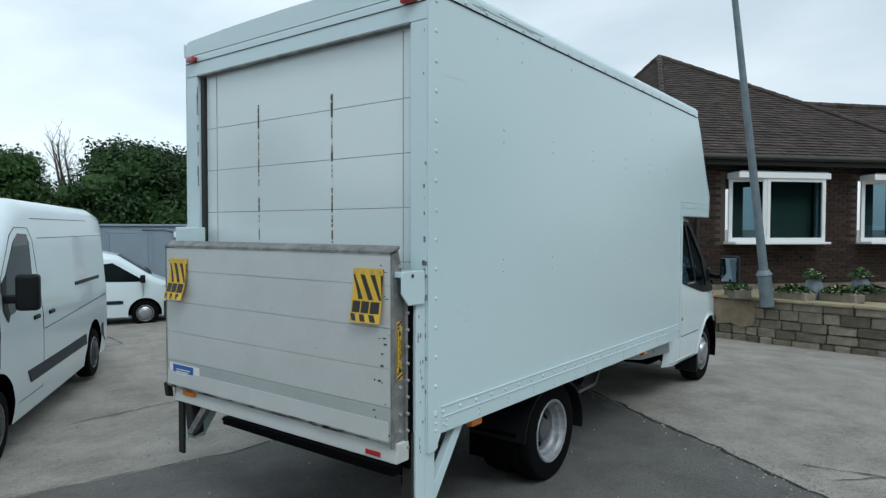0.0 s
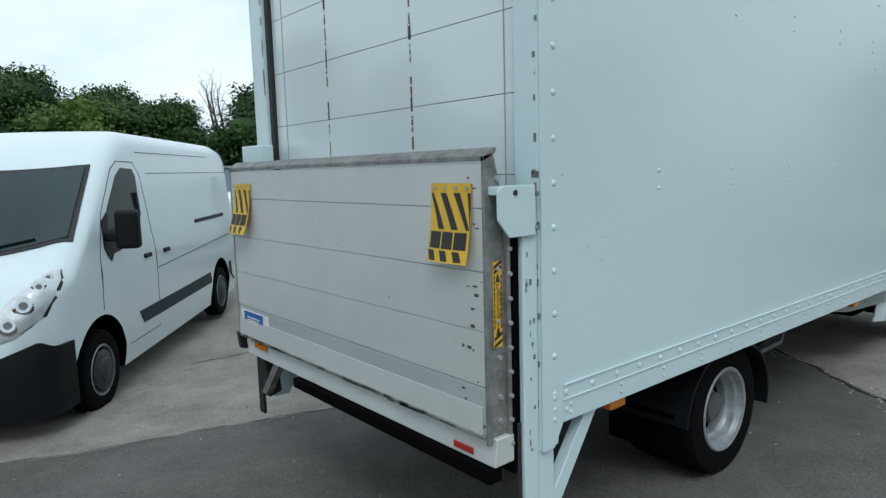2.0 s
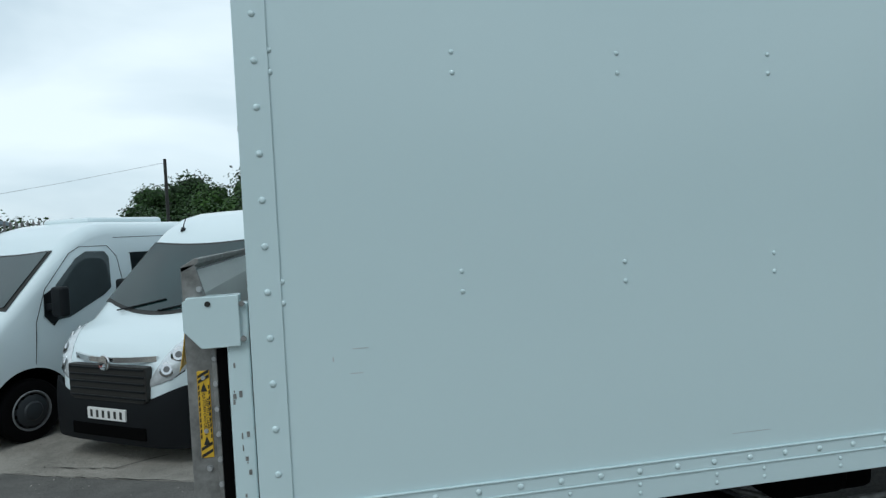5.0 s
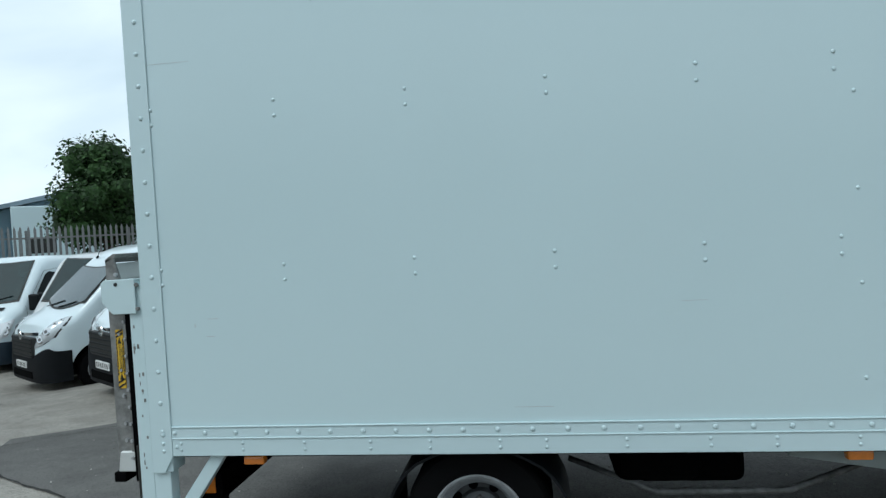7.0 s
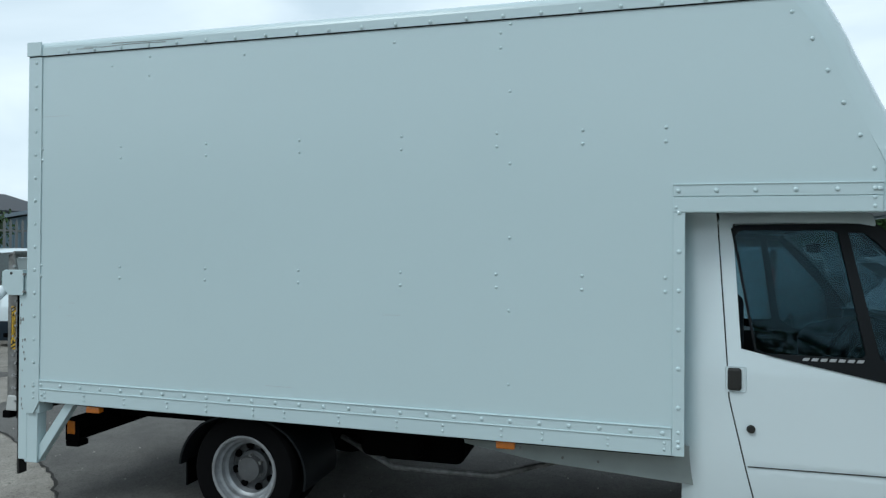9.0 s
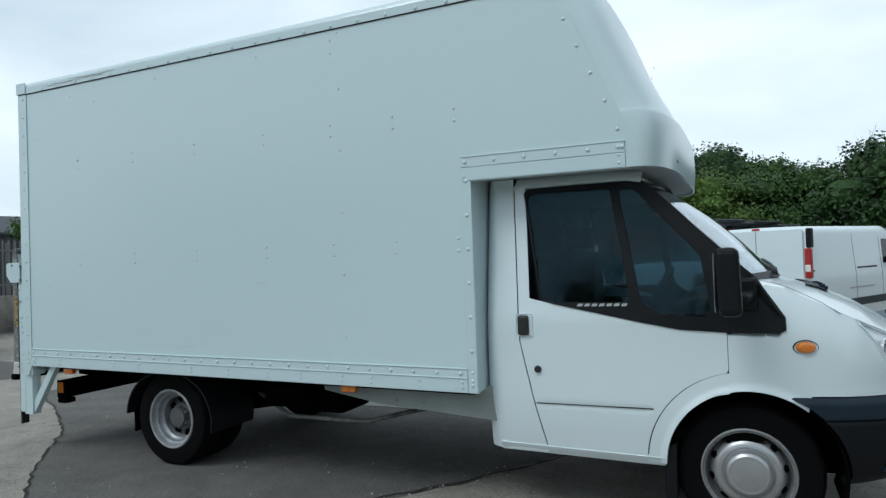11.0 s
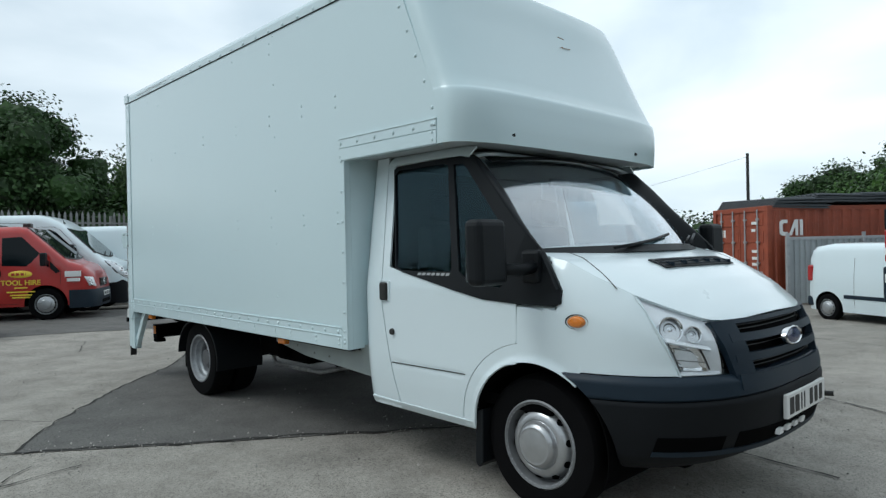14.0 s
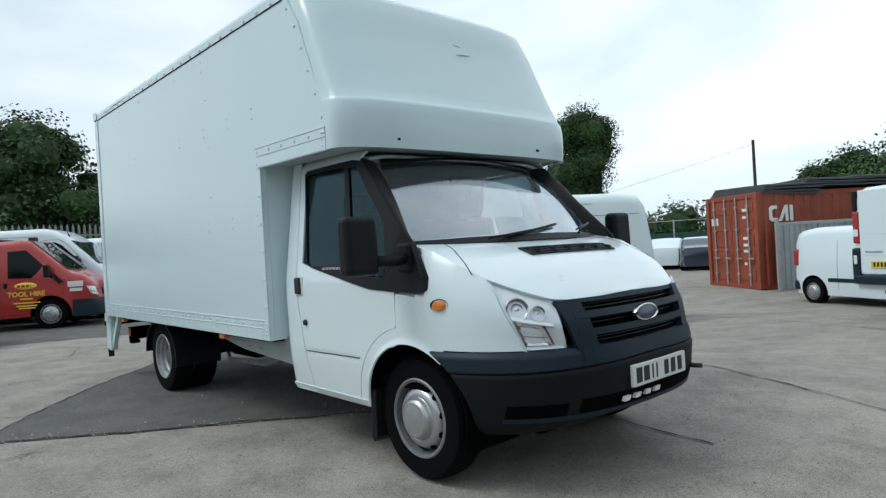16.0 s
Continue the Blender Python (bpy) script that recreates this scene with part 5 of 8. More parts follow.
    bd = lathe_mesh("badge", [(0.0, 0.0), (0.075, 0.004), (0.088, 0.014), (0.096, 0.010), (0.098, -0.01)], 32, axis="z")
    bo = part("badge", bd, CHROME, VAN, "chrome-rimmed blue oval badge")
    bo.matrix_basis = pose(6.088, 0.0, 0.822, 0, 82, 0) @ Matrix.Diagonal((0.46, 1.15, 1, 1))
    part("badge_face", lathe_mesh("badge_face", [(0.0, 0.012), (0.06, 0.013), (0.078, 0.010)], 32, axis="z"), surface("badge_blue", (0.010, 0.018, 0.085), 0.2, coat=0.4), bo)
    for y0 in (-0.30, -0.205, -0.11, -0.02):
        part("air_slot", prism_bm([(y0, 0.408), (y0 + 0.045, 0.408), (y0 + 0.060, 0.430), (y0 + 0.012, 0.430)], "x", 6.108, 6.128), PLATE_W, VAN)
    part("tow_eye", tube_mesh("tow_eye", [(6.0, 0.50, 0.45), (6.08, 0.51, 0.45), (6.12, 0.52, 0.452)], 0.014), INK, VAN)
    # White sheet added behind the windscreen for bright sky through the far window.
    sheet = patch_mesh("price_sheet", lambda u, v: tuple(screen_pt(0.30 + 0.21 * u + 0.13 * v, 0.23 + 0.36 * v) - Vector((0.5, 0, 0.45)) * 0.035), 4, 4, 0.002)
    part("price_sheet", sheet, PLATE_W, VAN, "white sheet standing in for the bright far window")
    # wipers
    for pts in ([(5.37, -0.45, 1.245), (5.375, -0.25, 1.262), (5.36, 0.0, 1.287), (5.32, 0.22, 1.315)], [(5.40, 0.35, 1.252), (5.35, 0.46, 1.285), (5.30, 0.60, 1.315)]):
        wp = part("wiper", tube_mesh("wiper", [Vector(p) + Vector((0.03, 0, 0.015)) for p in pts], 0.009, 6), BLACK, VAN)
        part("wiper_blade", tube_mesh("wiper_blade", [Vector(p) + Vector((0.02, -0.05, 0.004)) for p in pts[1:]], 0.007, 6), INK, wp)
    # interior
    part("dashboard", prism_bm([(4.86, 0.80), (4.84, 1.05), (4.90, 1.13), (5.15, 1.20), (5.32, 1.20), (5.32, 0.75)], "y", -0.80, 0.80, 0.02), DASH, VAN)
    for y in (-0.45, 0.22, 0.60):
        part("seat_base", box_bm((4.20, y - 0.22, 0.62), (4.72, y + 0.22, 0.86), 0.05, 3), SEAT, VAN)
        bb = box_bm((4.10, y - 0.22, 0.82), (4.24, y + 0.22, 1.42), 0.05, 3)
        part("seat_back", bb, SEAT, VAN)
        part("headrest", box_bm((4.11, y - 0.12, 1.45), (4.21, y + 0.12, 1.62), 0.04, 3), SEAT, VAN)
    tor = lathe_mesh("steering_wheel", [(0.185 + 0.014 * math.cos(a), 0.014 * math.sin(a)) for a in [i * math.pi / 4 for i in range(9)]], 32, axis="z")
    so = part("steering_wheel", tor, BLACK, VAN); so.matrix_basis = pose(4.78, -0.42, 1.14, 0, -62, 0)
    part("steering_boss", box_bm((-0.16, -0.03, -0.03), (0.10, 0.03, 0.0), 0.012), BLACK, so)
    part("rear_view_mirror", box_bm((4.72, -0.10, 1.64), (4.75, 0.10, 1.70), 0.012), BLACK, VAN)

build_cab()

# ---- parked vehicles ----
def body_fns(sp):
    """Surface of a loft body: half width and top height along x, with rounded shoulders."""
    top, wid, r, tum, zsh = sp["top"], sp["wid"], sp.get("r", 0.16), sp.get("tum", 0.10), sp.get("zsh", 1.05)
    zt = lambda x: lerp_tab(top, x)
    wd = lambda x, z: lerp_tab(wid, x) * (1 - tum * max(0.0, z - zsh)) * (1 - 0.05 * max(0, 0.5 - z) / 0.3)
    def ys(x, z):
        t, rr = zt(x), min(r, 0.45 * zt(x))
        w = wd(x, z)
        d = z - (t - rr)
        if d > 0:
            k = min(1.0, d / rr)
            w -= rr * (1 - math.sqrt(max(0.0, 1 - k * k)))
        return w
    def zs(x, y):
        t, rr = zt(x), min(r, 0.45 * zt(x))
        d = abs(y) - (wd(x, t) - rr)
        return t + 0.014 - (rr * (1 - math.sqrt(max(0.0, 1 - min(1, d / rr) ** 2))) if d > 0 else 0.008 * (y / 0.9) ** 2)
    return zt, ys, zs

def loft_body(name, sp):
    zt, ys, zs = body_fns(sp)
    xs = sorted({round(x, 3) for x in [a for a, b in sp["top"]] + [a for a, b in sp["wid"]]})
    fine = []
    for a, b in zip(xs, xs[1:]):
        n = max(1, int((b - a) / 0.12))
        fine += [a + (b - a) * i / n for i in range(n)]
    xs = fine + [xs[-1]]
    zb = sp["zb"]
    V, F, ring = [], [], None
    rings = []
    for x in xs:
        t = zt(x); rr = min(sp.get("r", 0.16), 0.45 * t)
        half = []
        for i in range(9):
            z = zb + (t - rr - zb) * i / 8
            half.append((-ys(x, z), z))
        for i in range(1, 7):
            a = i * math.pi / 12
            z = t - rr + rr * math.sin(a)
            half.append((-ys(x, min(z, t - 1e-4)), z))
        ye = -half[-1][0]
        for i in (1, 2, 3):
            y = -ye * (1 - i / 3)
            half.append((y, t + 0.012 * (1 - (y / max(ye, 0.01)) ** 2)))
        loop = half + [(-y, z) for y, z in reversed(half[:-1])]
        rings.append([len(V) + i for i in range(len(loop))])
        V += [(x, y, z) for y, z in loop]
    n = len(rings[0])
    for a, b in zip(rings, rings[1:]):
        for i in range(n):
            F.append((a[i], b[i], b[(i + 1) % n], a[(i + 1) % n]))
    F.append(tuple(rings[0])); F.append(tuple(reversed(rings[-1])))
    me = mesh_of(name, V, F, True)
    bm = bmesh.new(); bm.from_mesh(me); bmesh.ops.recalc_face_normals(bm, faces=bm.faces[:]); bm.to_mesh(me); bm.free()
    me.set_sharp_from_angle(angle=radians(38))
    return me

def cut(me, cutters, dark):
    """The mesh with cylinders taken out of it, their walls in the dark material."""
    ob = bpy.data.objects.new("tmp", me); scene.collection.objects.link(ob)
    tmp = []
    for m, r, depth in cutters:
        cb = cyl_bm(r, r, depth, m, 40)
        cm = bpy.data.meshes.new("cutter"); cb.to_mesh(cm); cb.free(); cm.materials.append(dark)
        co = bpy.data.objects.new("cutter", cm); scene.collection.objects.link(co); tmp.append(co)
        md = ob.modifiers.new("b", "BOOLEAN"); md.operation, md.object, md.solver, md.material_mode = "DIFFERENCE", co, "EXACT", "TRANSFER"
    bpy.context.view_layer.update()
    out = bpy.data.meshes.new_from_object(ob.evaluated_get(bpy.context.evaluated_depsgraph_get()))
    bpy.data.objects.remove(ob)
    for co in tmp:
        bpy.data.objects.remove(co)
    return out

def vehicle(name, label, sp, m, paint=PAINT, group=""):
    """A parked van or car. x runs forward from the front axle; the spec gives its outline and its fittings."""
    v = thing(name, label, sp.get("cat", "van"), m, group)
    zt, ys, zs = body_fns(sp)
    me = loft_body("body", sp)
    me.materials.append(paint)
    wr, wy = sp["wheel"], sp["track"]
    cuts = []
    for x in (0.0, -sp["base"]):
        for s in (-1, 1):
            cuts.append((pose(x, s * (wy + 0.12), wr, 90, 0, 0), wr + sp.get("arch", 0.075), 0.66))
    # Arch walls are cut in DARK, with their shade in the colour.
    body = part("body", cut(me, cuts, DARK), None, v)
    for x in (0.0, -sp["base"]):
        for s in (-1, 1):
            o = new("wheel"); o.parent = v
            o.matrix_basis = pose(x, s * wy, wr, 0, 0, 180 if s > 0 else 0)
            wheel_parts(o, wr, 0.20, wr * 0.60, 0.0, "trim", sp.get("cap", SILVER))
            cap = lathe_mesh("hub_cap", [(0.0, -0.12), (0.05, -0.122), (0.07, -0.118), (wr * 0.42, -0.110), (wr * 0.50, -0.095)], 24)
            part("hub_cap", cap, sp.get("cap", SILVER), o)
    def on_side(poly, s, off=0.004, thick=0.012):
        return holed_plate("p", poly, [], lambda p, q: (p, s * (ys(p, q) + off), q), (0, -s * thick, 0))
    for nm, poly, mt, lb in sp.get("sides", []):
        for s in (-1, 1):
            part(nm, on_side(poly, s, 0.005 if mt is GLASSD or nm == "window" else 0.008), mt, v, lb)
    for nm, poly, mt, s in sp.get("one_side", []):
        part(nm, on_side(poly, s, 0.006), mt, v)
    def line(pts, s, w=0.007):
        """One narrow groove strip that follows the body through the points."""
        path = []
        for (x0, z0), (x1, z1) in zip(pts, pts[1:]):
            d = Vector((x1 - x0, z1 - z0)); k = max(1, int(d.length / 0.15))
            path += [(Vector((x0, z0)) + d * i / k, d) for i in range(k)]
        path.append((Vector(pts[-1]), d))
        bm = bmesh.new(); rings = []
        for p, d in path:
            nrm = Vector((-d.y, d.x)).normalized() * w / 2
            rings.append([bm.verts.new((q.x, s * (ys(q.x, q.y) + o), q.y)) for q, o in ((p + nrm, 0.0025), (p - nrm, 0.0025), (p - nrm, -0.004), (p + nrm, -0.004))])
        for q, r in zip(rings, rings[1:]):
            for j in range(4):
                bm.faces.new((q[j], r[j], r[(j + 1) % 4], q[(j + 1) % 4]))
        bm.faces.new(rings[0]); bm.faces.new(list(reversed(rings[-1])))
        return bm
    for pts in sp.get("lines", []):
        for s in (-1, 1):
            part("shut_line", line(pts, s), INK, v)
    for x, z, w, h in sp.get("handles", []):
        for s in (-1, 1):
            part("handle", box_bm((x - w / 2, s * ys(x, z) - 0.02, z - h / 2), (x + w / 2, s * ys(x, z) + 0.02, z + h / 2), 0.012), BLACK, v)
    # windscreen and front
    if "screen" in sp:
        x0, x1, y0, y1 = sp["screen"]
        def scr(u, w, off=0.010, k=1.0):
            x = x0 + (x1 - x0) * w
            y = (2 * u - 1) * (y0 + (y1 - y0) * w) * k
            xb = x - (sp.get("bow", 0.05) * (1 - w) + 0.05 * w) * (2 * u - 1) ** 2
            return (xb, y, zs(xb, y) + off)
        part("windscreen_frame", patch_mesh("windscreen_frame", scr, 16, 12, 0.01), INK, v)
        part("windscreen", patch_mesh("windscreen", lambda u, w: scr(0.022 + 0.956 * u, 0.035 + 0.93 * w, 0.016), 16, 12, 0.004), sp.get("scrmat", GLASSD), v, "dark glazed windscreen")
        wz = lambda x, y: zs(x, y) + 0.03
        for ya, yb in ((-0.55, 0.05), (0.05, 0.62)):
            part("wiper", tube_mesh("wiper", [(x0 - 0.02, ya, wz(x0 - 0.02, ya)), (x0 - 0.07, (ya + yb) / 2, wz(x0 - 0.07, 0)), (x0 - 0.13, yb, wz(x0 - 0.13, yb))], 0.009, 6), BLACK, v)
    xf = sp["top"][-1][0]
    nose = sp.get("nose")
    if nose:
        zb0, zb1, off = nose["bumper"]
        x_s = wr + 0.10
        def bump(u, w):
            a = radians(180 * u); n = 4.2
            c, s = math.cos(a), max(0, math.sin(a))
            yf = abs(c) ** (2 / n)
            lift = nose.get("rise", 0.0) * max(0.0, min(1.0, (yf - 0.55) / 0.35)) * (1 - 0.5 * max(0.0, (yf - 0.93) / 0.07))
            z = zb0 + (zb1 + lift - zb0) * w
            bul = off * (1 - 0.5 * abs(2 * w - 0.9) ** 3)
            return (x_s + (xf + bul - x_s) * s ** (2 / n), -(lerp_tab(sp["wid"], x_s) + 0.012) * math.copysign(abs(c) ** (2 / n), c), z)
        bp = part("bumper", patch_mesh("bumper", bump, 36, 8, 0.03), nose.get("bmat", BUMPER), v, "dark plastic front bumper")
        if "intake" in nose:
            z0, z1, hw = nose["intake"]
            part("intake", box_bm((xf + off - 0.05, -hw, z0), (xf + off + 0.004, hw, z1), 0.01), DARK, bp)
        z0, z1, hw = nose["grille"]
        gx = nose.get("gx", xf + 0.004)
        g = part("grille", prism_bm([(-hw, z0 + 0.03), (-hw * 0.9, z0), (hw * 0.9, z0), (hw, z0 + 0.03), (hw, z1), (-hw, z1)], "x", gx - 0.08, gx, 0.006, seg=1), INK, v, "black grille")
        for k in range(nose.get("bars", 3)):
            z = z0 + (z1 - z0) * (k + 0.6) / nose.get("bars", 3)
            part("grille_bar", box_bm((gx - 0.01, -hw * 0.96, z - 0.010), (gx + 0.012, hw * 0.96, z + 0.010), 0.004, 1), nose.get("barmat", BLACK), g)
        em = lathe_mesh("emblem", [(0.0, 0.0), (0.05, 0.006), (0.07, 0.012), (0.078, 0.0)], 20, axis="z")
        eo = part("emblem", em, CHROME, v); eo.matrix_basis = pose(gx + 0.006, 0, nose.get("ez", (z0 + z1) / 2), 0, 90, 0)
        for s in (-1, 1):
            q = nose["lamp"]
            tear = nose.get("tear")
            def nose_x(y, z):
                x = xf - 0.002
                while x > 0 and (ys(x, z) < y or zt(x) < z):
                    x -= 0.004
                return x
            def lamp(u, w, s=s):
                if tear:
                    k = w * (len(tear) - 1); i = min(int(k), len(tear) - 2); k -= i
                    yi, zi, yo, zo = [tear[i][j] + (tear[i + 1][j] - tear[i][j]) * k for j in range(4)]
                    y, z = yi + (yo - yi) * u, zi + (zo - zi) * u
                    b = 0.010 + 0.022 * math.sin(math.pi * u) * math.sin(math.pi * w)
                    return (nose_x(y, z) + b, s * (y + b * 0.5), z + 0.5 * b)
                c0, c1, c2, c3 = [Vector((c[0], 0, c[2])) for c in q]
                p = c0.lerp(c1, u).lerp(c3.lerp(c2, u), w)
                z = min(p.z, zt(p.x) - 0.01)
                b = 0.012 + 0.02 * math.sin(math.pi * u) * math.sin(math.pi * w)
                return (p.x + b, s * (ys(p.x, z) + b), z)
            if tear:
                part("lamp_seal", patch_mesh("lamp_seal", lambda u, w: tuple(Vector(lamp(-0.06 + 1.12 * u, min(1, max(0, -0.02 + 1.04 * w)))) - Vector((0.012, 0, 0.006))), 8, 12, 0.006 * s), INK, v)
            lo = part("headlamp", patch_mesh("headlamp", lamp, 10, 10, 0.008 * s), sp.get("lampmat", LAMP), v, "clear headlamp")
            for (u, w, rr) in ((0.5, 0.32, 0.070), (0.5, 0.50, 0.074), (0.5, 0.70, 0.052), (0.5, 0.84, 0.036)) if tear else ((0.5, 0.34, 0.066), (0.5, 0.60, 0.050), (0.5, 0.82, 0.030)):
                p = Vector(lamp(u, w)) + Vector((-0.003, -s * 0.002, 0.0))
                mm = Matrix.Translation(p) @ Vector((0.8, s * 0.5, 0.3)).to_track_quat("Z", "Y").to_matrix().to_4x4()
                part("reflector", cyl_bm(rr, rr * 0.7, 0.014, mm, 18), CHROME, lo)
                part("bulb", cyl_bm(rr * 0.5, rr * 0.4, 0.018, mm, 14), RIM, lo)
        pz, pw = nose["plate"], 0.26
        pl = part("number_plate", box_bm((xf + off - 0.01, -pw, pz - 0.055), (xf + off + 0.014, pw, pz + 0.055), 0.003, 1), PLATE_W, v, "white number plate")
        for k in range(6):
            y = -0.20 + 0.08 * k
            part("print_bar", box_bm((xf + off + 0.012, y - 0.016, pz - 0.034), (xf + off + 0.016, y + 0.016, pz + 0.034)), INK, pl)
    if "mirror" in sp:
        x, z, h = sp["mirror"]
        for s in (-1, 1):
            y = ys(x, z)
            b = box_bm((x - 0.05, min(s * (y + 0.10), s * (y + 0.30)), z - h / 2), (x + 0.06, max(s * (y + 0.10), s * (y + 0.30)), z + h / 2), 0.035, 3)
            mo = part("door_mirror", b, BLACK, v, "black door mirror")
            part("mirror_arm", box_bm((x - 0.03, min(s * (y - 0.02), s * (y + 0.12)), z - 0.10), (x + 0.05, max(s * (y - 0.02), s * (y + 0.12)), z - 0.02), 0.015), BLACK, mo)
    if "rear" in sp:
        sp["rear"](v, sp, ys)
    for fn in sp.get("extra", []):
        fn(v, sp, ys, zs)
    return v

GLASSD = surface("dark_vehicle_glass", (0.005, 0.009, 0.011), 0.03, var=0.1, spec=0.16)
# Grey base colour stands in for mirrored sky, on top of the real gloss.
GLASSL = surface("grey_reflecting_glass", (0.06, 0.075, 0.08), 0.05, var=0.25, scale=1.2, spec=0.9, coat=0.6)

# Uneven dark green in the base colour stands in for a reflected gradient.
SCREEN = surface("dark_green_windscreen", (0.020, 0.046, 0.046), 0.04, var=0.55, scale=1.3, spec=0.5, coat=0.25)
HEADLAMP = surface("faceted_chrome_lamp", (0.80, 0.84, 0.86), 0.20, metal=0.45, var=0.22, scale=26)
MOVANO = dict(scrmat=SCREEN, bow=0.16, top=[(-4.72, 1.0), (-4.66, 1.6), (-4.57, 2.22), (-4.46, 2.35), (-4.1, 2.40), (-1.10, 2.425), (-0.85, 2.365), (-0.62, 2.235), (-0.46, 2.095), (0.35, 1.325), (0.46, 1.285), (0.59, 1.215), (0.72, 1.11), (0.81, 0.99), (0.86, 0.82), (0.88, 0.60)],
              wid=[(-4.72, 0.90), (-4.5, 0.965), (-2.0, 0.985), (0.0, 0.985), (0.35, 0.975), (0.55, 0.94), (0.70, 0.86), (0.81, 0.75), (0.88, 0.64)],
              zb=0.24, r=0.17, tum=0.085, zsh=1.15, base=3.682, wheel=0.345, track=0.865, arch=0.125, cap=surface("dark_grey_wheel_cap", (0.035, 0.04, 0.045), 0.45, spec=0.3),
              screen=(0.335, -0.40, 0.895, 0.80), mirror=(-0.28, 1.52, 0.34),
              sides=[("window", [(-1.09, 1.60), (-1.105, 1.98), (-1.05, 2.055), (-0.80, 2.065), (-0.66, 1.99), (-0.38, 1.70), (-0.30, 1.45), (-0.36, 1.30), (-0.50, 1.31), (-0.98, 1.52)], GLASSD, "dark cab window"),
                     ("rub_strip", [(-0.88, 0.55), (-0.79, 0.68), (-3.16, 0.69), (-3.20, 0.55)], BUMPER, ""),
                     ("corner_strip", [(-4.12, 0.54), (-4.12, 0.70), (-4.60, 0.72), (-4.62, 0.40), (-4.40, 0.40)], BUMPER, ""),
                     ("sail", [(-0.36, 1.30), (-0.30, 1.45), (-0.37, 1.68), (-0.22, 1.60), (-0.20, 1.36), (-0.30, 1.24)], BLACK, ""),
                     ("rail", [(-2.72, 1.385), (-2.72, 1.43), (-4.05, 1.43), (-4.05, 1.385)], BLACK, "")],
              lines=[[(-1.30, 0.42), (-1.33, 1.20), (-1.22, 1.98), (-1.10, 2.12), (-0.72, 2.125), (-0.58, 2.05), (-0.24, 1.66), (-0.10, 1.30), (-0.06, 0.85)], [(-1.30, 0.42), (-0.56, 0.42)], [(-1.40, 2.01), (-4.45, 2.01)], [(-1.36, 1.03), (-4.60, 1.12)], [(-1.2, 2.22), (-3.6, 2.22)]],
              handles=[(-1.10, 1.19, 0.17, 0.045), (-1.62, 1.185, 0.17, 0.045)], lampmat=HEADLAMP,
              nose=dict(bumper=(0.22, 0.66, 0.045), bmat=BUMPLOW, rise=0.13, tear=((0.48, 0.765, 0.52, 0.765), (0.54, 0.86, 0.74, 0.835), (0.62, 1.00, 0.87, 0.95), (0.70, 1.14, 0.925, 1.10), (0.79, 1.225, 0.925, 1.205), (0.85, 1.275, 0.89, 1.275)), grille=(0.62, 0.96, 0.53), gx=0.915, bars=5, ez=0.985, intake=(0.28, 0.40, 0.5), plate=0.50, barmat=BLACK,
                        lamp=((0.862, 0, 0.72), (0.66, 0, 0.76), (0.40, 0, 1.16), (0.60, 0, 1.14))))

def movano_extra(v, sp, ys, zs):
    part("chrome_strip", patch_mesh("chrome_strip", lambda u, w: (0.905 - 0.10 * (2 * u - 1) ** 2, 0.56 * (2 * u - 1), 0.985 + 0.050 * w + 0.012 * (2 * u - 1) ** 2), 16, 2, 0.03), CHROME, v)
    za = zs(-0.60, -0.50)
    ae = part("aerial", lathe_mesh("aerial", [(0.0, 0.035), (0.012, 0.032), (0.028, 0.012), (0.034, -0.02)], 14, axis="z"), BLACK, v)
    ae.matrix_basis = pose(-0.60, -0.50, za)
    part("whip", tube_mesh("whip", [(0, 0, 0.02), (-0.02, 0, 0.08), (-0.05, 0, 0.14)], 0.006, 6), BLACK, ae)
MOVANO["extra"] = [movano_extra]

MINIBUS = dict(MOVANO)
MINIBUS["sides"] = [("window", [(-1.09, 1.60), (-1.105, 1.98), (-1.05, 2.055), (-0.80, 2.065), (-0.66, 1.99), (-0.38, 1.70), (-0.30, 1.45), (-0.36, 1.30), (-0.50, 1.31), (-0.98, 1.52)], GLASSL, "cab window reflecting the sky"),
                    ("window", [(-1.42, 1.36), (-1.42, 2.02), (-2.5, 2.02), (-2.5, 1.36)], GLASSD, "dark passenger window"),
                    ("window", [(-2.6, 1.36), (-2.6, 2.02), (-4.3, 2.02), (-4.3, 1.36)], GLASSD, "dark passenger window"),
                    ("sail", [(-0.36, 1.30), (-0.30, 1.45), (-0.37, 1.68), (-0.22, 1.60), (-0.20, 1.36), (-0.30, 1.24)], BLACK, "")]
def roof_vent(v, sp, ys, zs):
    part("roof_unit", box_bm((-2.4, -0.45, 2.38), (-1.2, 0.45, 2.50), 0.05, 3), PAINT, v, "white roof air unit")
MINIBUS["extra"] = [movano_extra, roof_vent]

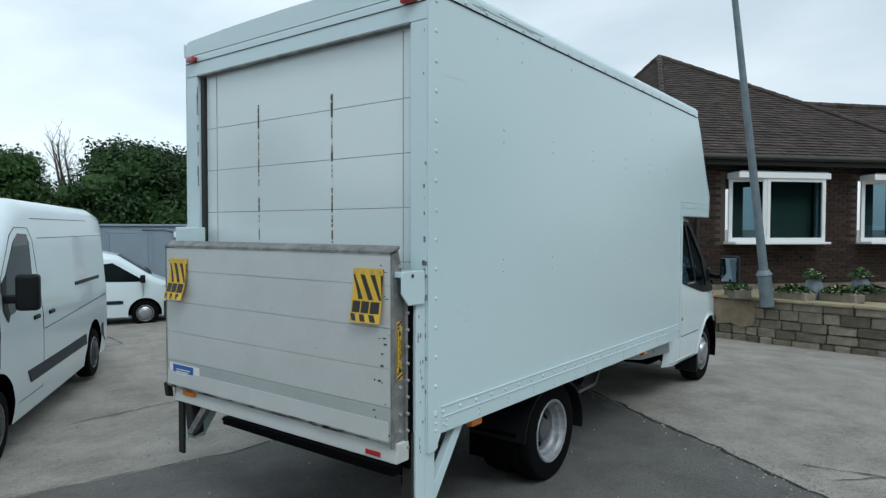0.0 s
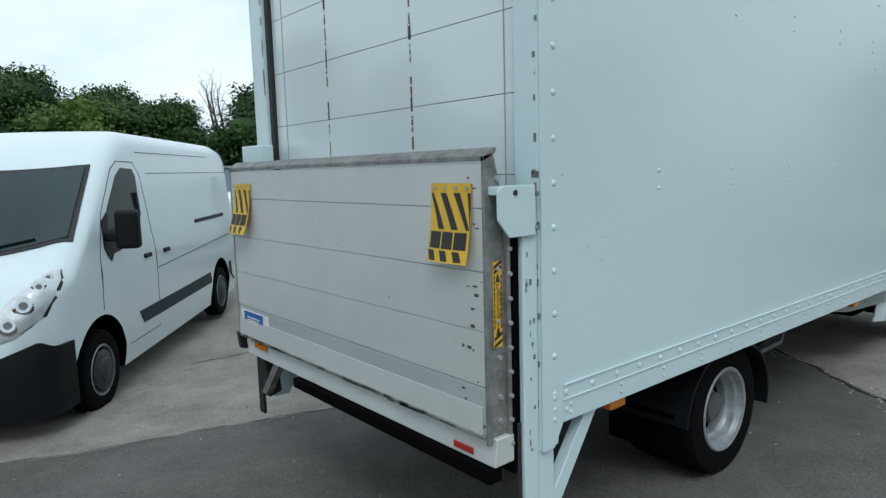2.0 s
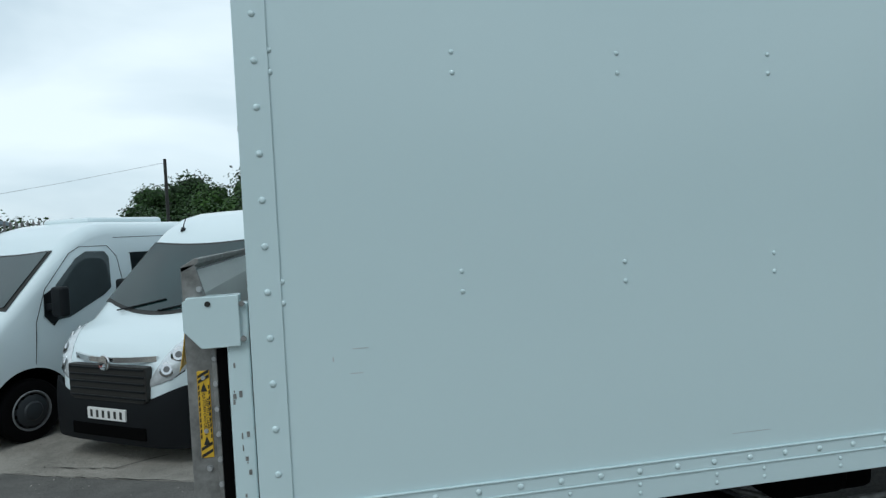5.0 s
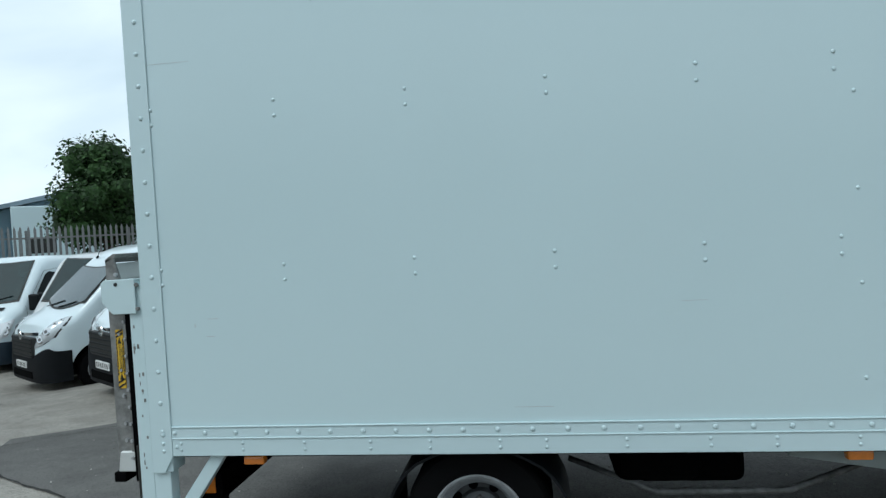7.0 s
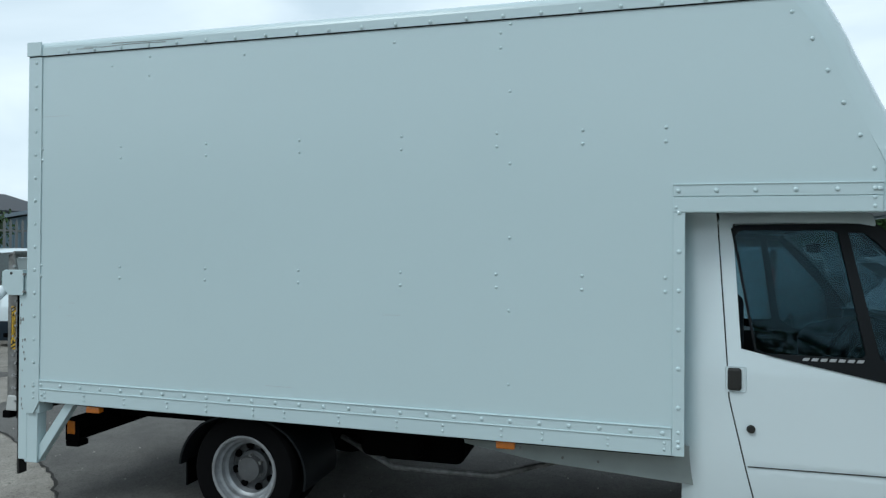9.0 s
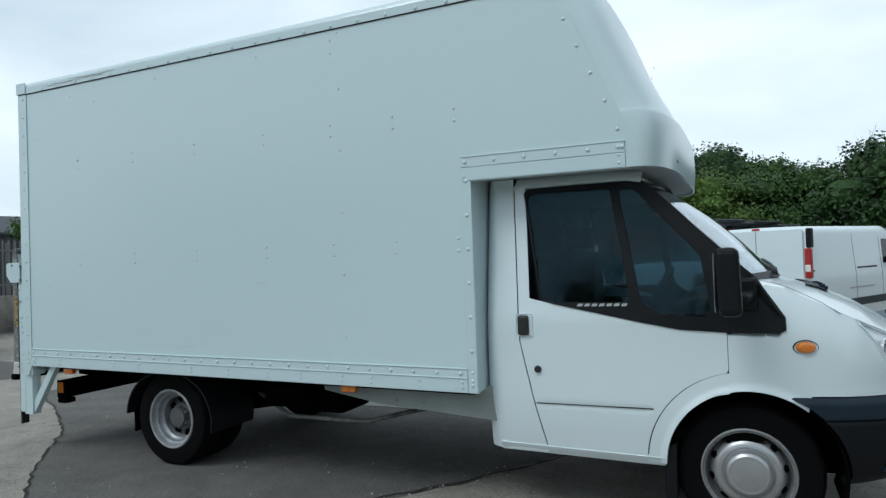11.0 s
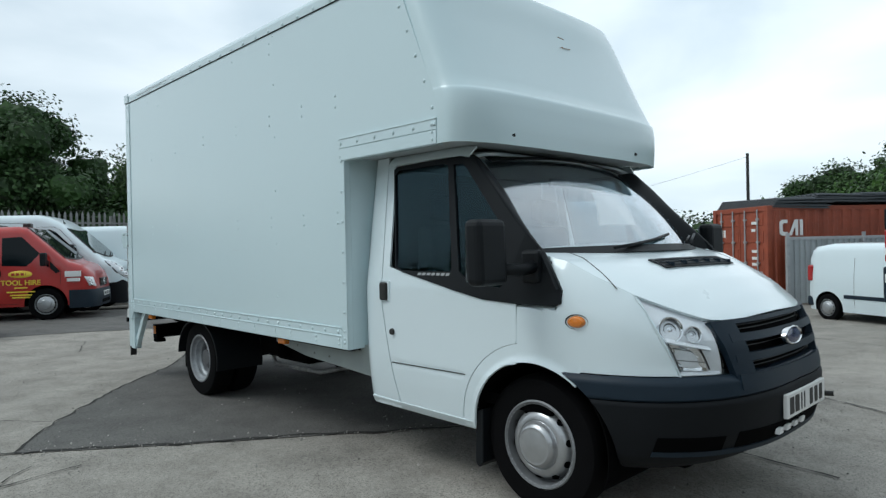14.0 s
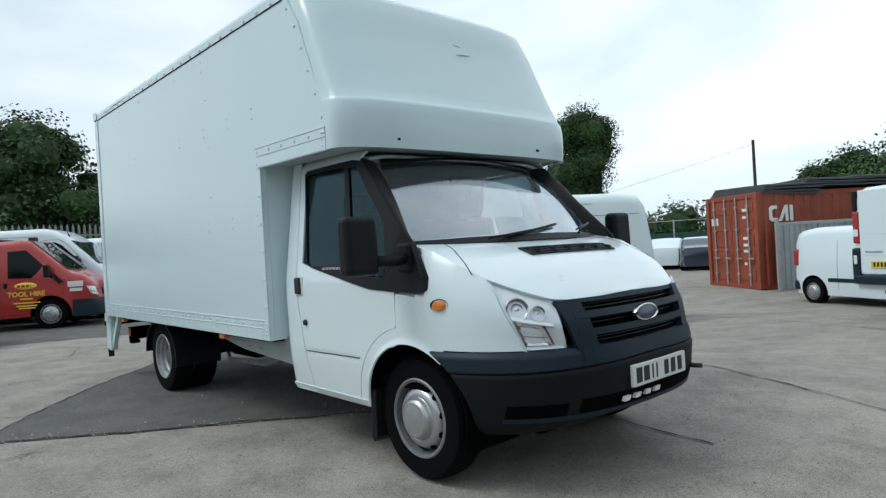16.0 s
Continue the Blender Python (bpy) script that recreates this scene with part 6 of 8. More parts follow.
SPRINTER = dict(scrmat=SCREEN, top=[(-5.0, 1.6), (-4.98, 2.28), (-4.85, 2.38), (-0.9, 2.42), (-0.62, 2.38), (-0.42, 2.30), (0.42, 1.36), (0.66, 1.24), (0.86, 1.04), (0.93, 0.84), (0.95, 0.6)],
                wid=[(-5.0, 0.86), (-4.8, 0.93), (0.0, 0.965), (0.4, 0.945), (0.7, 0.87), (0.88, 0.76), (0.95, 0.66)],
                zb=0.26, r=0.18, tum=0.10, zsh=1.15, base=3.66, wheel=0.345, track=0.83, arch=0.09, screen=(0.38, -0.40, 0.80, 0.68), mirror=(0.05, 1.45, 0.34),
                sides=[("window", [(-0.90, 1.42), (-0.86, 2.02), (-0.60, 2.06), (-0.46, 2.00), (-0.05, 1.56), (0.02, 1.40)], GLASSD, "dark cab window"),
                       ("rub_strip", [(-0.5, 0.70), (-0.5, 0.80), (-4.5, 0.80), (-4.5, 0.70)], BUMPER, "")],
                lines=[[(-1.0, 0.45), (-1.0, 2.08)], [(0.28, 0.75), (0.30, 1.36)], [(-0.9, 2.12), (-0.44, 2.08), (0.06, 1.58)]], handles=[(-0.85, 1.15, 0.15, 0.05)],
                nose=dict(bumper=(0.22, 0.68, 0.05), grille=(0.72, 1.00, 0.36), gx=0.965, bars=4, ez=0.90, barmat=SILVER, plate=0.52, intake=(0.30, 0.40, 0.45),
                          lamp=((0.935, 0, 0.74), (0.78, 0, 0.78), (0.60, 0, 1.14), (0.82, 0, 1.06))))

def bonnet_slots(v, sp, ys, zs):
    for y in (-0.42, 0.42):
        part("bonnet_intake", patch_mesh("bonnet_intake", lambda u, w: (0.46 + 0.10 * w, y + (u - 0.5) * 0.34, zs(0.46 + 0.10 * w, y) + 0.006), 4, 3, 0.008), BLACK, v)
SPRINTER["extra"] = [bonnet_slots]

def trafic_rear(v, sp, ys):
    xr = sp["top"][0][0]
    for s in (-1, 1):
        a, b = sorted((0.006 * s, s * 0.80))
        d = part("rear_door", box_bm((xr - 0.028, a, 0.56), (xr - 0.004, b, 1.90), 0.010), PAINT, v, "white windowless rear door")
        part("door_swage", box_bm((xr - 0.033, a + 0.04, 0.86), (xr - 0.026, b - 0.04, 0.885), 0.003, 1), PAINT, d)
        part("door_swage", box_bm((xr - 0.031, a + 0.06, 1.20), (xr - 0.026, b - 0.08, 1.215), 0.003, 1), PAINT, d)
        lo, hi = sorted((s * 0.815, s * 0.925))
        part("tail_lamp", box_bm((xr - 0.03, lo, 1.05), (xr + 0.06, hi, 1.56), 0.02), REDLENS, v, "tall red tail lamp")
        part("reversing_lens", box_bm((xr - 0.034, lo + 0.01, 1.16), (xr + 0.02, hi - 0.01, 1.28), 0.01), PLATE_W, v)
        part("corner_trim", box_bm((xr - 0.024, lo + 0.03 if s > 0 else lo - 0.005, 1.57), (xr + 0.10, hi + 0.005 if s > 0 else hi - 0.03, 1.90), 0.02), BLACK, v)
        part("lower_corner", box_bm((xr - 0.06, lo - 0.02, 0.45), (xr + 0.25, hi + 0.02, 0.98), 0.04), BUMPER, v)
        part("reflector", box_bm((xr - 0.066, lo + 0.02, 0.72), (xr - 0.056, hi - 0.03, 0.86), 0.004, 1), PLATE_W, v)
    part("rear_bumper", box_bm((xr - 0.10, -0.90, 0.40), (xr + 0.10, 0.90, 0.545), 0.03), BUMPER, v)
    part("door_handle", box_bm((xr - 0.05, 0.05, 1.05), (xr - 0.02, 0.12, 1.26), 0.02), BLACK, v)
    part("handle_trim", box_bm((xr - 0.04, 0.16, 0.80), (xr - 0.02, 0.34, 0.86), 0.01), BLACK, v)
    part("high_brake_light", box_bm((xr - 0.03, -0.07, 1.90), (xr, 0.07, 1.94), 0.01), REDLENS, v)
    pl = part("number_plate", box_bm((xr - 0.045, 0.10, 0.66), (xr - 0.026, 0.60, 0.77), 0.003, 1), PLATE_Y, v, "yellow number plate")
    for k in range(7):
        part("print_bar", box_bm((xr - 0.047, 0.135 + 0.064 * k, 0.68), (xr - 0.044, 0.175 + 0.064 * k, 0.75)), INK, pl)
    part("badge_bar", box_bm((xr - 0.036, -0.70, 0.90), (xr - 0.027, -0.30, 0.935), 0.003, 1), STEEL, v)
    part("badge_bar", box_bm((xr - 0.036, 0.40, 0.90), (xr - 0.027, 0.70, 0.93), 0.003, 1), STEEL, v)

TRAFIC = dict(top=[(-3.95, 1.0), (-3.94, 1.86), (-3.86, 1.94), (-0.5, 1.97), (-0.15, 1.86), (0.60, 1.20), (0.80, 0.95), (0.85, 0.6)],
              wid=[(-3.95, 0.915), (-3.7, 0.945), (0.0, 0.95), (0.5, 0.88), (0.85, 0.66)], zb=0.30, r=0.14, tum=0.09, zsh=1.0, base=3.10, wheel=0.33, track=0.83,
              screen=(0.58, -0.10, 0.78, 0.66), mirror=(0.0, 1.25, 0.25),
              sides=[("window", [(-0.85, 1.22), (-0.80, 1.70), (-0.30, 1.70), (0.20, 1.26)], GLASSD, "dark cab window"), ("rub_strip", [(-0.45, 0.48), (-0.45, 0.62), (-2.65, 0.62), (-2.65, 0.48)], BUMPER, ""),
                     ("side_rail", [(-1.2, 1.16), (-1.2, 1.19), (-3.9, 1.19), (-3.9, 1.16)], BLACK, ""), ("swage", [(-1.4, 0.80), (-1.4, 0.83), (-2.5, 0.83), (-2.5, 0.80)], STEEL, "")],
              lines=[[(-0.95, 0.4), (-0.95, 1.75)], [(-2.2, 0.45), (-2.2, 1.80)]], rear=trafic_rear)

def nemo_rear(v, sp, ys):
    xr = sp["top"][0][0]
    for s in (-1, 1):
        lo, hi = sorted((s * 0.66, s * 0.78))
        part("tail_lamp", box_bm((xr - 0.01, lo, 0.86), (xr + 0.14, hi, 1.22), 0.03), REDLENS, v, "red tail lamp")
        a, b = sorted((0.01 * s, s * 0.60))
        d = part("rear_door", box_bm((xr - 0.02, a, 0.50), (xr + 0.01, b, 1.55), 0.012), PAINT, v)
        part("rear_window", box_bm((xr - 0.026, a + 0.06 if s > 0 else a + 0.04, 1.02), (xr - 0.018, b - 0.04 if s > 0 else b - 0.06, 1.42), 0.006), GLASSD, d)
    part("rear_bumper", box_bm((xr - 0.05, -0.76, 0.30), (xr + 0.16, 0.76, 0.52), 0.05, 3), BUMPER, v)
    part("door_handle", box_bm((xr - 0.045, 0.03, 0.84), (xr - 0.015, 0.10, 1.0), 0.015), BLACK, v)

NEMO = dict(cat="van", top=[(-3.08, 0.9), (-3.06, 1.50), (-2.95, 1.64), (-2.5, 1.70), (-0.9, 1.70), (-0.55, 1.62), (0.20, 1.12), (0.52, 0.98), (0.72, 0.78), (0.78, 0.5)],
            wid=[(-3.08, 0.72), (-2.85, 0.81), (0.0, 0.835), (0.4, 0.79), (0.78, 0.58)], zb=0.22, r=0.16, tum=0.12, zsh=0.95, base=2.51, wheel=0.295, track=0.73, arch=0.06,
            screen=(0.16, -0.52, 0.68, 0.58), mirror=(-0.05, 1.10, 0.18),
            sides=[("window", [(-1.0, 1.04), (-0.95, 1.42), (-0.66, 1.46), (-0.10, 1.10), (-0.05, 1.02)], GLASSD, "dark cab window"),
                   ("rub_strip", [(-0.45, 0.52), (-0.45, 0.60), (-2.1, 0.60), (-2.1, 0.52)], BUMPER, "")],
            lines=[[(-1.1, 0.35), (-1.1, 1.48)], [(-0.05, 0.62), (-0.02, 1.0)], [(-1.85, 0.35), (-1.85, 1.4)]], handles=[(-0.98, 0.92, 0.14, 0.04)], rear=nemo_rear,
            nose=dict(bumper=(0.20, 0.56, 0.04), grille=(0.60, 0.72, 0.30), gx=0.775, bars=2, plate=0.42, intake=(0.26, 0.34, 0.4),
                      lamp=((0.74, 0.46, 0.66), (0.60, 0.70, 0.70), (0.34, 0.76, 0.98), (0.52, 0.62, 0.92))))

TRANSIT = dict(top=[(-1.20, 1.2), (-1.18, 1.90), (-1.05, 1.97), (-0.55, 1.98), (-0.35, 1.93), (0.42, 1.22), (0.66, 1.14), (0.84, 0.96), (0.90, 0.80), (0.92, 0.5)],
               wid=[(-1.20, 0.90), (0.0, 0.97), (0.4, 0.94), (0.7, 0.86), (0.92, 0.66)], zb=0.30, r=0.15, tum=0.12, zsh=1.05, base=3.14, wheel=0.335, track=0.85, arch=0.07,
               screen=(0.40, -0.34, 0.80, 0.68), mirror=(0.02, 1.28, 0.28),
               sides=[("window", [(-0.80, 1.16), (-0.80, 1.74), (-0.44, 1.76), (0.06, 1.24), (0.08, 1.12)], GLASSD, "dark cab window"), ("sail", [(0.09, 1.10), (0.09, 1.24), (0.28, 1.02), (0.20, 0.98)], BLACK, "")],
               lines=[[(-0.95, 0.4), (-0.95, 1.80)], [(0.28, 0.75), (0.28, 1.05)], [(-0.95, 0.36), (-0.5, 0.36)]], handles=[(-0.85, 1.0, 0.07, 0.12)],
               nose=dict(bumper=(0.24, 0.62, 0.05), grille=(0.66, 0.84, 0.34), gx=0.925, bars=2, plate=0.50, intake=(0.30, 0.38, 0.4),
                         lamp=((0.90, 0.46, 0.68), (0.78, 0.78, 0.70), (0.70, 0.82, 0.90), (0.84, 0.54, 0.88))))

CUSTOM = dict(top=[(-3.95, 1.0), (-3.92, 1.84), (-3.8, 1.93), (-0.5, 1.96), (-0.2, 1.86), (0.52, 1.26), (0.76, 1.10), (0.92, 0.90), (0.96, 0.55)],
              wid=[(-3.95, 0.90), (-3.7, 0.96), (0.0, 0.98), (0.4, 0.95), (0.75, 0.86), (0.96, 0.66)], zb=0.24, r=0.14, tum=0.10, zsh=1.05, base=2.93, wheel=0.335, track=0.84, arch=0.07,
              screen=(0.50, -0.16, 0.80, 0.66), mirror=(0.05, 1.30, 0.25),
              sides=[("window", [(-0.75, 1.22), (-0.72, 1.72), (-0.35, 1.74), (0.15, 1.28)], GLASSD, "dark cab window")], lines=[[(-0.9, 0.4), (-0.9, 1.78)]],
              nose=dict(bumper=(0.20, 0.58, 0.05), bmat=BLACK, rise=0.06, grille=(0.60, 0.78, 0.42), gx=0.975, bars=3, barmat=BLACK, ez=0.93, plate=0.52, intake=(0.25, 0.34, 0.5),
                        lamp=((0.95, 0.42, 0.88), (0.80, 0.78, 0.84), (0.62, 0.84, 1.06), (0.86, 0.46, 0.98))))

def custom_extra(v, sp, ys, zs):
    part("upper_grille", patch_mesh("upper_grille", lambda u, w: (0.945 - 0.03 * w - 0.06 * (2 * u - 1) ** 2, 0.34 * (2 * u - 1), 0.90 + 0.075 * w), 12, 2, 0.03), INK, v, "slim black upper grille")
    for w in (0.0, 0.9):
        part("grille_trim", patch_mesh("grille_trim", lambda u, q: (0.952 - 0.03 * w - 0.06 * (2 * u - 1) ** 2, 0.35 * (2 * u - 1), 0.895 + 0.075 * w + 0.012 * q), 12, 1, 0.03), SILVER, v)
CUSTOM["extra"] = [custom_extra]

CAR = dict(cat="car", top=[(-3.35, 0.75), (-3.3, 1.0), (-2.9, 1.08), (-2.3, 1.38), (-1.5, 1.44), (-0.9, 1.40), (-0.1, 1.0), (0.6, 0.86), (0.80, 0.6)],
           wid=[(-3.35, 0.72), (-3.0, 0.86), (0.2, 0.87), (0.8, 0.66)], zb=0.20, r=0.14, tum=0.28, zsh=0.85, base=2.65, wheel=0.31, track=0.76, arch=0.05, screen=(-0.14, -0.85, 0.70, 0.58),
           sides=[("window", [(-2.5, 0.98), (-2.2, 1.28), (-1.0, 1.32), (-0.35, 0.96)], GLASSL, "sky-reflecting side windows")], lines=[[(-1.5, 0.3), (-1.5, 0.95)]])

def stand(x, y, heading, sc=1.0, z=None):
    return pose(x, y, ground_z(x, y) if z is None else z, 0, 0, heading) @ Matrix.Scale(sc, 4)

def from_hub(hx, hy, heading, side, track, sc=0.96):
    """The pose of a vehicle whose front wheel on that side (+1 left) stands at hx, hy."""
    a = radians(heading)
    ox, oy = hx + math.sin(a) * side * track * sc, hy - math.cos(a) * side * track * sc
    return pose(ox, oy, ground_z(ox, oy), 0, 0, heading) @ Matrix.Scale(sc, 4)

vehicle("panel_van", "white medium-roof panel van with dark bumper, facing the yard", MOVANO, from_hub(-0.408, 3.257, 233.5, 1, 0.985, 0.949))
vehicle("minibus", "white minibus with dark passenger windows and roof unit", MINIBUS, from_hub(-2.74, 4.30, 234, 1, 0.985, 0.949), group="parked row")
vehicle("panel_van", "white panel van parked beyond the minibus", MOVANO, from_hub(-5.4, 6.0, 236, 1, 0.95), group="parked row")
SILVERP = surface("pale_silver_paint", (0.62, 0.64, 0.65), 0.3, var=0.06, coat=0.5)
for i in range(4):
    vehicle("long_van", "silver-white long van with three-bar grille in a row", SPRINTER, stand(-7.2 - 2.35 * i, 8.2 + 0.25 * i, 275, 0.96, -0.66), SILVERP if i == 0 else PAINT, group="row of long vans")
vehicle("rear_facing_van", "white van with twin windowless rear doors", TRAFIC, stand(5.45 + 0.464 * 3.83, 8.20 + 0.885 * 3.83, 62.3, 0.97, -0.12))
vehicle("small_van", "small white van with silver wheel trims", NEMO, stand(5.36, 11.73, -27.6, 0.97, -0.48))
def flatbed(v, sp, ys, zs):
    part("bed", box_bm((-4.3, -1.0, 0.72), (-1.28, 1.0, 0.80), 0.01), BLACK, v)
    for s in (-1, 1):
        lo, hi = sorted((s * 0.98, s * 1.02))
        part("drop_side", box_bm((-4.3, lo, 0.80), (-1.30, hi, 1.18), 0.01), RED, v, "red drop side")
    part("tail_board", box_bm((-4.32, -1.0, 0.80), (-4.28, 1.0, 1.18), 0.01), RED, v)
    part("chassis", box_bm((-4.2, -0.45, 0.45), (-1.2, 0.45, 0.72)), DARK, v)
    for s in (-1, 1):
        part("headboard_post", tube_mesh("headboard_post", [(-1.32, s * 0.93, 0.8), (-1.30, s * 0.93, 1.7), (-1.24, s * 0.88, 2.02)], 0.05), INK, v)
    part("headboard_bar", rod((-1.25, -0.88, 2.02), (-1.25, 0.88, 2.02), 0.04), INK, v)
    part("beacon_box", box_bm((-0.75, 0.30, 1.98), (-0.60, 0.50, 2.08), 0.01), INK, v)
    yy = -(ys(-0.45, 0.9) + 0.007)
    lean = math.atan2(ys(-0.1, 0.85) - ys(-0.8, 0.85), 0.7)
    em = lathe_mesh("sign_oval", [(0.0, 0.0), (0.17, 0.0), (0.18, 0.006)], 28)
    so = part("sign_oval", em, SIGN_Y, v, "yellow oval trade sign"); so.location, so.scale, so.rotation_euler = (-0.46, yy, 0.98), (1.25, 1, 0.42), (0, 0, -lean)
    for k in range(4):
        part("logo_block", box_bm((-0.62 + 0.085 * k, yy - 0.006, 0.955), (-0.56 + 0.085 * k, yy - 0.002, 1.005)), RED, v)
    t = part("lettering", text_mesh("lettering", "TOOL HIRE", 0.145, 0.002, 0.003), SIGN_Y, v); t.location, t.rotation_euler = (-0.45, yy - 0.006, 0.80), (radians(90), 0, -lean)
    for z, w in ((0.70, 0.12), (0.615, 0.26), (0.55, 0.20), (0.50, 0.16)):
        part("print_bar", box_bm((-0.45 - w, yy - 0.006, z - 0.016), (-0.45 + w, yy, z + 0.012)), SIGN_Y, v)
    part("sticker", box_bm((0.36, -0.955, 0.90), (0.66, -0.90, 1.02), 0.004, 1), PLATE_W, v)
    part("sticker", box_bm((0.40, -0.955, 0.80), (0.64, -0.89, 0.87), 0.004, 1), PLATE_W, v)
FLATBED = dict(TRANSIT); FLATBED["extra"] = [flatbed]
vehicle("flatbed_truck", "red tool hire flatbed truck with yellow lettering", FLATBED, from_hub(-7.95, -0.1, 63, -1, 0.92, 0.97), RED)
vehicle("delivery_van", "white van with silver-barred grille and dark bumper", CUSTOM, from_hub(-4.95, -3.15, 55, -1, 0.92, 0.97))
for i, (x, y, h) in enumerate(((-9.75, 1.15, 61), (-10.7, 3.45, 60))):
    vehicle("long_van", "white van parked in a row by the fence", SPRINTER if i else MOVANO, from_hub(x, y, h, -1, 0.92, 0.96), group="row by the fence")
for x, y, h, mt in ((-6.9, 26.6, 118, CAR_DK), (-4.9, 26.0, 125, CAR_BL), (-8.9, 27.6, 112, PAINT), (-11.0, 28.2, 110, PAINT)):
    vehicle("car", "dark parked saloon car beyond the container" if mt is CAR_DK else "blue parked estate car beyond the container" if mt is CAR_BL else "white parked car beyond the container", CAR, stand(x, y, h, 1.0, -0.45), mt, group="cars beyond the container")

# more of the row across the yard, which the van's paint and glass mirror
for i in range(5):
    vehicle("parked_van", "white van standing across the yard", CUSTOM, stand(-4.0 + 3.1 * i, -14.5 - 0.3 * i, 95, 0.97, 0.0), RED if i == 3 else PAINT, group="row across the yard")

# ---- containers, sheds, fences ----
E1 = Vector((0.886, -0.463, 0))

def corrugated(name, length, height, pitch, depth, mat_, parent, m, vertical=True):
    """A corrugated sheet, length along x, height along z, waves pushed along y."""
    n = int(length / pitch)
    xs, V, F = [], [], []
    for i in range(n):
        for f, d in ((0.0, 0), (0.30, 0), (0.42, 1), (0.78, 1), (0.90, 0)):
            xs.append((i * pitch + f * pitch, d * depth))
    xs.append((length, 0))
    for x, d in xs:
        V += [(x, -d, 0), (x, -d, height), (x, -d + 0.03, 0), (x, -d + 0.03, height)]
    for i in range(len(xs) - 1):
        a, b = 4 * i, 4 * i + 4
        F += [(a, b, b + 1, a + 1), (b + 2, a + 2, a + 3, b + 3), (a + 1, b + 1, b + 3, a + 3), (a + 2, b + 2, b, a)]
    F += [(0, 1, 3, 2), (len(V) - 4, len(V) - 2, len(V) - 1, len(V) - 3)]
    o = part(name, mesh_of(name, V, F), mat_, parent)
    o.matrix_basis = m
    return o

def container():
    # x runs along the door end, y into the depth
    base = Matrix.Translation((-1.05, 15.45, -0.36)) @ Matrix.Rotation(math.atan2(-1.2, 1.81), 4, "Z")
    c = thing("shipping_container", "orange-brown steel shipping container with locking bars", "container", base)
    Wd, H, L = 2.37, 2.52, 11.8
    for x in (0.0, Wd - 0.14):
        for y in (0.0, L - 0.14):
            part("corner_post", box_bm((x, y, 0), (x + 0.14, y + 0.14, H), 0.01), CONTAINER, c)
    for z in (0.0, H - 0.13):
        part("end_rail", box_bm((0.14, 0.02, z), (Wd - 0.14, 0.14, z + 0.13), 0.01), CONTAINER, c)
        for x in (0.0, Wd - 0.10):
            part("side_rail", box_bm((x, 0.14, z), (x + 0.10, L - 0.14, z + 0.12), 0.008), CONTAINER, c)
    for k in range(2):
        x0 = 0.15 + k * 1.04
        d = part("container_door", box_bm((x0, 0.05, 0.13), (x0 + 1.02, 0.09, H - 0.13), 0.008), CONTAINER, c)
        for j in range(5):
            z = 0.20 + j * 0.455
            part("door_panel", box_bm((x0 + 0.06, 0.035, z), (x0 + 0.96, 0.055, z + 0.30), 0.014), CONTAINER, d)
        for xb in (0.26, 0.78):
            part("locking_bar", rod((x0 + xb, 0.0, 0.08), (x0 + xb, 0.0, H - 0.08), 0.019), STEEL, d)
            for z in (0.35, 1.0, 1.55, 2.15):
                part("bar_guide", box_bm((x0 + xb - 0.05, -0.02, z), (x0 + xb + 0.05, 0.04, z + 0.06), 0.006, 1), STEEL, d)
            part("bar_handle", box_bm((x0 + xb - 0.03, -0.035, 0.78), (x0 + xb + 0.22, -0.015, 0.82), 0.006, 1), STEEL, d)
        for j, (zz, ww) in enumerate(((2.05, 0.28), (1.86, 0.16), (1.30, 0.2), (1.12, 0.2), (0.96, 0.24), (0.62, 0.12))):
            if k == 1:
                part("print_bar", box_bm((x0 + 0.50, 0.030, zz), (x0 + 0.50 + ww, 0.034, zz + 0.075)), PLATE_W, d)
    # mark on the door: plain shapes
    for k in range(3):
        part("logo_block", box_bm((0.22 + 0.12 * k, 0.030, 1.72), (0.31 + 0.12 * k, 0.034, 1.93)), PLATE_W, c)
    side = corrugated("side_sheet", L - 0.28, H - 0.24, 0.28, 0.036, CONTAINER, c, Matrix.Translation((Wd - 0.03, 0.14, 0.12)) @ Matrix.Rotation(radians(90), 4, "Z"))
    corrugated("side_sheet", L - 0.28, H - 0.24, 0.28, 0.036, CONTAINER, c, Matrix.Translation((0.03, L - 0.14, 0.12)) @ Matrix.Rotation(radians(-90), 4, "Z"))
    part("container_roof", box_bm((0.05, 0.1, H - 0.05), (Wd - 0.05, L - 0.1, H - 0.01)), CONTAINER, c)
    part("end_wall", box_bm((0.1, L - 0.08, 0.1), (Wd - 0.1, L - 0.03, H - 0.1)), CONTAINER, c)
    # large white mark on the long side, as plain blocks
    part("logo_mark", prism_bm([(0.34, 1.80), (0.41, 1.74), (0.57, 1.74), (0.57, 1.83), (0.46, 1.83), (0.43, 1.87), (0.43, 2.02), (0.46, 2.06), (0.57, 2.06), (0.57, 2.15), (0.41, 2.15), (0.34, 2.09)], "x", Wd + 0.008, Wd + 0.014), PLATE_W, c, "white painted company mark")
    part("logo_mark", prism_bm([(0.60, 1.74), (0.69, 1.74), (0.80, 1.98), (0.80, 1.74), (0.88, 1.74), (0.88, 2.15), (0.78, 2.15)], "x", Wd + 0.008, Wd + 0.014), PLATE_W, c)
    part("logo_mark", box_bm((Wd + 0.008, 0.93, 1.74), (Wd + 0.014, 1.02, 2.15)), PLATE_W, c)
    # stacked roofing sheets
    rng = random.Random(8)
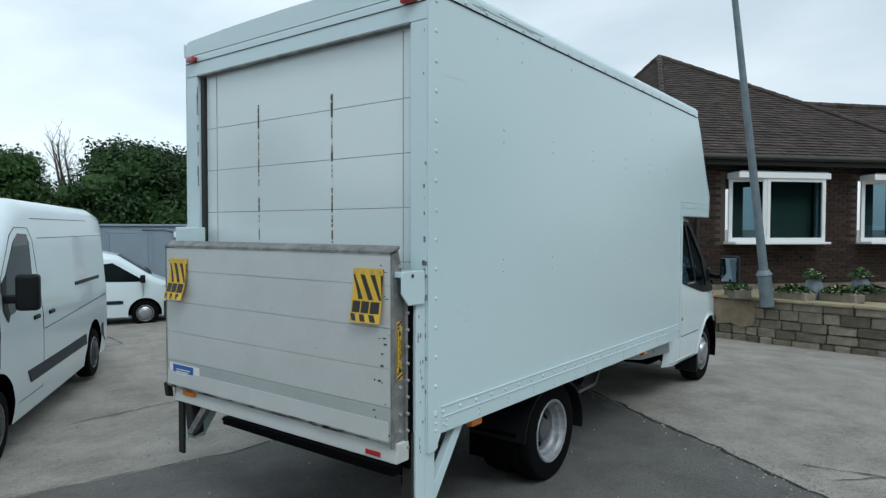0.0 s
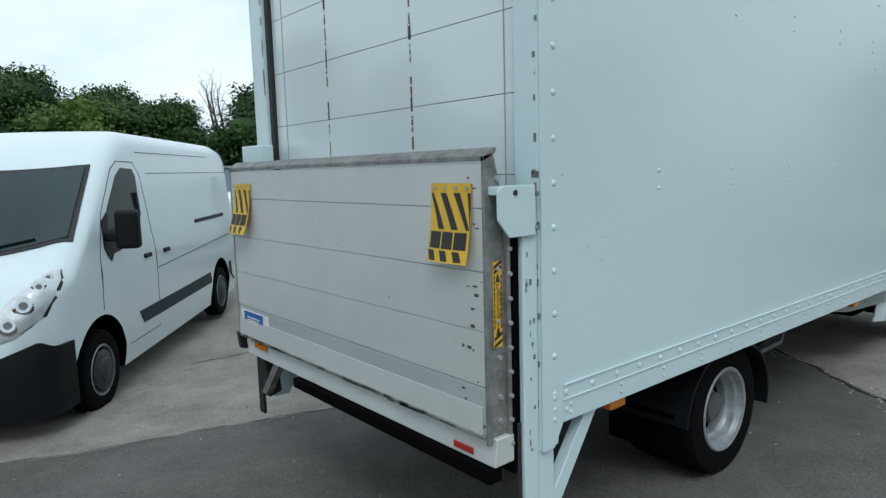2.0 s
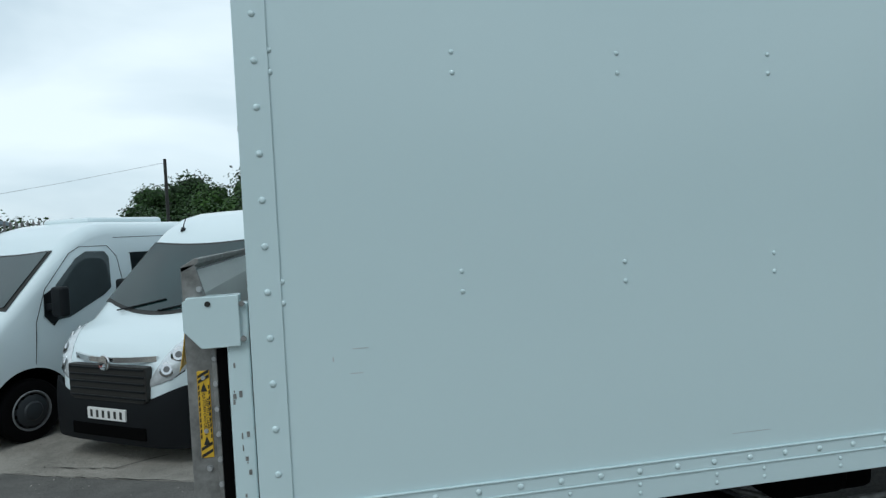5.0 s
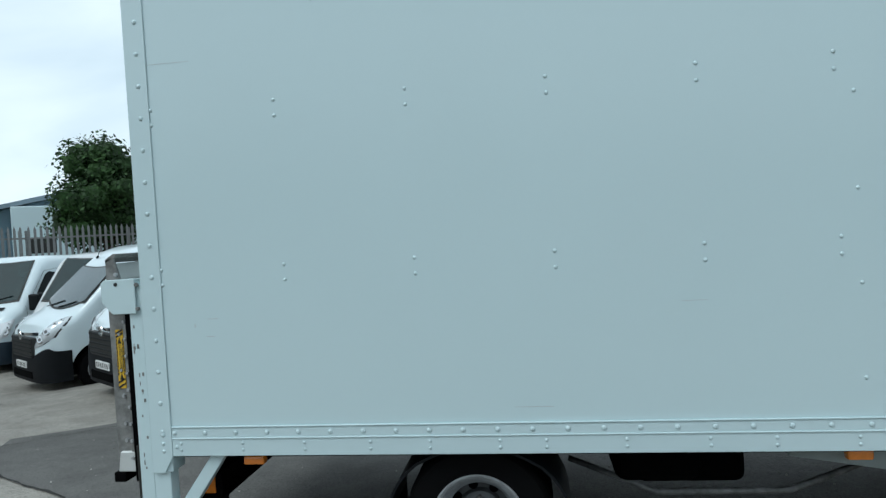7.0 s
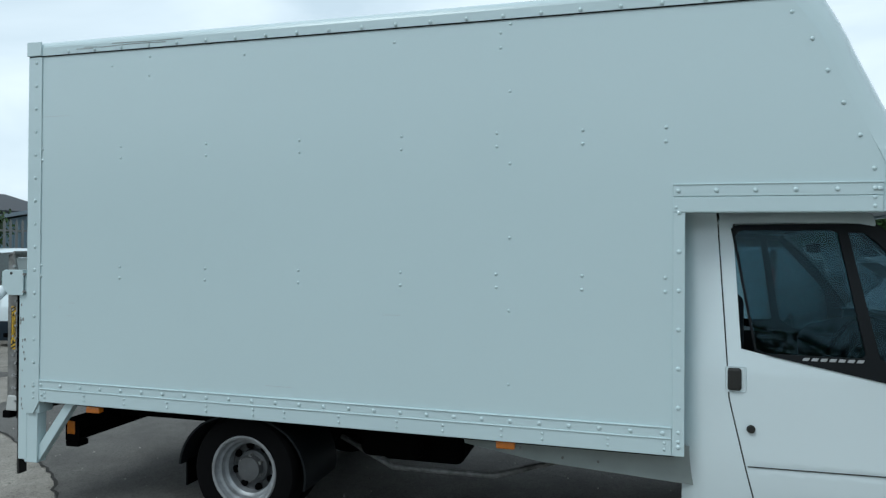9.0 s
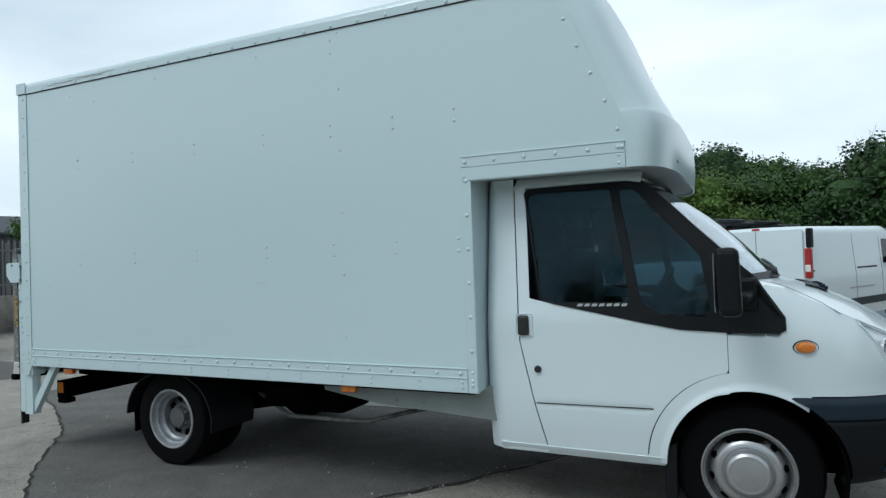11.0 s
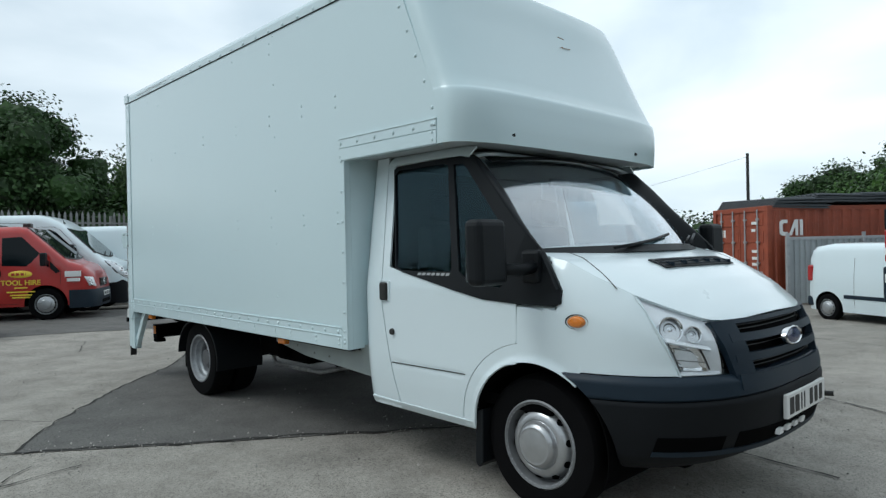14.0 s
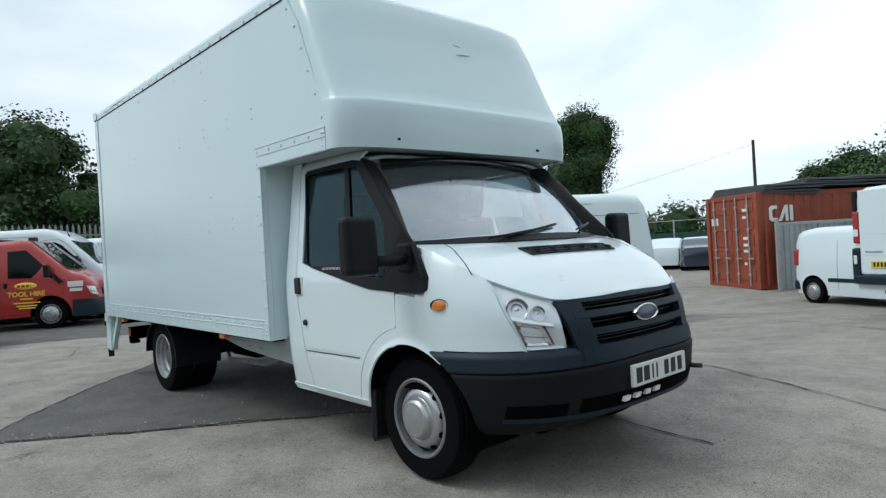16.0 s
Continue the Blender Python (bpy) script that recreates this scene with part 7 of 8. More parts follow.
    for i in range(9):
        m = base @ Matrix.Translation((-0.15 + rng.uniform(-0.1, 0.1), 0.1 + 1.2 * i + rng.uniform(-0.2, 0.2), H + 0.05)) @ Matrix.Rotation(radians(rng.uniform(-4, 4)), 4, "Z") @ Matrix.Rotation(radians(rng.uniform(-2, 3)), 4, "Y")
        s = thing("roofing_sheets", "stack of weathered grey roofing sheets on a container", "roofing sheet", m, "roofing sheets")
        for j in range(5):
            corrugated("sheet", 2.6, 1.6, 0.15, 0.03, ROOFSHEET, s, Matrix.Translation((0.02 * j, 0.02 * j, 0.045 * j)) @ Matrix.Rotation(radians(-90 + rng.uniform(-2, 2)), 4, "X"))
    # sheet hoarding in front of the long side
    hb = base @ Matrix.Translation((Wd + 0.35, 0.25, 0.02)) @ Matrix.Rotation(radians(90), 4, "Z")
    h = thing("sheet_hoarding", "grey galvanised corrugated sheet hoarding with steel posts", "hoarding", hb)
    corrugated("sheet", 11.0, 1.66, 0.16, 0.035, SHEET, h, Matrix.Identity(4))
    for k in range(6):
        part("post", box_bm((2.2 * k - 0.04, -0.09, -0.04), (2.2 * k + 0.04, -0.035, 1.78), 0.006), STEEL, h)
    part("rail", box_bm((0, -0.05, 1.60), (11.0, -0.02, 1.68), 0.004, 1), STEEL, h)

def shed():
    m = Matrix.Translation((3.2, 17.6, -0.52)) @ Matrix.Rotation(math.atan2(E1.y, E1.x), 4, "Z")
    s = thing("site_cabin", "blue-grey painted steel site cabin with a flush door", "cabin", m)
    part("wall", box_bm((0, 0, 0), (8.0, 2.4, 2.28), 0.02), SHED, s)
    part("roof", box_bm((-0.06, -0.06, 2.28), (8.06, 2.46, 2.34), 0.01), SHED, s)
    for x in (2.2, 3.55, 4.9, 6.2):
        part("seam", box_bm((x, -0.014, 0.1), (x + 0.05, 0.004, 2.25), 0.004, 1), SHED, s)
    d = part("door", box_bm((3.75, -0.04, 0.12), (4.75, -0.005, 2.05), 0.008), SHED, s)
    part("door_frame", box_bm((3.67, -0.028, 0.1), (3.74, -0.002, 2.12), 0.004, 1), SHED, s)
    part("door_frame", box_bm((4.76, -0.028, 0.1), (4.83, -0.002, 2.12), 0.004, 1), SHED, s)
    part("lintel", box_bm((3.67, -0.028, 2.06), (4.83, -0.002, 2.13), 0.004, 1), SHED, s)
    part("handle", box_bm((4.60, -0.09, 1.0), (4.70, -0.03, 1.06), 0.01), STEEL, d)
    part("wall_light", box_bm((5.45, -0.10, 1.95), (5.62, -0.004, 2.12), 0.02), UPVC, s)
    part("conduit", tube_mesh("conduit", [(5.5, -0.03, 2.1), (5.2, -0.03, 2.2), (4.6, -0.03, 2.18)], 0.02), SHED, s)

def palisade():
    pts = [(-13.4, -9.0), (-13.6, -3.0), (-14.0, 3.0), (-15.2, 8.0), (-12.6, 13.0), (-8.6, 17.5), (-6.6, 19.5)]
    pale_bm = prism_bm([(-0.034, 0), (0.034, 0), (0.034, 1.62), (0.0, 1.72), (-0.034, 1.62)], "y", -0.006, 0.006)
    box_bm((-0.010, -0.020, 0.02), (0.010, -0.006, 1.60), bm=pale_bm)
    pm = bpy.data.meshes.new("pale"); pale_bm.to_mesh(pm); pale_bm.free(); pm.materials.append(PALE)
    for (x0, y0), (x1, y1) in zip(pts, pts[1:]):
        d = Vector((x1 - x0, y1 - y0, 0)); L = d.length; a = math.atan2(d.y, d.x)
        f = thing("palisade_fence", "weathered grey steel palisade fence on a low wall", "fence", pose(x0, y0, 0.82, 0, 0, math.degrees(a)), "palisade fence")
        n = int(L / 0.155)
        for i in range(n):
            o = new("pale", pm); o.parent = f; o.location = (0.08 + i * 0.155, 0, 0)
        for z in (0.30, 1.35):
            part("rail", box_bm((0, 0.007, z), (L, 0.05, z + 0.05), 0.004, 1), PALE, f)
        for k in range(int(L / 2.75) + 1):
            part("post", box_bm((2.75 * k, 0.05, -0.3), (2.75 * k + 0.06, 0.15, 1.6), 0.004, 1), PALE, f)
        w = part("retaining_wall", box_bm((0, -0.06, -1.5), (L, 0.30, 0.0), 0.02), CONCRETE)
        w.matrix_world = f.matrix_world.copy()
        tagged(w, "low grey concrete retaining wall under the fence", "wall", kind="structure")

def far_buildings():
    for nm, x, y, yaw, L, D, H, mt, rm, lb in (("warehouse", -34, 27, -40, 16, 14, 3.1, FAR, SHED, "blue-grey profiled metal warehouse with a low pitched roof"), ("warehouse", -44, 6, 75, 30, 16, 4.6, FARDARK, FARDARK, "dark clad warehouse behind the fence")):
        b = thing(nm, lb, "warehouse", pose(x, y, -0.4, 0, 0, yaw))
        corrugated("wall", L, H, 0.5, 0.05, mt, b, Matrix.Identity(4))
        corrugated("wall", D, H, 0.5, 0.05, mt, b, pose(L, 0, 0, 0, 0, 90))
        corrugated("wall", D, H, 0.5, 0.05, mt, b, pose(0, D, 0, 0, 0, -90))
        part("roof", prism_bm([(-0.3, H), (D / 2, H + 1.7), (D + 0.3, H), (D + 0.3, H + 0.15), (D / 2, H + 1.9), (-0.3, H + 0.15)], "x", -0.3, L + 0.3), rm, b)
        part("gable", prism_bm([(0, H - 0.02), (D / 2, H + 1.7), (D, H - 0.02)], "x", 0.05, 0.15), mt, b)
        part("gable", prism_bm([(0, H - 0.02), (D / 2, H + 1.7), (D, H - 0.02)], "x", L - 0.15, L - 0.05), mt, b)
    t = thing("box_trailer", "white box trailer parked behind the fence", "trailer", pose(-18.5, 19.2, -0.3, 0, 0, 35))
    part("body", box_bm((0, 0, 1.5), (6.5, 2.4, 4.0), 0.04), GRP_WHITE, t)
    part("chassis", box_bm((0.1, 0.3, 1.1), (6.4, 2.1, 1.5), 0.02), DARK, t)
    part("opening", box_bm((0.5, -0.012, 2.1), (1.5, 0.0, 2.7), 0.004, 1), INK, t)
    for x in (1.0, 4.8, 5.6):
        part("wheel", cyl_bm(0.5, 0.5, 0.4, pose(x, 0.4, 0.5, 90, 0, 0), 20), RUBBER, t)
    p = thing("telegraph_pole", "dark wooden telegraph pole with a single wire", "pole", pose(-7.4, 34.6, -0.4))
    part("pole", rod((0, 0, 0), (0, 0, 6.6), 0.10, r2=0.085), INK, p)
    w = thing("overhead_wire", "thin overhead wire sagging from the pole", "wire", pose(0, 0, 0))
    part("wire", tube_mesh("wire", [(-7.4 - 60 * k, 34.6 + 25 * k, 6.0 - 6 * k * (1 - k) - 1.5 * k) for k in [i / 10 for i in range(11)]], 0.010, 5), STEEL, w)
    h = thing("green_screen_fence", "green windbreak netting on steel posts", "fence", pose(-13.5, 26.2, -0.5, 0, 0, 18))
    part("netting", box_bm((0, 0, 0.5), (13, 0.04, 1.75)), surface("green_netting", (0.02, 0.07, 0.06), 0.8, var=0.3, scale=3), h)
    for k in range(6):
        part("post", rod((2.5 * k, 0, 0), (2.5 * k, 0, 2.4), 0.04), STEEL, h)
    part("wire_rail", rod((0, 0, 2.35), (13, 0, 2.35), 0.012), STEEL, h)
    part("kick_board", box_bm((0, 0.01, 0), (13, 0.08, 0.5)), CONCRETE, h)
    lp = thing("yard_lamp", "grey steel yard lamp on a column behind the fence", "lamp", pose(-17.2, -2.6, 0))
    part("column", rod((0, 0, 0), (0, 0, 3.2), 0.05), STEEL, lp)
    part("lamp_head", box_bm((-0.05, 0, 3.12), (0.05, 0.6, 3.2), 0.01), STEEL, lp)

# ---- the bungalow and its terrace ----
def bungalow():
    O = Vector((10.87, 1.31, 0.0)); ax = math.degrees(math.atan2(-0.66, 0.75))
    m = pose(O.x, O.y, 0, 0, 0, ax)
    b = thing("bungalow", "dark brown brick bungalow with a tiled hipped roof", "house", m)
    Z0, ZE, L, D = 0.35, 3.16, 13.2, 8.5
    wins = [(1.22, 3.36), (4.42, 6.56)]
    zb, zt = 1.44, 2.76
    # walls around the window openings
    segs = [(0.0, wins[0][0]), (wins[0][1], wins[1][0]), (wins[1][1], L)]
    for a, c in segs:
        part("wall", box_bm((a, 0.03, Z0), (c, 0.28, ZE)), MORTAR, b)
    for a, c in wins:
        part("wall", box_bm((a, 0.03, Z0), (c, 0.28, zb)), MORTAR, b)
        part("wall", box_bm((a, 0.03, zt), (c, 0.28, ZE)), MORTAR, b)
    part("wall", box_bm((0, 0.29, Z0), (0.28, D, ZE)), BRICK, b)
    part("wall", box_bm((L - 0.28, 0.29, Z0), (L, 4.0, ZE - 0.1)), BRICK, b)
    part("wall", box_bm((0.29, D - 0.28, Z0), (6.9, D, ZE)), BRICK, b)
    part("floor", box_bm((0.29, 0.29, Z0), (L - 0.29, D - 0.29, Z0 + 0.1)), DARK, b)
    part("plinth", box_bm((-0.02, 0.0, Z0 - 0.1), (L, 0.05, Z0 + 0.20), 0.006), STONE, b)
    # roof: two visible hips meeting at one apex, with courses of tiles
    ap = Vector((2.05, 4.2, 6.35))
    HC, WX, WY, WZ = 7.0, 13.5, 1.86, 4.72
    ev = [(-0.35, -0.38), (HC, -0.38), (HC, D + 0.4), (-0.35, D + 0.4)]
    V = [(x, y, ZE) for x, y in ev] + [tuple(ap)] + [(x, y, ZE - 0.06) for x, y in ev]
    part("roof", mesh_of("roof", V, [(0, 1, 4), (1, 2, 4), (2, 3, 4), (3, 0, 4), (8, 7, 6, 5), (0, 5, 6, 1), (1, 6, 7, 2), (2, 7, 8, 3), (3, 8, 5, 0)]), TILE, b)
    # the lower wing, whose ridge runs out from the hip
    kh = (WZ - ZE) / (ap.z - ZE)
    hip = Vector((HC, -0.38, ZE)).lerp(ap, kh)
    V = [(HC + 0.004, -0.38, ZE), (WX, -0.38, ZE), (WX, WY, WZ), (hip.x + 0.01, WY, WZ), (WX, 4.1, ZE), (HC + 0.004, 4.1, ZE)]
    part("wing_roof", mesh_of("wing_roof", V, [(0, 1, 2, 3), (3, 2, 4, 5), (1, 4, 2), (0, 3, 5), (0, 5, 4, 1)]), TILE, b)
    for i in range(20):
        p, q = Vector((hip.x, WY, WZ + 0.02)).lerp(Vector((WX, WY, WZ + 0.02)), i / 20), Vector((hip.x, WY, WZ + 0.02)).lerp(Vector((WX, WY, WZ + 0.02)), (i + 1.05) / 20)
        part("ridge_tile", rod(p, q, 0.08, seg=8, r2=0.07), TILE, b)
    part("soffit", box_bm((-0.3, -0.33, ZE - 0.16), (WX - 0.1, 0.02, ZE - 0.07)), INK, b)
    part("gutter", rod((-0.35, -0.42, ZE - 0.02), (WX, -0.42, ZE - 0.02), 0.05), INK, b)
    rng = random.Random(2)
    TV, TF = [], []
    def tiles(c0, c1, t0=None, t1=None, rows=44):
        c0, c1 = Vector((*c0, ZE)), Vector((*c1, ZE))
        t0, t1 = t0 or ap, t1 or ap
        n_ = (c1 - c0).cross(t0 - c0).normalized()
        if n_.z < 0:
            n_ = -n_
        for r in range(rows):
            k0, k1 = r / rows, (r + 1.25) / rows
            a0, a1 = c0.lerp(t0, k0), c1.lerp(t1, k0); b0, b1 = c0.lerp(t0, min(1, k1)), c1.lerp(t1, min(1, k1))
            cnt = max(1, int((a1 - a0).length / 0.19))
            sh = 0.5 * (r % 2)
            for i in range(cnt):
                u0, u1 = (i + sh * 0) / cnt, (i + 1) / cnt - 0.06 / cnt
                lift = 0.022 + rng.uniform(-0.004, 0.010)
                up = Vector((0, 0, 0)) + n_ * lift
                lo = n_ * 0.002
                sag = (c1 - c0).normalized() * (sh - 0.25) * 0.19
                q = [a0.lerp(a1, u0) + up + sag, a0.lerp(a1, u1) + up + sag, b0.lerp(b1, u1) + lo + sag, b0.lerp(b1, u0) + lo + sag]
                k = len(TV)
                TV.extend([tuple(p) for p in q] + [tuple(p - n_ * 0.015) for p in q[:2]])
                TF.extend([(k, k + 1, k + 2, k + 3), (k + 4, k + 5, k + 1, k)])
    tiles(ev[0], ev[1]); tiles(ev[3], ev[0]); tiles((HC + 0.1, -0.38), (WX, -0.38), hip, Vector((WX, WY, WZ)), 22)
    tagged(part("roof_tiling", mesh_of("roof_tiling", TV, TF), TILE, b), kind="stuff")
    for c in (ev[0], ev[1], ev[3]):
        a = Vector((*c, ZE + 0.03))
        for i in range(24):
            p, q = a.lerp(ap, i / 24), a.lerp(ap, (i + 1.1) / 24)
            part("hip_tile", rod(p, q, 0.085, seg=8, r2=0.07), TILE, b)
    # bay windows
    for a, c in wins:
        w = part("bay_window", box_bm((a + 0.05, -0.36, zt - 0.02), (c + 0.05, 0.06, zt + 0.10), 0.01), UPVC, b, "white framed bay window")
        part("window_sill", box_bm((a - 0.02, -0.38, zb - 0.05), (c + 0.06, 0.06, zb), 0.01), UPVC, w)
        x0, x1, yf = a + 0.72, c - 0.05, -0.30
        def light_frame(p0, p1):
            d = Vector(p1) - Vector(p0); L_ = d.length; ang = math.degrees(math.atan2(d.y, d.x))
            mm = pose(p0[0], p0[1], 0, 0, 0, ang)
            for lo, hi in (((0, -0.03, zb), (0.075, 0.04, zt)), ((L_ - 0.075, -0.03, zb), (L_, 0.04, zt)), ((0.075, -0.028, zb), (L_ - 0.075, 0.038, zb + 0.085)), ((0.075, -0.028, zt - 0.085), (L_ - 0.075, 0.038, zt))):
                part("window_frame", box_bm(lo, hi, 0.006, 1, m=mm), UPVC, w)
            g = part("pane", box_bm((0.07, 0.0, zb + 0.08), (L_ - 0.07, 0.008, zt - 0.08), m=mm), GLASS, w)
            g.visible_shadow = False
        light_frame((x0, yf), (x1, yf)); light_frame((a + 0.06, 0.0), (x0, yf)); light_frame((x1, yf), (c, 0.0))
        part("curtain", box_bm((x0 + 0.02, 0.02, zb), (x1 - 0.05, 0.05, zt)), CURTAIN, w, "green curtain behind the glass")
        part("curtain", box_bm((a + 0.2, 0.10, zb), (x0 - 0.25, 0.13, zt)), CURTAIN, w)
        part("window_flashing", box_bm((a + 0.10, -0.34, zt + 0.10), (c, 0.04, zt + 0.125), 0.008), SHED, w)
    part("downpipe", rod((0.55, -0.05, Z0), (0.55, -0.05, ZE), 0.035), INK, b)
    return b, m, Z0, ZE, wins, zb, zt

def bricks(b, Z0, ZE, wins, zb, zt):
    """Single bricks over the stretch of wall beside and between the bays; the rest joined."""
    bl, bh = 0.215, 0.065
    bm = box_bm((0, -0.012, 0), (bl, 0.02, bh), 0.004, 1)
    me = bpy.data.meshes.new("brick"); bm.to_mesh(me); bm.free(); me.materials.append(BRICK)
    base = [v.co.copy() for v in me.vertices]; polys = [tuple(p.vertices) for p in me.polygons]
    V, F = [], []
    rng = random.Random(4)
    wall = [o for o in b.children if o.name.startswith("wall")][0]
    made = 0
    z, r = Z0 + 0.21, 0
    while z + bh < ZE - 0.05:
        x = -(r % 2) * 0.1125
        while x < 7.4:
            skip = any(a - 0.02 < x + bl and x < c + 0.02 and zb - 0.06 < z + bh and z < zt + 0.12 for a, c in wins)
            x0 = max(x, 0.0)
            if not skip and x >= 0:
                dy = rng.uniform(-0.004, 0.004)
                if made < 290 and 0.4 < x < 5.0 and z > 1.0:
                    o = new("brick", me); o.parent = wall; o.location = (x, 0.028 + dy, z); made += 1
                else:
                    k = len(V)
                    V += [(p.x + x, p.y + 0.028 + dy, p.z + z) for p in base]; F += [tuple(k + i for i in q) for q in polys]
            x += bl + 0.010
        z += bh + 0.010; r += 1
    tagged(part("brickwork", mesh_of("brickwork", V, F), BRICK, b), kind="stuff")

def terrace():
    # retaining wall of blocks, terrace slab, planters, lamp post
    P0, P1 = Vector((10.55, 1.6, 0)), Vector((9.55, -4.2, 0))
    d = (P1 - P0); L = d.length; a = math.degrees(math.atan2(d.y, d.x))
    w = part("retaining_wall", box_bm((0, 0.04, -0.9), (L, 0.25, 0.42)), MORTAR)
    w.matrix_world = pose(P0.x, P0.y, 0, 0, 0, a)
    tagged(w, "low weathered stone block retaining wall", "wall", kind="structure")
    rng = random.Random(9)
    z, r = -0.62, 0
    while z < 0.40:
        h = rng.choice((0.16, 0.19, 0.22))
        x = -0.25 * (r % 2)
        while x < L:
            bl = rng.choice((0.22, 0.30, 0.38, 0.46)) + rng.uniform(-0.03, 0.03)
            bm = box_bm((0, -0.018, 0), (bl - 0.016, 0.06, h - 0.014), 0.016, 2)
            for v in bm.verts:
                v.co += Vector((rng.uniform(-0.012, 0.006), rng.uniform(-0.018, 0.008), rng.uniform(-0.012, 0.006)))
            o = part("stone_block", bm, STONE, w)
            o.location = (x, 0.035 + rng.uniform(-0.022, 0.014), z)
            x += bl
        z += h; r += 1
    patch = holed_plate("render_patch", [(1.22, 0.02), (1.35, -0.06), (1.62, -0.02), (1.80, -0.10), (2.02, -0.02), (2.06, 0.20), (2.00, 0.40), (1.30, 0.41), (1.24, 0.22)], [], lambda p, q: (p, -0.012 + 0.012 * math.sin(p * 9) * math.sin(q * 11), q), (0, 0.05, 0))
    part("render_patch", patch, surface("tan_cement_render", (0.27, 0.22, 0.15), 0.95, var=0.35, scale=6, bump=0.3, bscale=30), w, "broken tan cement render")
    for i in range(int(L / 0.6)):
        o = part("coping_stone", box_bm((0, -0.05, 0), (0.59, 0.30, 0.05), 0.010), PAVING, w); o.location = (i * 0.6, rng.uniform(-0.01, 0.01), 0.425)
    t = part("terrace", prism_bm([(10.6, 1.7), (9.62, -4.2), (16.5, -7.5), (18.0, -4.5), (11.2, 1.6)], "z", 0.30, 0.448), PAVING)
    tagged(t, "pale paved terrace in front of the bungalow", "terrace", kind="structure")
    lp = thing("lamp_post", "leaning grey steel lamp post with a wide base", "lamp post", pose(10.05, -0.63, 0.45, -5.0, -7.0, 0))
    part("base", rod((0, 0, -0.1), (0, 0, 0.48), 0.115, seg=16), POST, lp)
    part("collar", rod((0, 0, 0.46), (0, 0, 0.54), 0.135, seg=16, r2=0.09), POST, lp)
    part("shaft", rod((0, 0, 0.52), (0, 0, 6.6), 0.075, seg=16, r2=0.045), POST, lp)
    for (px, py, kind) in ((10.75, -1.25, 1), (10.35, -1.0, 0), (11.45, -1.9, 1), (11.1, -2.1, 0), (10.55, -1.7, 0), (11.9, -2.6, 1), (10.25, -0.1, 0)):
        if kind:
            p = thing("milk_churn_planter", "grey metal churn planter with small flowers", "planter", pose(px, py, 0.448), "terrace planters")
            part("pot", lathe_mesh("pot", [(0.0, 0.0), (0.15, 0.0), (0.16, 0.05), (0.145, 0.30), (0.10, 0.36), (0.12, 0.42), (0.105, 0.42), (0.0, 0.38)], 20, axis="z"), POT, p)
        else:
            p = thing("stone_trough", "low stone trough with white and yellow flowers", "planter", pose(px, py, 0.448, 0, 0, rng.uniform(0, 90)), "terrace planters")
            part("trough", box_bm((-0.32, -0.14, 0), (0.32, 0.14, 0.16), 0.02), STONE, p)
        leaf_tuft(p, 0.30 if kind else 0.34, 0.40 if kind else 0.16, 160, rng)

FLOWER = surface("pale_flower", (0.60, 0.55, 0.35), 0.7, var=0.3, scale=30)

def leaf_tuft(parent, r, z, n, rng):
    for nm, cnt, mt, s in (("foliage", n, LEAF_D, 0.05), ("blossom", n // 4, FLOWER, 0.03)):
        V, F = [], []
        for i in range(cnt):
            a, q = rng.uniform(0, 6.28), r * math.sqrt(rng.random())
            c = Vector((q * math.cos(a), q * 0.6 * math.sin(a), z + rng.uniform(0, 0.16) * (1.2 - q / r)))
            u = Vector((rng.uniform(-1, 1), rng.uniform(-1, 1), rng.uniform(-0.4, 0.9))).normalized() * s; w = u.orthogonal().normalized() * s * 0.5
            k = len(V); V += [c - u, c + w, c + u, c - w]; F.append((k, k + 1, k + 2, k + 3))
        tagged(part(nm, mesh_of(nm, V, F), mt, parent), kind="stuff")

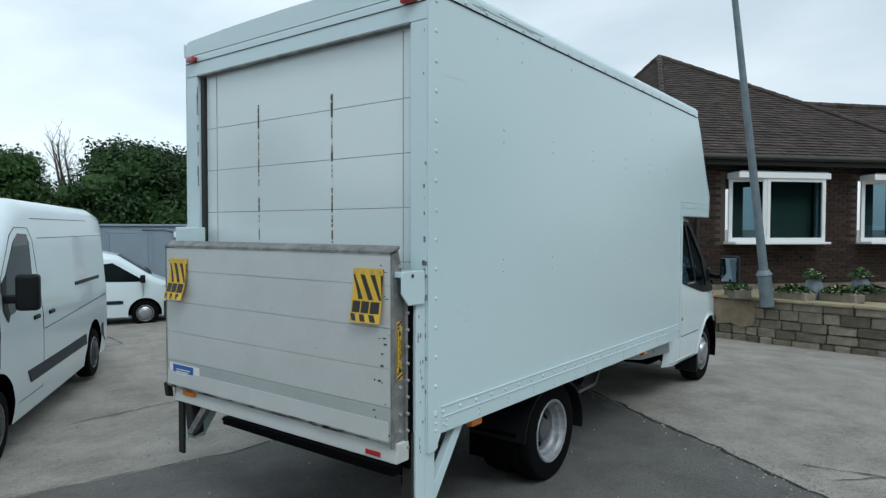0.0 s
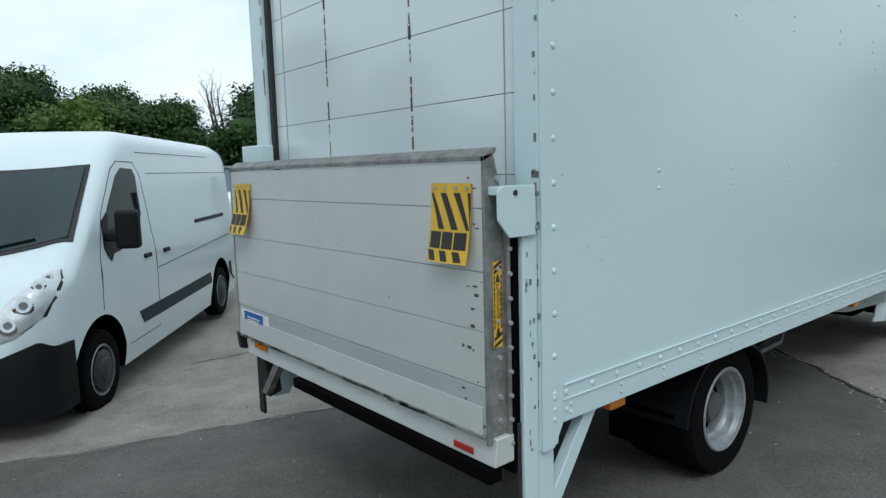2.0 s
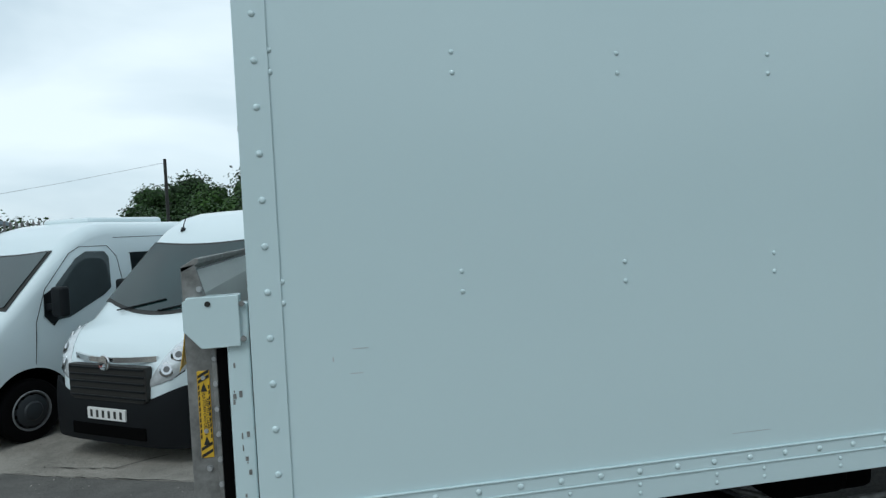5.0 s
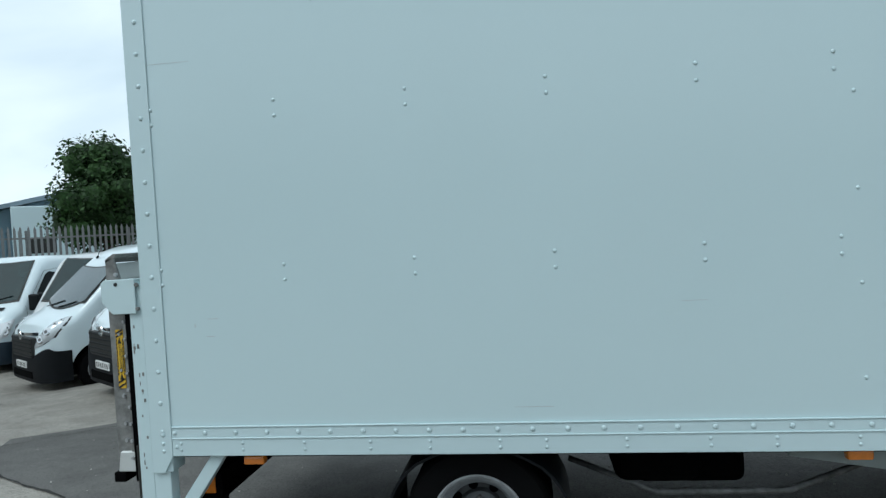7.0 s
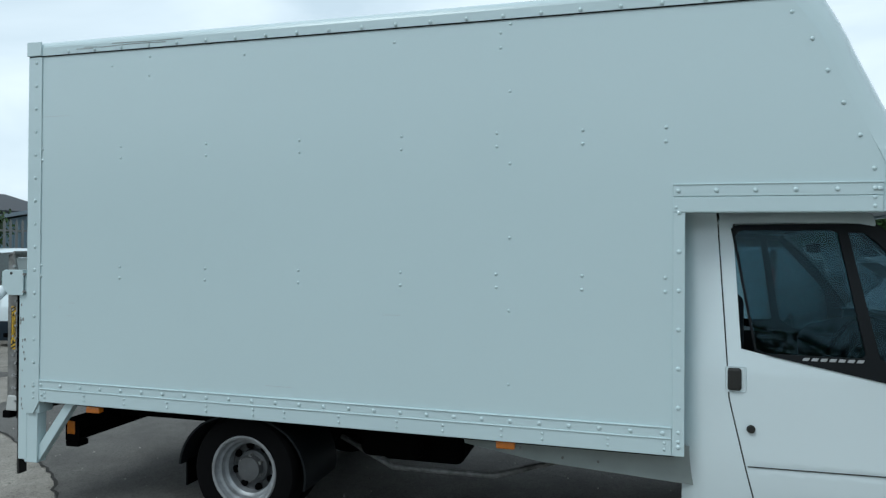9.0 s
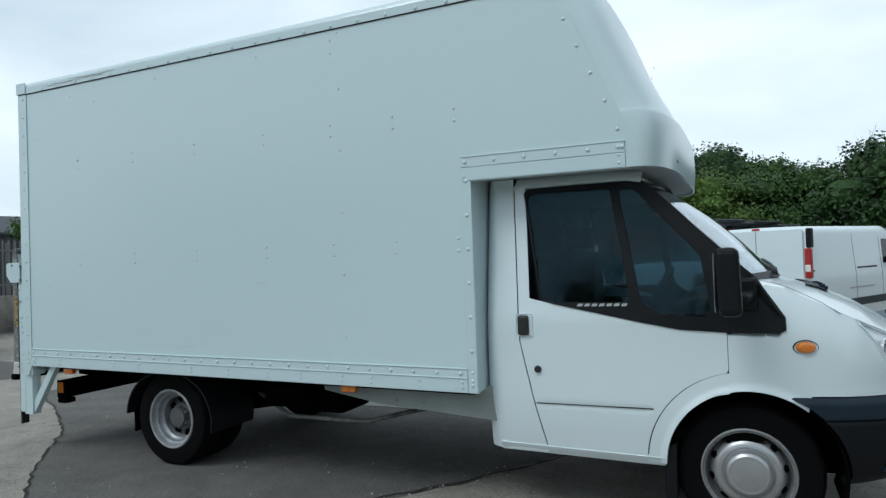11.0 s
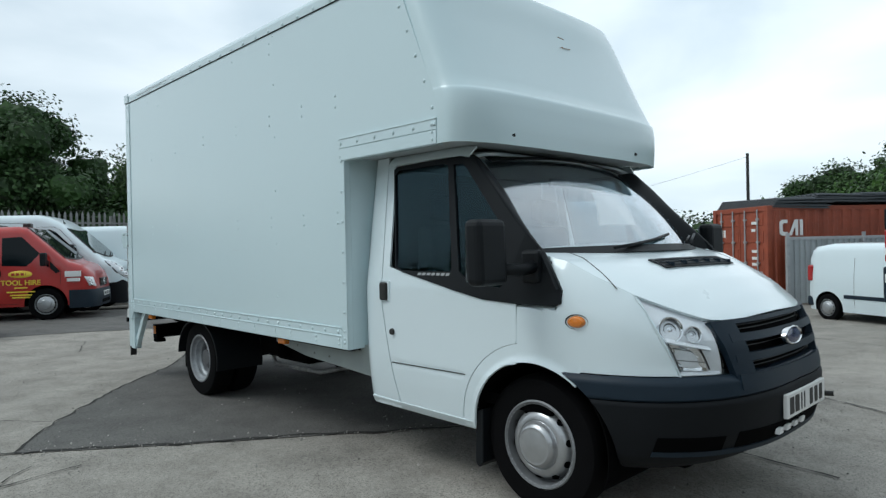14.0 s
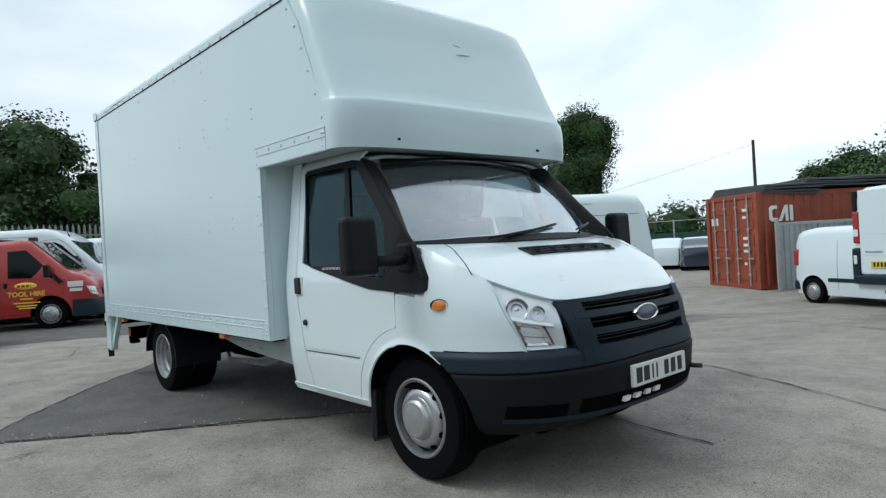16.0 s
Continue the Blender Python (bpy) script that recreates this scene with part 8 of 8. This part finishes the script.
# ---- trees ----
def crown_mesh(name, blobs, leaf, per_m2, seed, droop=0.0):
    """Many small leaves on uneven clumps round a dense, lumpy heart of twigs and shade leaves."""
    rs = np.random.RandomState(seed)
    Vs, Fs, k = [], [], 0
    lumpy = lambda d: 1 + 0.16 * np.sin(d[:, 0] * 5 + seed) * np.sin(d[:, 1] * 6 + 1.3 * seed) + 0.10 * np.sin(d[:, 2] * 9 + 2) + 0.07 * np.sin(d[:, 0] * 13 + d[:, 2] * 11)
    for (cx, cy, cz, rx, ry, rz) in blobs:
        n = int(per_m2 * (rx * ry + rx * rz + ry * rz) * 4.2)
        d = rs.normal(size=(n, 3)); d /= np.linalg.norm(d, axis=1)[:, None]
        rad = 0.66 + 0.40 * rs.rand(n) ** 0.9 + 0.12 * (rs.rand(n) < 0.08)
        c = d * (rad * lumpy(d))[:, None] * np.array([rx, ry, rz]) + np.array([cx, cy, cz])
        u = rs.normal(size=(n, 3)); nrm = d + np.array([0, 0, 0.5]) + 0.6 * rs.normal(size=(n, 3)); w = np.cross(u, nrm); w /= np.linalg.norm(w, axis=1)[:, None] + 1e-9
        u = np.cross(nrm, w); u /= np.linalg.norm(u, axis=1)[:, None] + 1e-9
        s = leaf * (0.6 + 0.8 * rs.rand(n))[:, None]
        Vs.append(np.stack([c - u * s, c + w * s * 0.6, c + u * s, c - w * s * 0.6], 1).reshape(-1, 3))
        Fs += (np.arange(n * 4).reshape(-1, 4) + k).tolist(); k += n * 4
        ph, th = np.meshgrid(np.arange(12) * math.pi / 6, np.linspace(0.06, math.pi - 0.06, 8))
        d = np.stack([np.sin(th) * np.cos(ph), np.sin(th) * np.sin(ph), np.cos(th)], -1).reshape(-1, 3)
        Vs.append(d * (0.64 * lumpy(d) * (0.9 + 0.2 * rs.rand(len(d))))[:, None] * np.array([rx, ry, rz]) + np.array([cx, cy, cz]))
        Fs += [[k + i * 12 + j, k + (i + 1) * 12 + j, k + (i + 1) * 12 + (j + 1) % 12, k + i * 12 + (j + 1) % 12] for i in range(7) for j in range(12)]; k += len(d)
    V = np.concatenate(Vs)
    me = bpy.data.meshes.new(name)
    me.from_pydata(V.tolist(), [], Fs); me.update()
    return me

def tree(x, y, z, height, spread, leafmat, seed, label, bare=False, dens=60, leaf=0.075):
    rng = random.Random(seed)
    t = thing("tree", label, "tree", pose(x, y, z), "trees round the yard")
    trunk_h = height * 0.38
    bm = bmesh.new()
    rod((0, 0, -0.3), (0.1, 0.05, trunk_h), 0.045 * height ** 0.9, bm, 10, 0.026 * height ** 0.9)
    blobs = []
    n = 22 if not bare else 16
    for i in range(n):
        a = 2 * math.pi * i / n + rng.uniform(-0.3, 0.3)
        q = spread * rng.uniform(0.25, 0.72)
        f = rng.uniform(0.30, 0.86)
        q *= 1 - 0.62 * max(0.0, (f - 0.45) / 0.41) ** 1.5
        e = Vector((q * math.cos(a), q * math.sin(a), height * f))
        st = Vector((0.08, 0.04, trunk_h * rng.uniform(0.6, 1.0)))
        mid = st.lerp(e, 0.5) + Vector((rng.uniform(-0.2, 0.2), rng.uniform(-0.2, 0.2), 0.25))
        rod(st, mid, 0.020 * height ** 0.8, bm, 6, 0.013 * height ** 0.8); rod(mid, e, 0.013 * height ** 0.8, bm, 6, 0.004 * height ** 0.8)
        if bare:
            for j in range(9):
                s0 = mid.lerp(e, rng.uniform(0, 1)); s1 = s0 + Vector((rng.uniform(-0.7, 0.7), rng.uniform(-0.7, 0.7), rng.uniform(0.5, 1.4))) * height * 0.13
                rod(s0, s1, 0.012, bm, 4, 0.004)
                for kk in range(3):
                    s2 = s0.lerp(s1, rng.uniform(0.3, 0.9)); rod(s2, s2 + Vector((rng.uniform(-0.4, 0.4), rng.uniform(-0.4, 0.4), rng.uniform(0.2, 0.6))) * height * 0.09, 0.007, bm, 3, 0.003)
        r = max(spread * rng.uniform(0.20, 0.36), height * 0.12)
        blobs.append((e.x, e.y, e.z, r * 1.1, r * 1.1, r * rng.uniform(0.7, 0.95)))
    part("trunk", bm, BARK, t)
    if not bare:
        blobs.append((0, 0, height * 0.80, spread * 0.42, spread * 0.42, height * 0.19))
        blobs.append((0, 0, height * 0.50, spread * 0.62, spread * 0.62, height * 0.28))
        part("crown", crown_mesh("crown", blobs, leaf, dens, seed), leafmat, t)
    return t

def hedge(pts, z, height, width, leafmat, seed, label, leaf=0.10, dens=32):
    rng = random.Random(seed)
    blobs = []
    for (x0, y0), (x1, y1) in zip(pts, pts[1:]):
        L = math.hypot(x1 - x0, y1 - y0); n = max(1, int(L / (width * 0.9)))
        for i in range(n):
            k = (i + rng.random() * 0.6) / n
            h = height * rng.uniform(0.65, 1.1)
            blobs.append((x0 + (x1 - x0) * k, y0 + (y1 - y0) * k, z + h * 0.5, width * rng.uniform(0.7, 1.1), width * rng.uniform(0.7, 1.1), h * 0.55))
    o = part("hedgerow", crown_mesh("hedgerow", blobs, leaf, dens, seed), leafmat)
    return tagged(o, label, "hedge", kind="stuff")

container(); shed(); palisade(); far_buildings()
BUN = bungalow()
terrace()
G, DK, YG = "leafy green tree behind the yard", "dense dark green tree behind the yard", "pale yellow-green tree behind the yard"
for i, (x, y, h, s, mt, lb) in enumerate((
        (-2.6, 57.0, 11.2, 6.0, LEAF_D, DK), (2.6, 27.5, 6.6, 3.0, LEAF, G), (6.2, 27.0, 5.3, 2.8, LEAF, G), (4.0, 25.0, 5.5, 2.6, LEAF_Y, YG),
        (9.6, 21.0, 5.6, 3.2, LEAF_D, DK), (11.8, 19.0, 5.4, 2.8, LEAF_D, DK), (8.0, 27.5, 5.7, 2.8, LEAF, G), (12.5, 24.0, 6.0, 3.0, LEAF_D, DK),
        (-11.5, 68.0, 9.4, 5.2, LEAF_D, DK), (-16.5, 74.0, 8.8, 4.8, LEAF_D, DK), (3.0, 56.0, 11.4, 6.0, LEAF_D, DK), (-8.6, 60.0, 7.6, 4.0, LEAF, G), (6.5, 31.5, 6.4, 3.6, LEAF, G), (4.4, 29.0, 5.6, 3.0, LEAF_Y, YG),
        (-12.6, 16.5, 5.4, 2.1, LEAF_D, DK), (-18.9, 1.6, 6.6, 3.3, LEAF_D, DK), (-16.6, 10.8, 3.6, 2.2, LEAF, G), (-20.0, 36.0, 10.8, 3.4, LEAF_D, DK), (-4.0, 50.0, 6.4, 4.6, LEAF, G), (-20.5, 6.5, 5.4, 3.2, LEAF, G))):
    tree(x, y, 0.4 if x < -12 and y < 40 else -0.5, h, s, mt, 20 + i, lb, dens=60 if y < 45 else 16, leaf=0.075 if y < 45 else 0.15)
tree(10.7, 28.6, -0.4, 7.0, 2.4, LEAF_D, 77, "bare twiggy tree among the leafy ones", bare=True)
hedge([(-60, 52), (-30, 58), (-15, 56), (0, 60), (25, 55)], -0.5, 5.0, 3.2, LEAF_D, 5, "far dark line of trees on the horizon", leaf=0.17, dens=14)
hedge([(-17, -8), (-16.5, 0), (-17.5, 8)], 0.6, 2.4, 1.4, LEAF_D, 6, "overgrown hedge behind the palisade fence")
hedge([(-25, -24), (-5, -27), (15, -26), (30, -20)], 0.0, 8.5, 3.2, LEAF_D, 9, "tall dark trees on the far side of the yard", leaf=0.2, dens=8)
hedge([(-2, 26), (8, 25), (14, 18)], -0.4, 3.0, 1.8, LEAF, 7, "scrubby green undergrowth behind the cabins")

# ---- cracks and slabs of the yard ----
def ribbon(pts, w, seed, lift=0.003):
    """A crack or joint that wanders along the ground."""
    rng = random.Random(seed)
    V, F = [], []
    for (x0, y0), (x1, y1) in zip(pts, pts[1:]):
        L = math.hypot(x1 - x0, y1 - y0); n = max(2, int(L / 0.09)); nx, ny = -(y1 - y0) / L, (x1 - x0) / L
        for i in range(n):
            k = i / n; o = rng.uniform(-0.018, 0.018)
            hw = w * rng.uniform(0.25, 1.0) / 2
            cx, cy = x0 + (x1 - x0) * k + nx * o, y0 + (y1 - y0) * k + ny * o
            for s in (-1, 1):
                px, py = cx + nx * hw * s, cy + ny * hw * s
                V.append((px, py, surf_z(px, py) + lift))
    for i in range(len(V) // 2 - 1):
        F.append((2 * i, 2 * i + 1, 2 * i + 3, 2 * i + 2))
    return mesh_of("crack", V, F)

GX = {}
def surf_z(x, y):
    """Height of the ground sheet itself, between its grid points."""
    gx, gy = math.floor((x + 40) / 0.4), math.floor((y + 40) / 0.4)
    q = []
    for i in (0, 1):
        for j in (0, 1):
            key = (gx + i, gy + j)
            if key not in GX:
                GX[key] = ground_z(-40 + 0.4 * key[0], -40 + 0.4 * key[1])
            q.append(GX[key])
    fx, fy = (x + 40) / 0.4 - gx, (y + 40) / 0.4 - gy
    return (q[0] * (1 - fx) + q[2] * fx) * (1 - fy) + (q[1] * (1 - fx) + q[3] * fx) * fy

def draped(name, poly, mat_, lift, label):
    bm = bmesh.new()
    f = bm.faces.new([bm.verts.new((x, y, 0)) for x, y in poly])
    bmesh.ops.triangulate(bm, faces=[f])
    for _ in range(5):
        long = [e for e in bm.edges if e.calc_length() > 0.35]
        if not long:
            break
        bmesh.ops.subdivide_edges(bm, edges=long, cuts=1, use_grid_fill=True)
        bmesh.ops.triangulate(bm, faces=[q for q in bm.faces if len(q.verts) > 3])
    for v in bm.verts:
        v.co.z = surf_z(v.co.x, v.co.y) + lift
    bmesh.ops.recalc_face_normals(bm, faces=bm.faces[:])
    for q in bm.faces:
        if q.normal.z < 0:
            q.normal_flip()
    o = part(name, bm, mat_)
    return tagged(o, label, "pavement", kind="structure")

CRACK_A = [(4.45, 0.85), (3.8, -0.28), (3.5, -0.70), (3.18, -1.10), (2.88, -1.62), (2.52, -2.05), (2.22, -2.52), (1.75, -3.3), (1.2, -4.4), (0.2, -6.5)]
CRACK_B = [(2.22, -2.52), (1.54, -2.12), (0.52, -1.33), (-0.38, -0.48), (-1.6, 0.25), (-3.0, 1.0)]
draped("slab", [(2.22, -2.52), (2.88, -1.62), (3.5, -0.70), (4.45, 0.85), (1.9, 1.35), (0.64, 1.45), (-0.8, 2.1), (-2.6, 3.2), (-3.7, 2.2), (-3.0, 1.0), (-1.6, 0.25), (-0.38, -0.48), (0.52, -1.33), (1.54, -2.12)], DARKCON, 0.006, "darker grey concrete slab under the box van")
draped("lane", [(-5.2, -2.6), (-4.7, 0.3), (-5.6, 4.2), (-12.5, 4.2), (-12.5, -4.0)], DARKCON, 0.006, "dark asphalt parking lane by the fence")
for i, (pts, w) in enumerate((
        (CRACK_A, 0.045), (CRACK_B, 0.028), ([(-2.6, 3.2), (-0.8, 2.13), (0.2, 1.66), (0.64, 1.42), (1.9, 1.3), (4.45, 0.85), (6.2, 0.6)], 0.022), ([(0.5, 4.0), (1.4, 3.9), (4.9, 2.87), (5.6, 2.55), (6.64, 2.05), (9.0, 1.0)], 0.025),
        ([(1.50, -2.14), (0.8, -2.76), (-0.6, -3.9)], 0.020), ([(2.82, -2.27), (2.9, -2.75), (2.6, -3.6)], 0.022), ([(2.6, -2.5), (3.3, -3.1)], 0.012),
        ([(-5.0, -1.6), (-3.4, -0.6), (-2.2, -1.0)], 0.014), ([(-6.0, -3.4), (-3.0, -2.2), (-1.0, -2.6)], 0.018), ([(-4.0, 0.8), (-3.3, 2.2), (-2.5, 3.1)], 0.02), ([(-2.2, 3.2), (-1.6, 2.9), (-1.1, 3.2)], 0.02),
        ([(6.5, 4.6), (8.8, 3.4), (10.0, 3.6)], 0.018), ([(3.0, 8.0), (6.4, 6.2), (9.0, 6.0)], 0.02), ([(-1.0, 9.0), (3.0, 8.0), (3.6, 10.4)], 0.02), ([(6.9, -1.4), (7.4, 0.2), (7.0, 1.7)], 0.012))):
    o = part("crack", ribbon(pts, w, 40 + i, 0.009), CRACKM)
    tagged(o, "dirt-filled crack between concrete slabs", "crack", kind="structure")
rng = random.Random(31)
GV, GF = [], []
for i in range(1800):
    k = rng.random()
    if k < 0.12:
        j = rng.randrange(6); (x0, y0), (x1, y1) = CRACK_A[j], CRACK_A[j + 1]; q = rng.random(); x, y = x0 + (x1 - x0) * q + rng.gauss(0, 0.06), y0 + (y1 - y0) * q + rng.gauss(0, 0.10)
    else:
        x, y = rng.uniform(-4, 9), rng.uniform(-4.5, 4.5)
    r = rng.uniform(0.003, 0.010); z = surf_z(x, y) + 0.006
    k = len(GV); GV += [(x - r, y, z), (x, y - r, z), (x + r, y, z), (x, y + r, z), (x, y, z + r * 1.1)]
    GF += [(k, k + 1, k + 4), (k + 1, k + 2, k + 4), (k + 2, k + 3, k + 4), (k + 3, k, k + 4)]
tagged(part("grit", mesh_of("grit", GV, GF), surface("pale_grit", (0.30, 0.285, 0.26), 0.9, islands=0.6)), "loose pale grit scattered over the concrete", "grit", kind="stuff")
bricks(BUN[0], *BUN[2:])
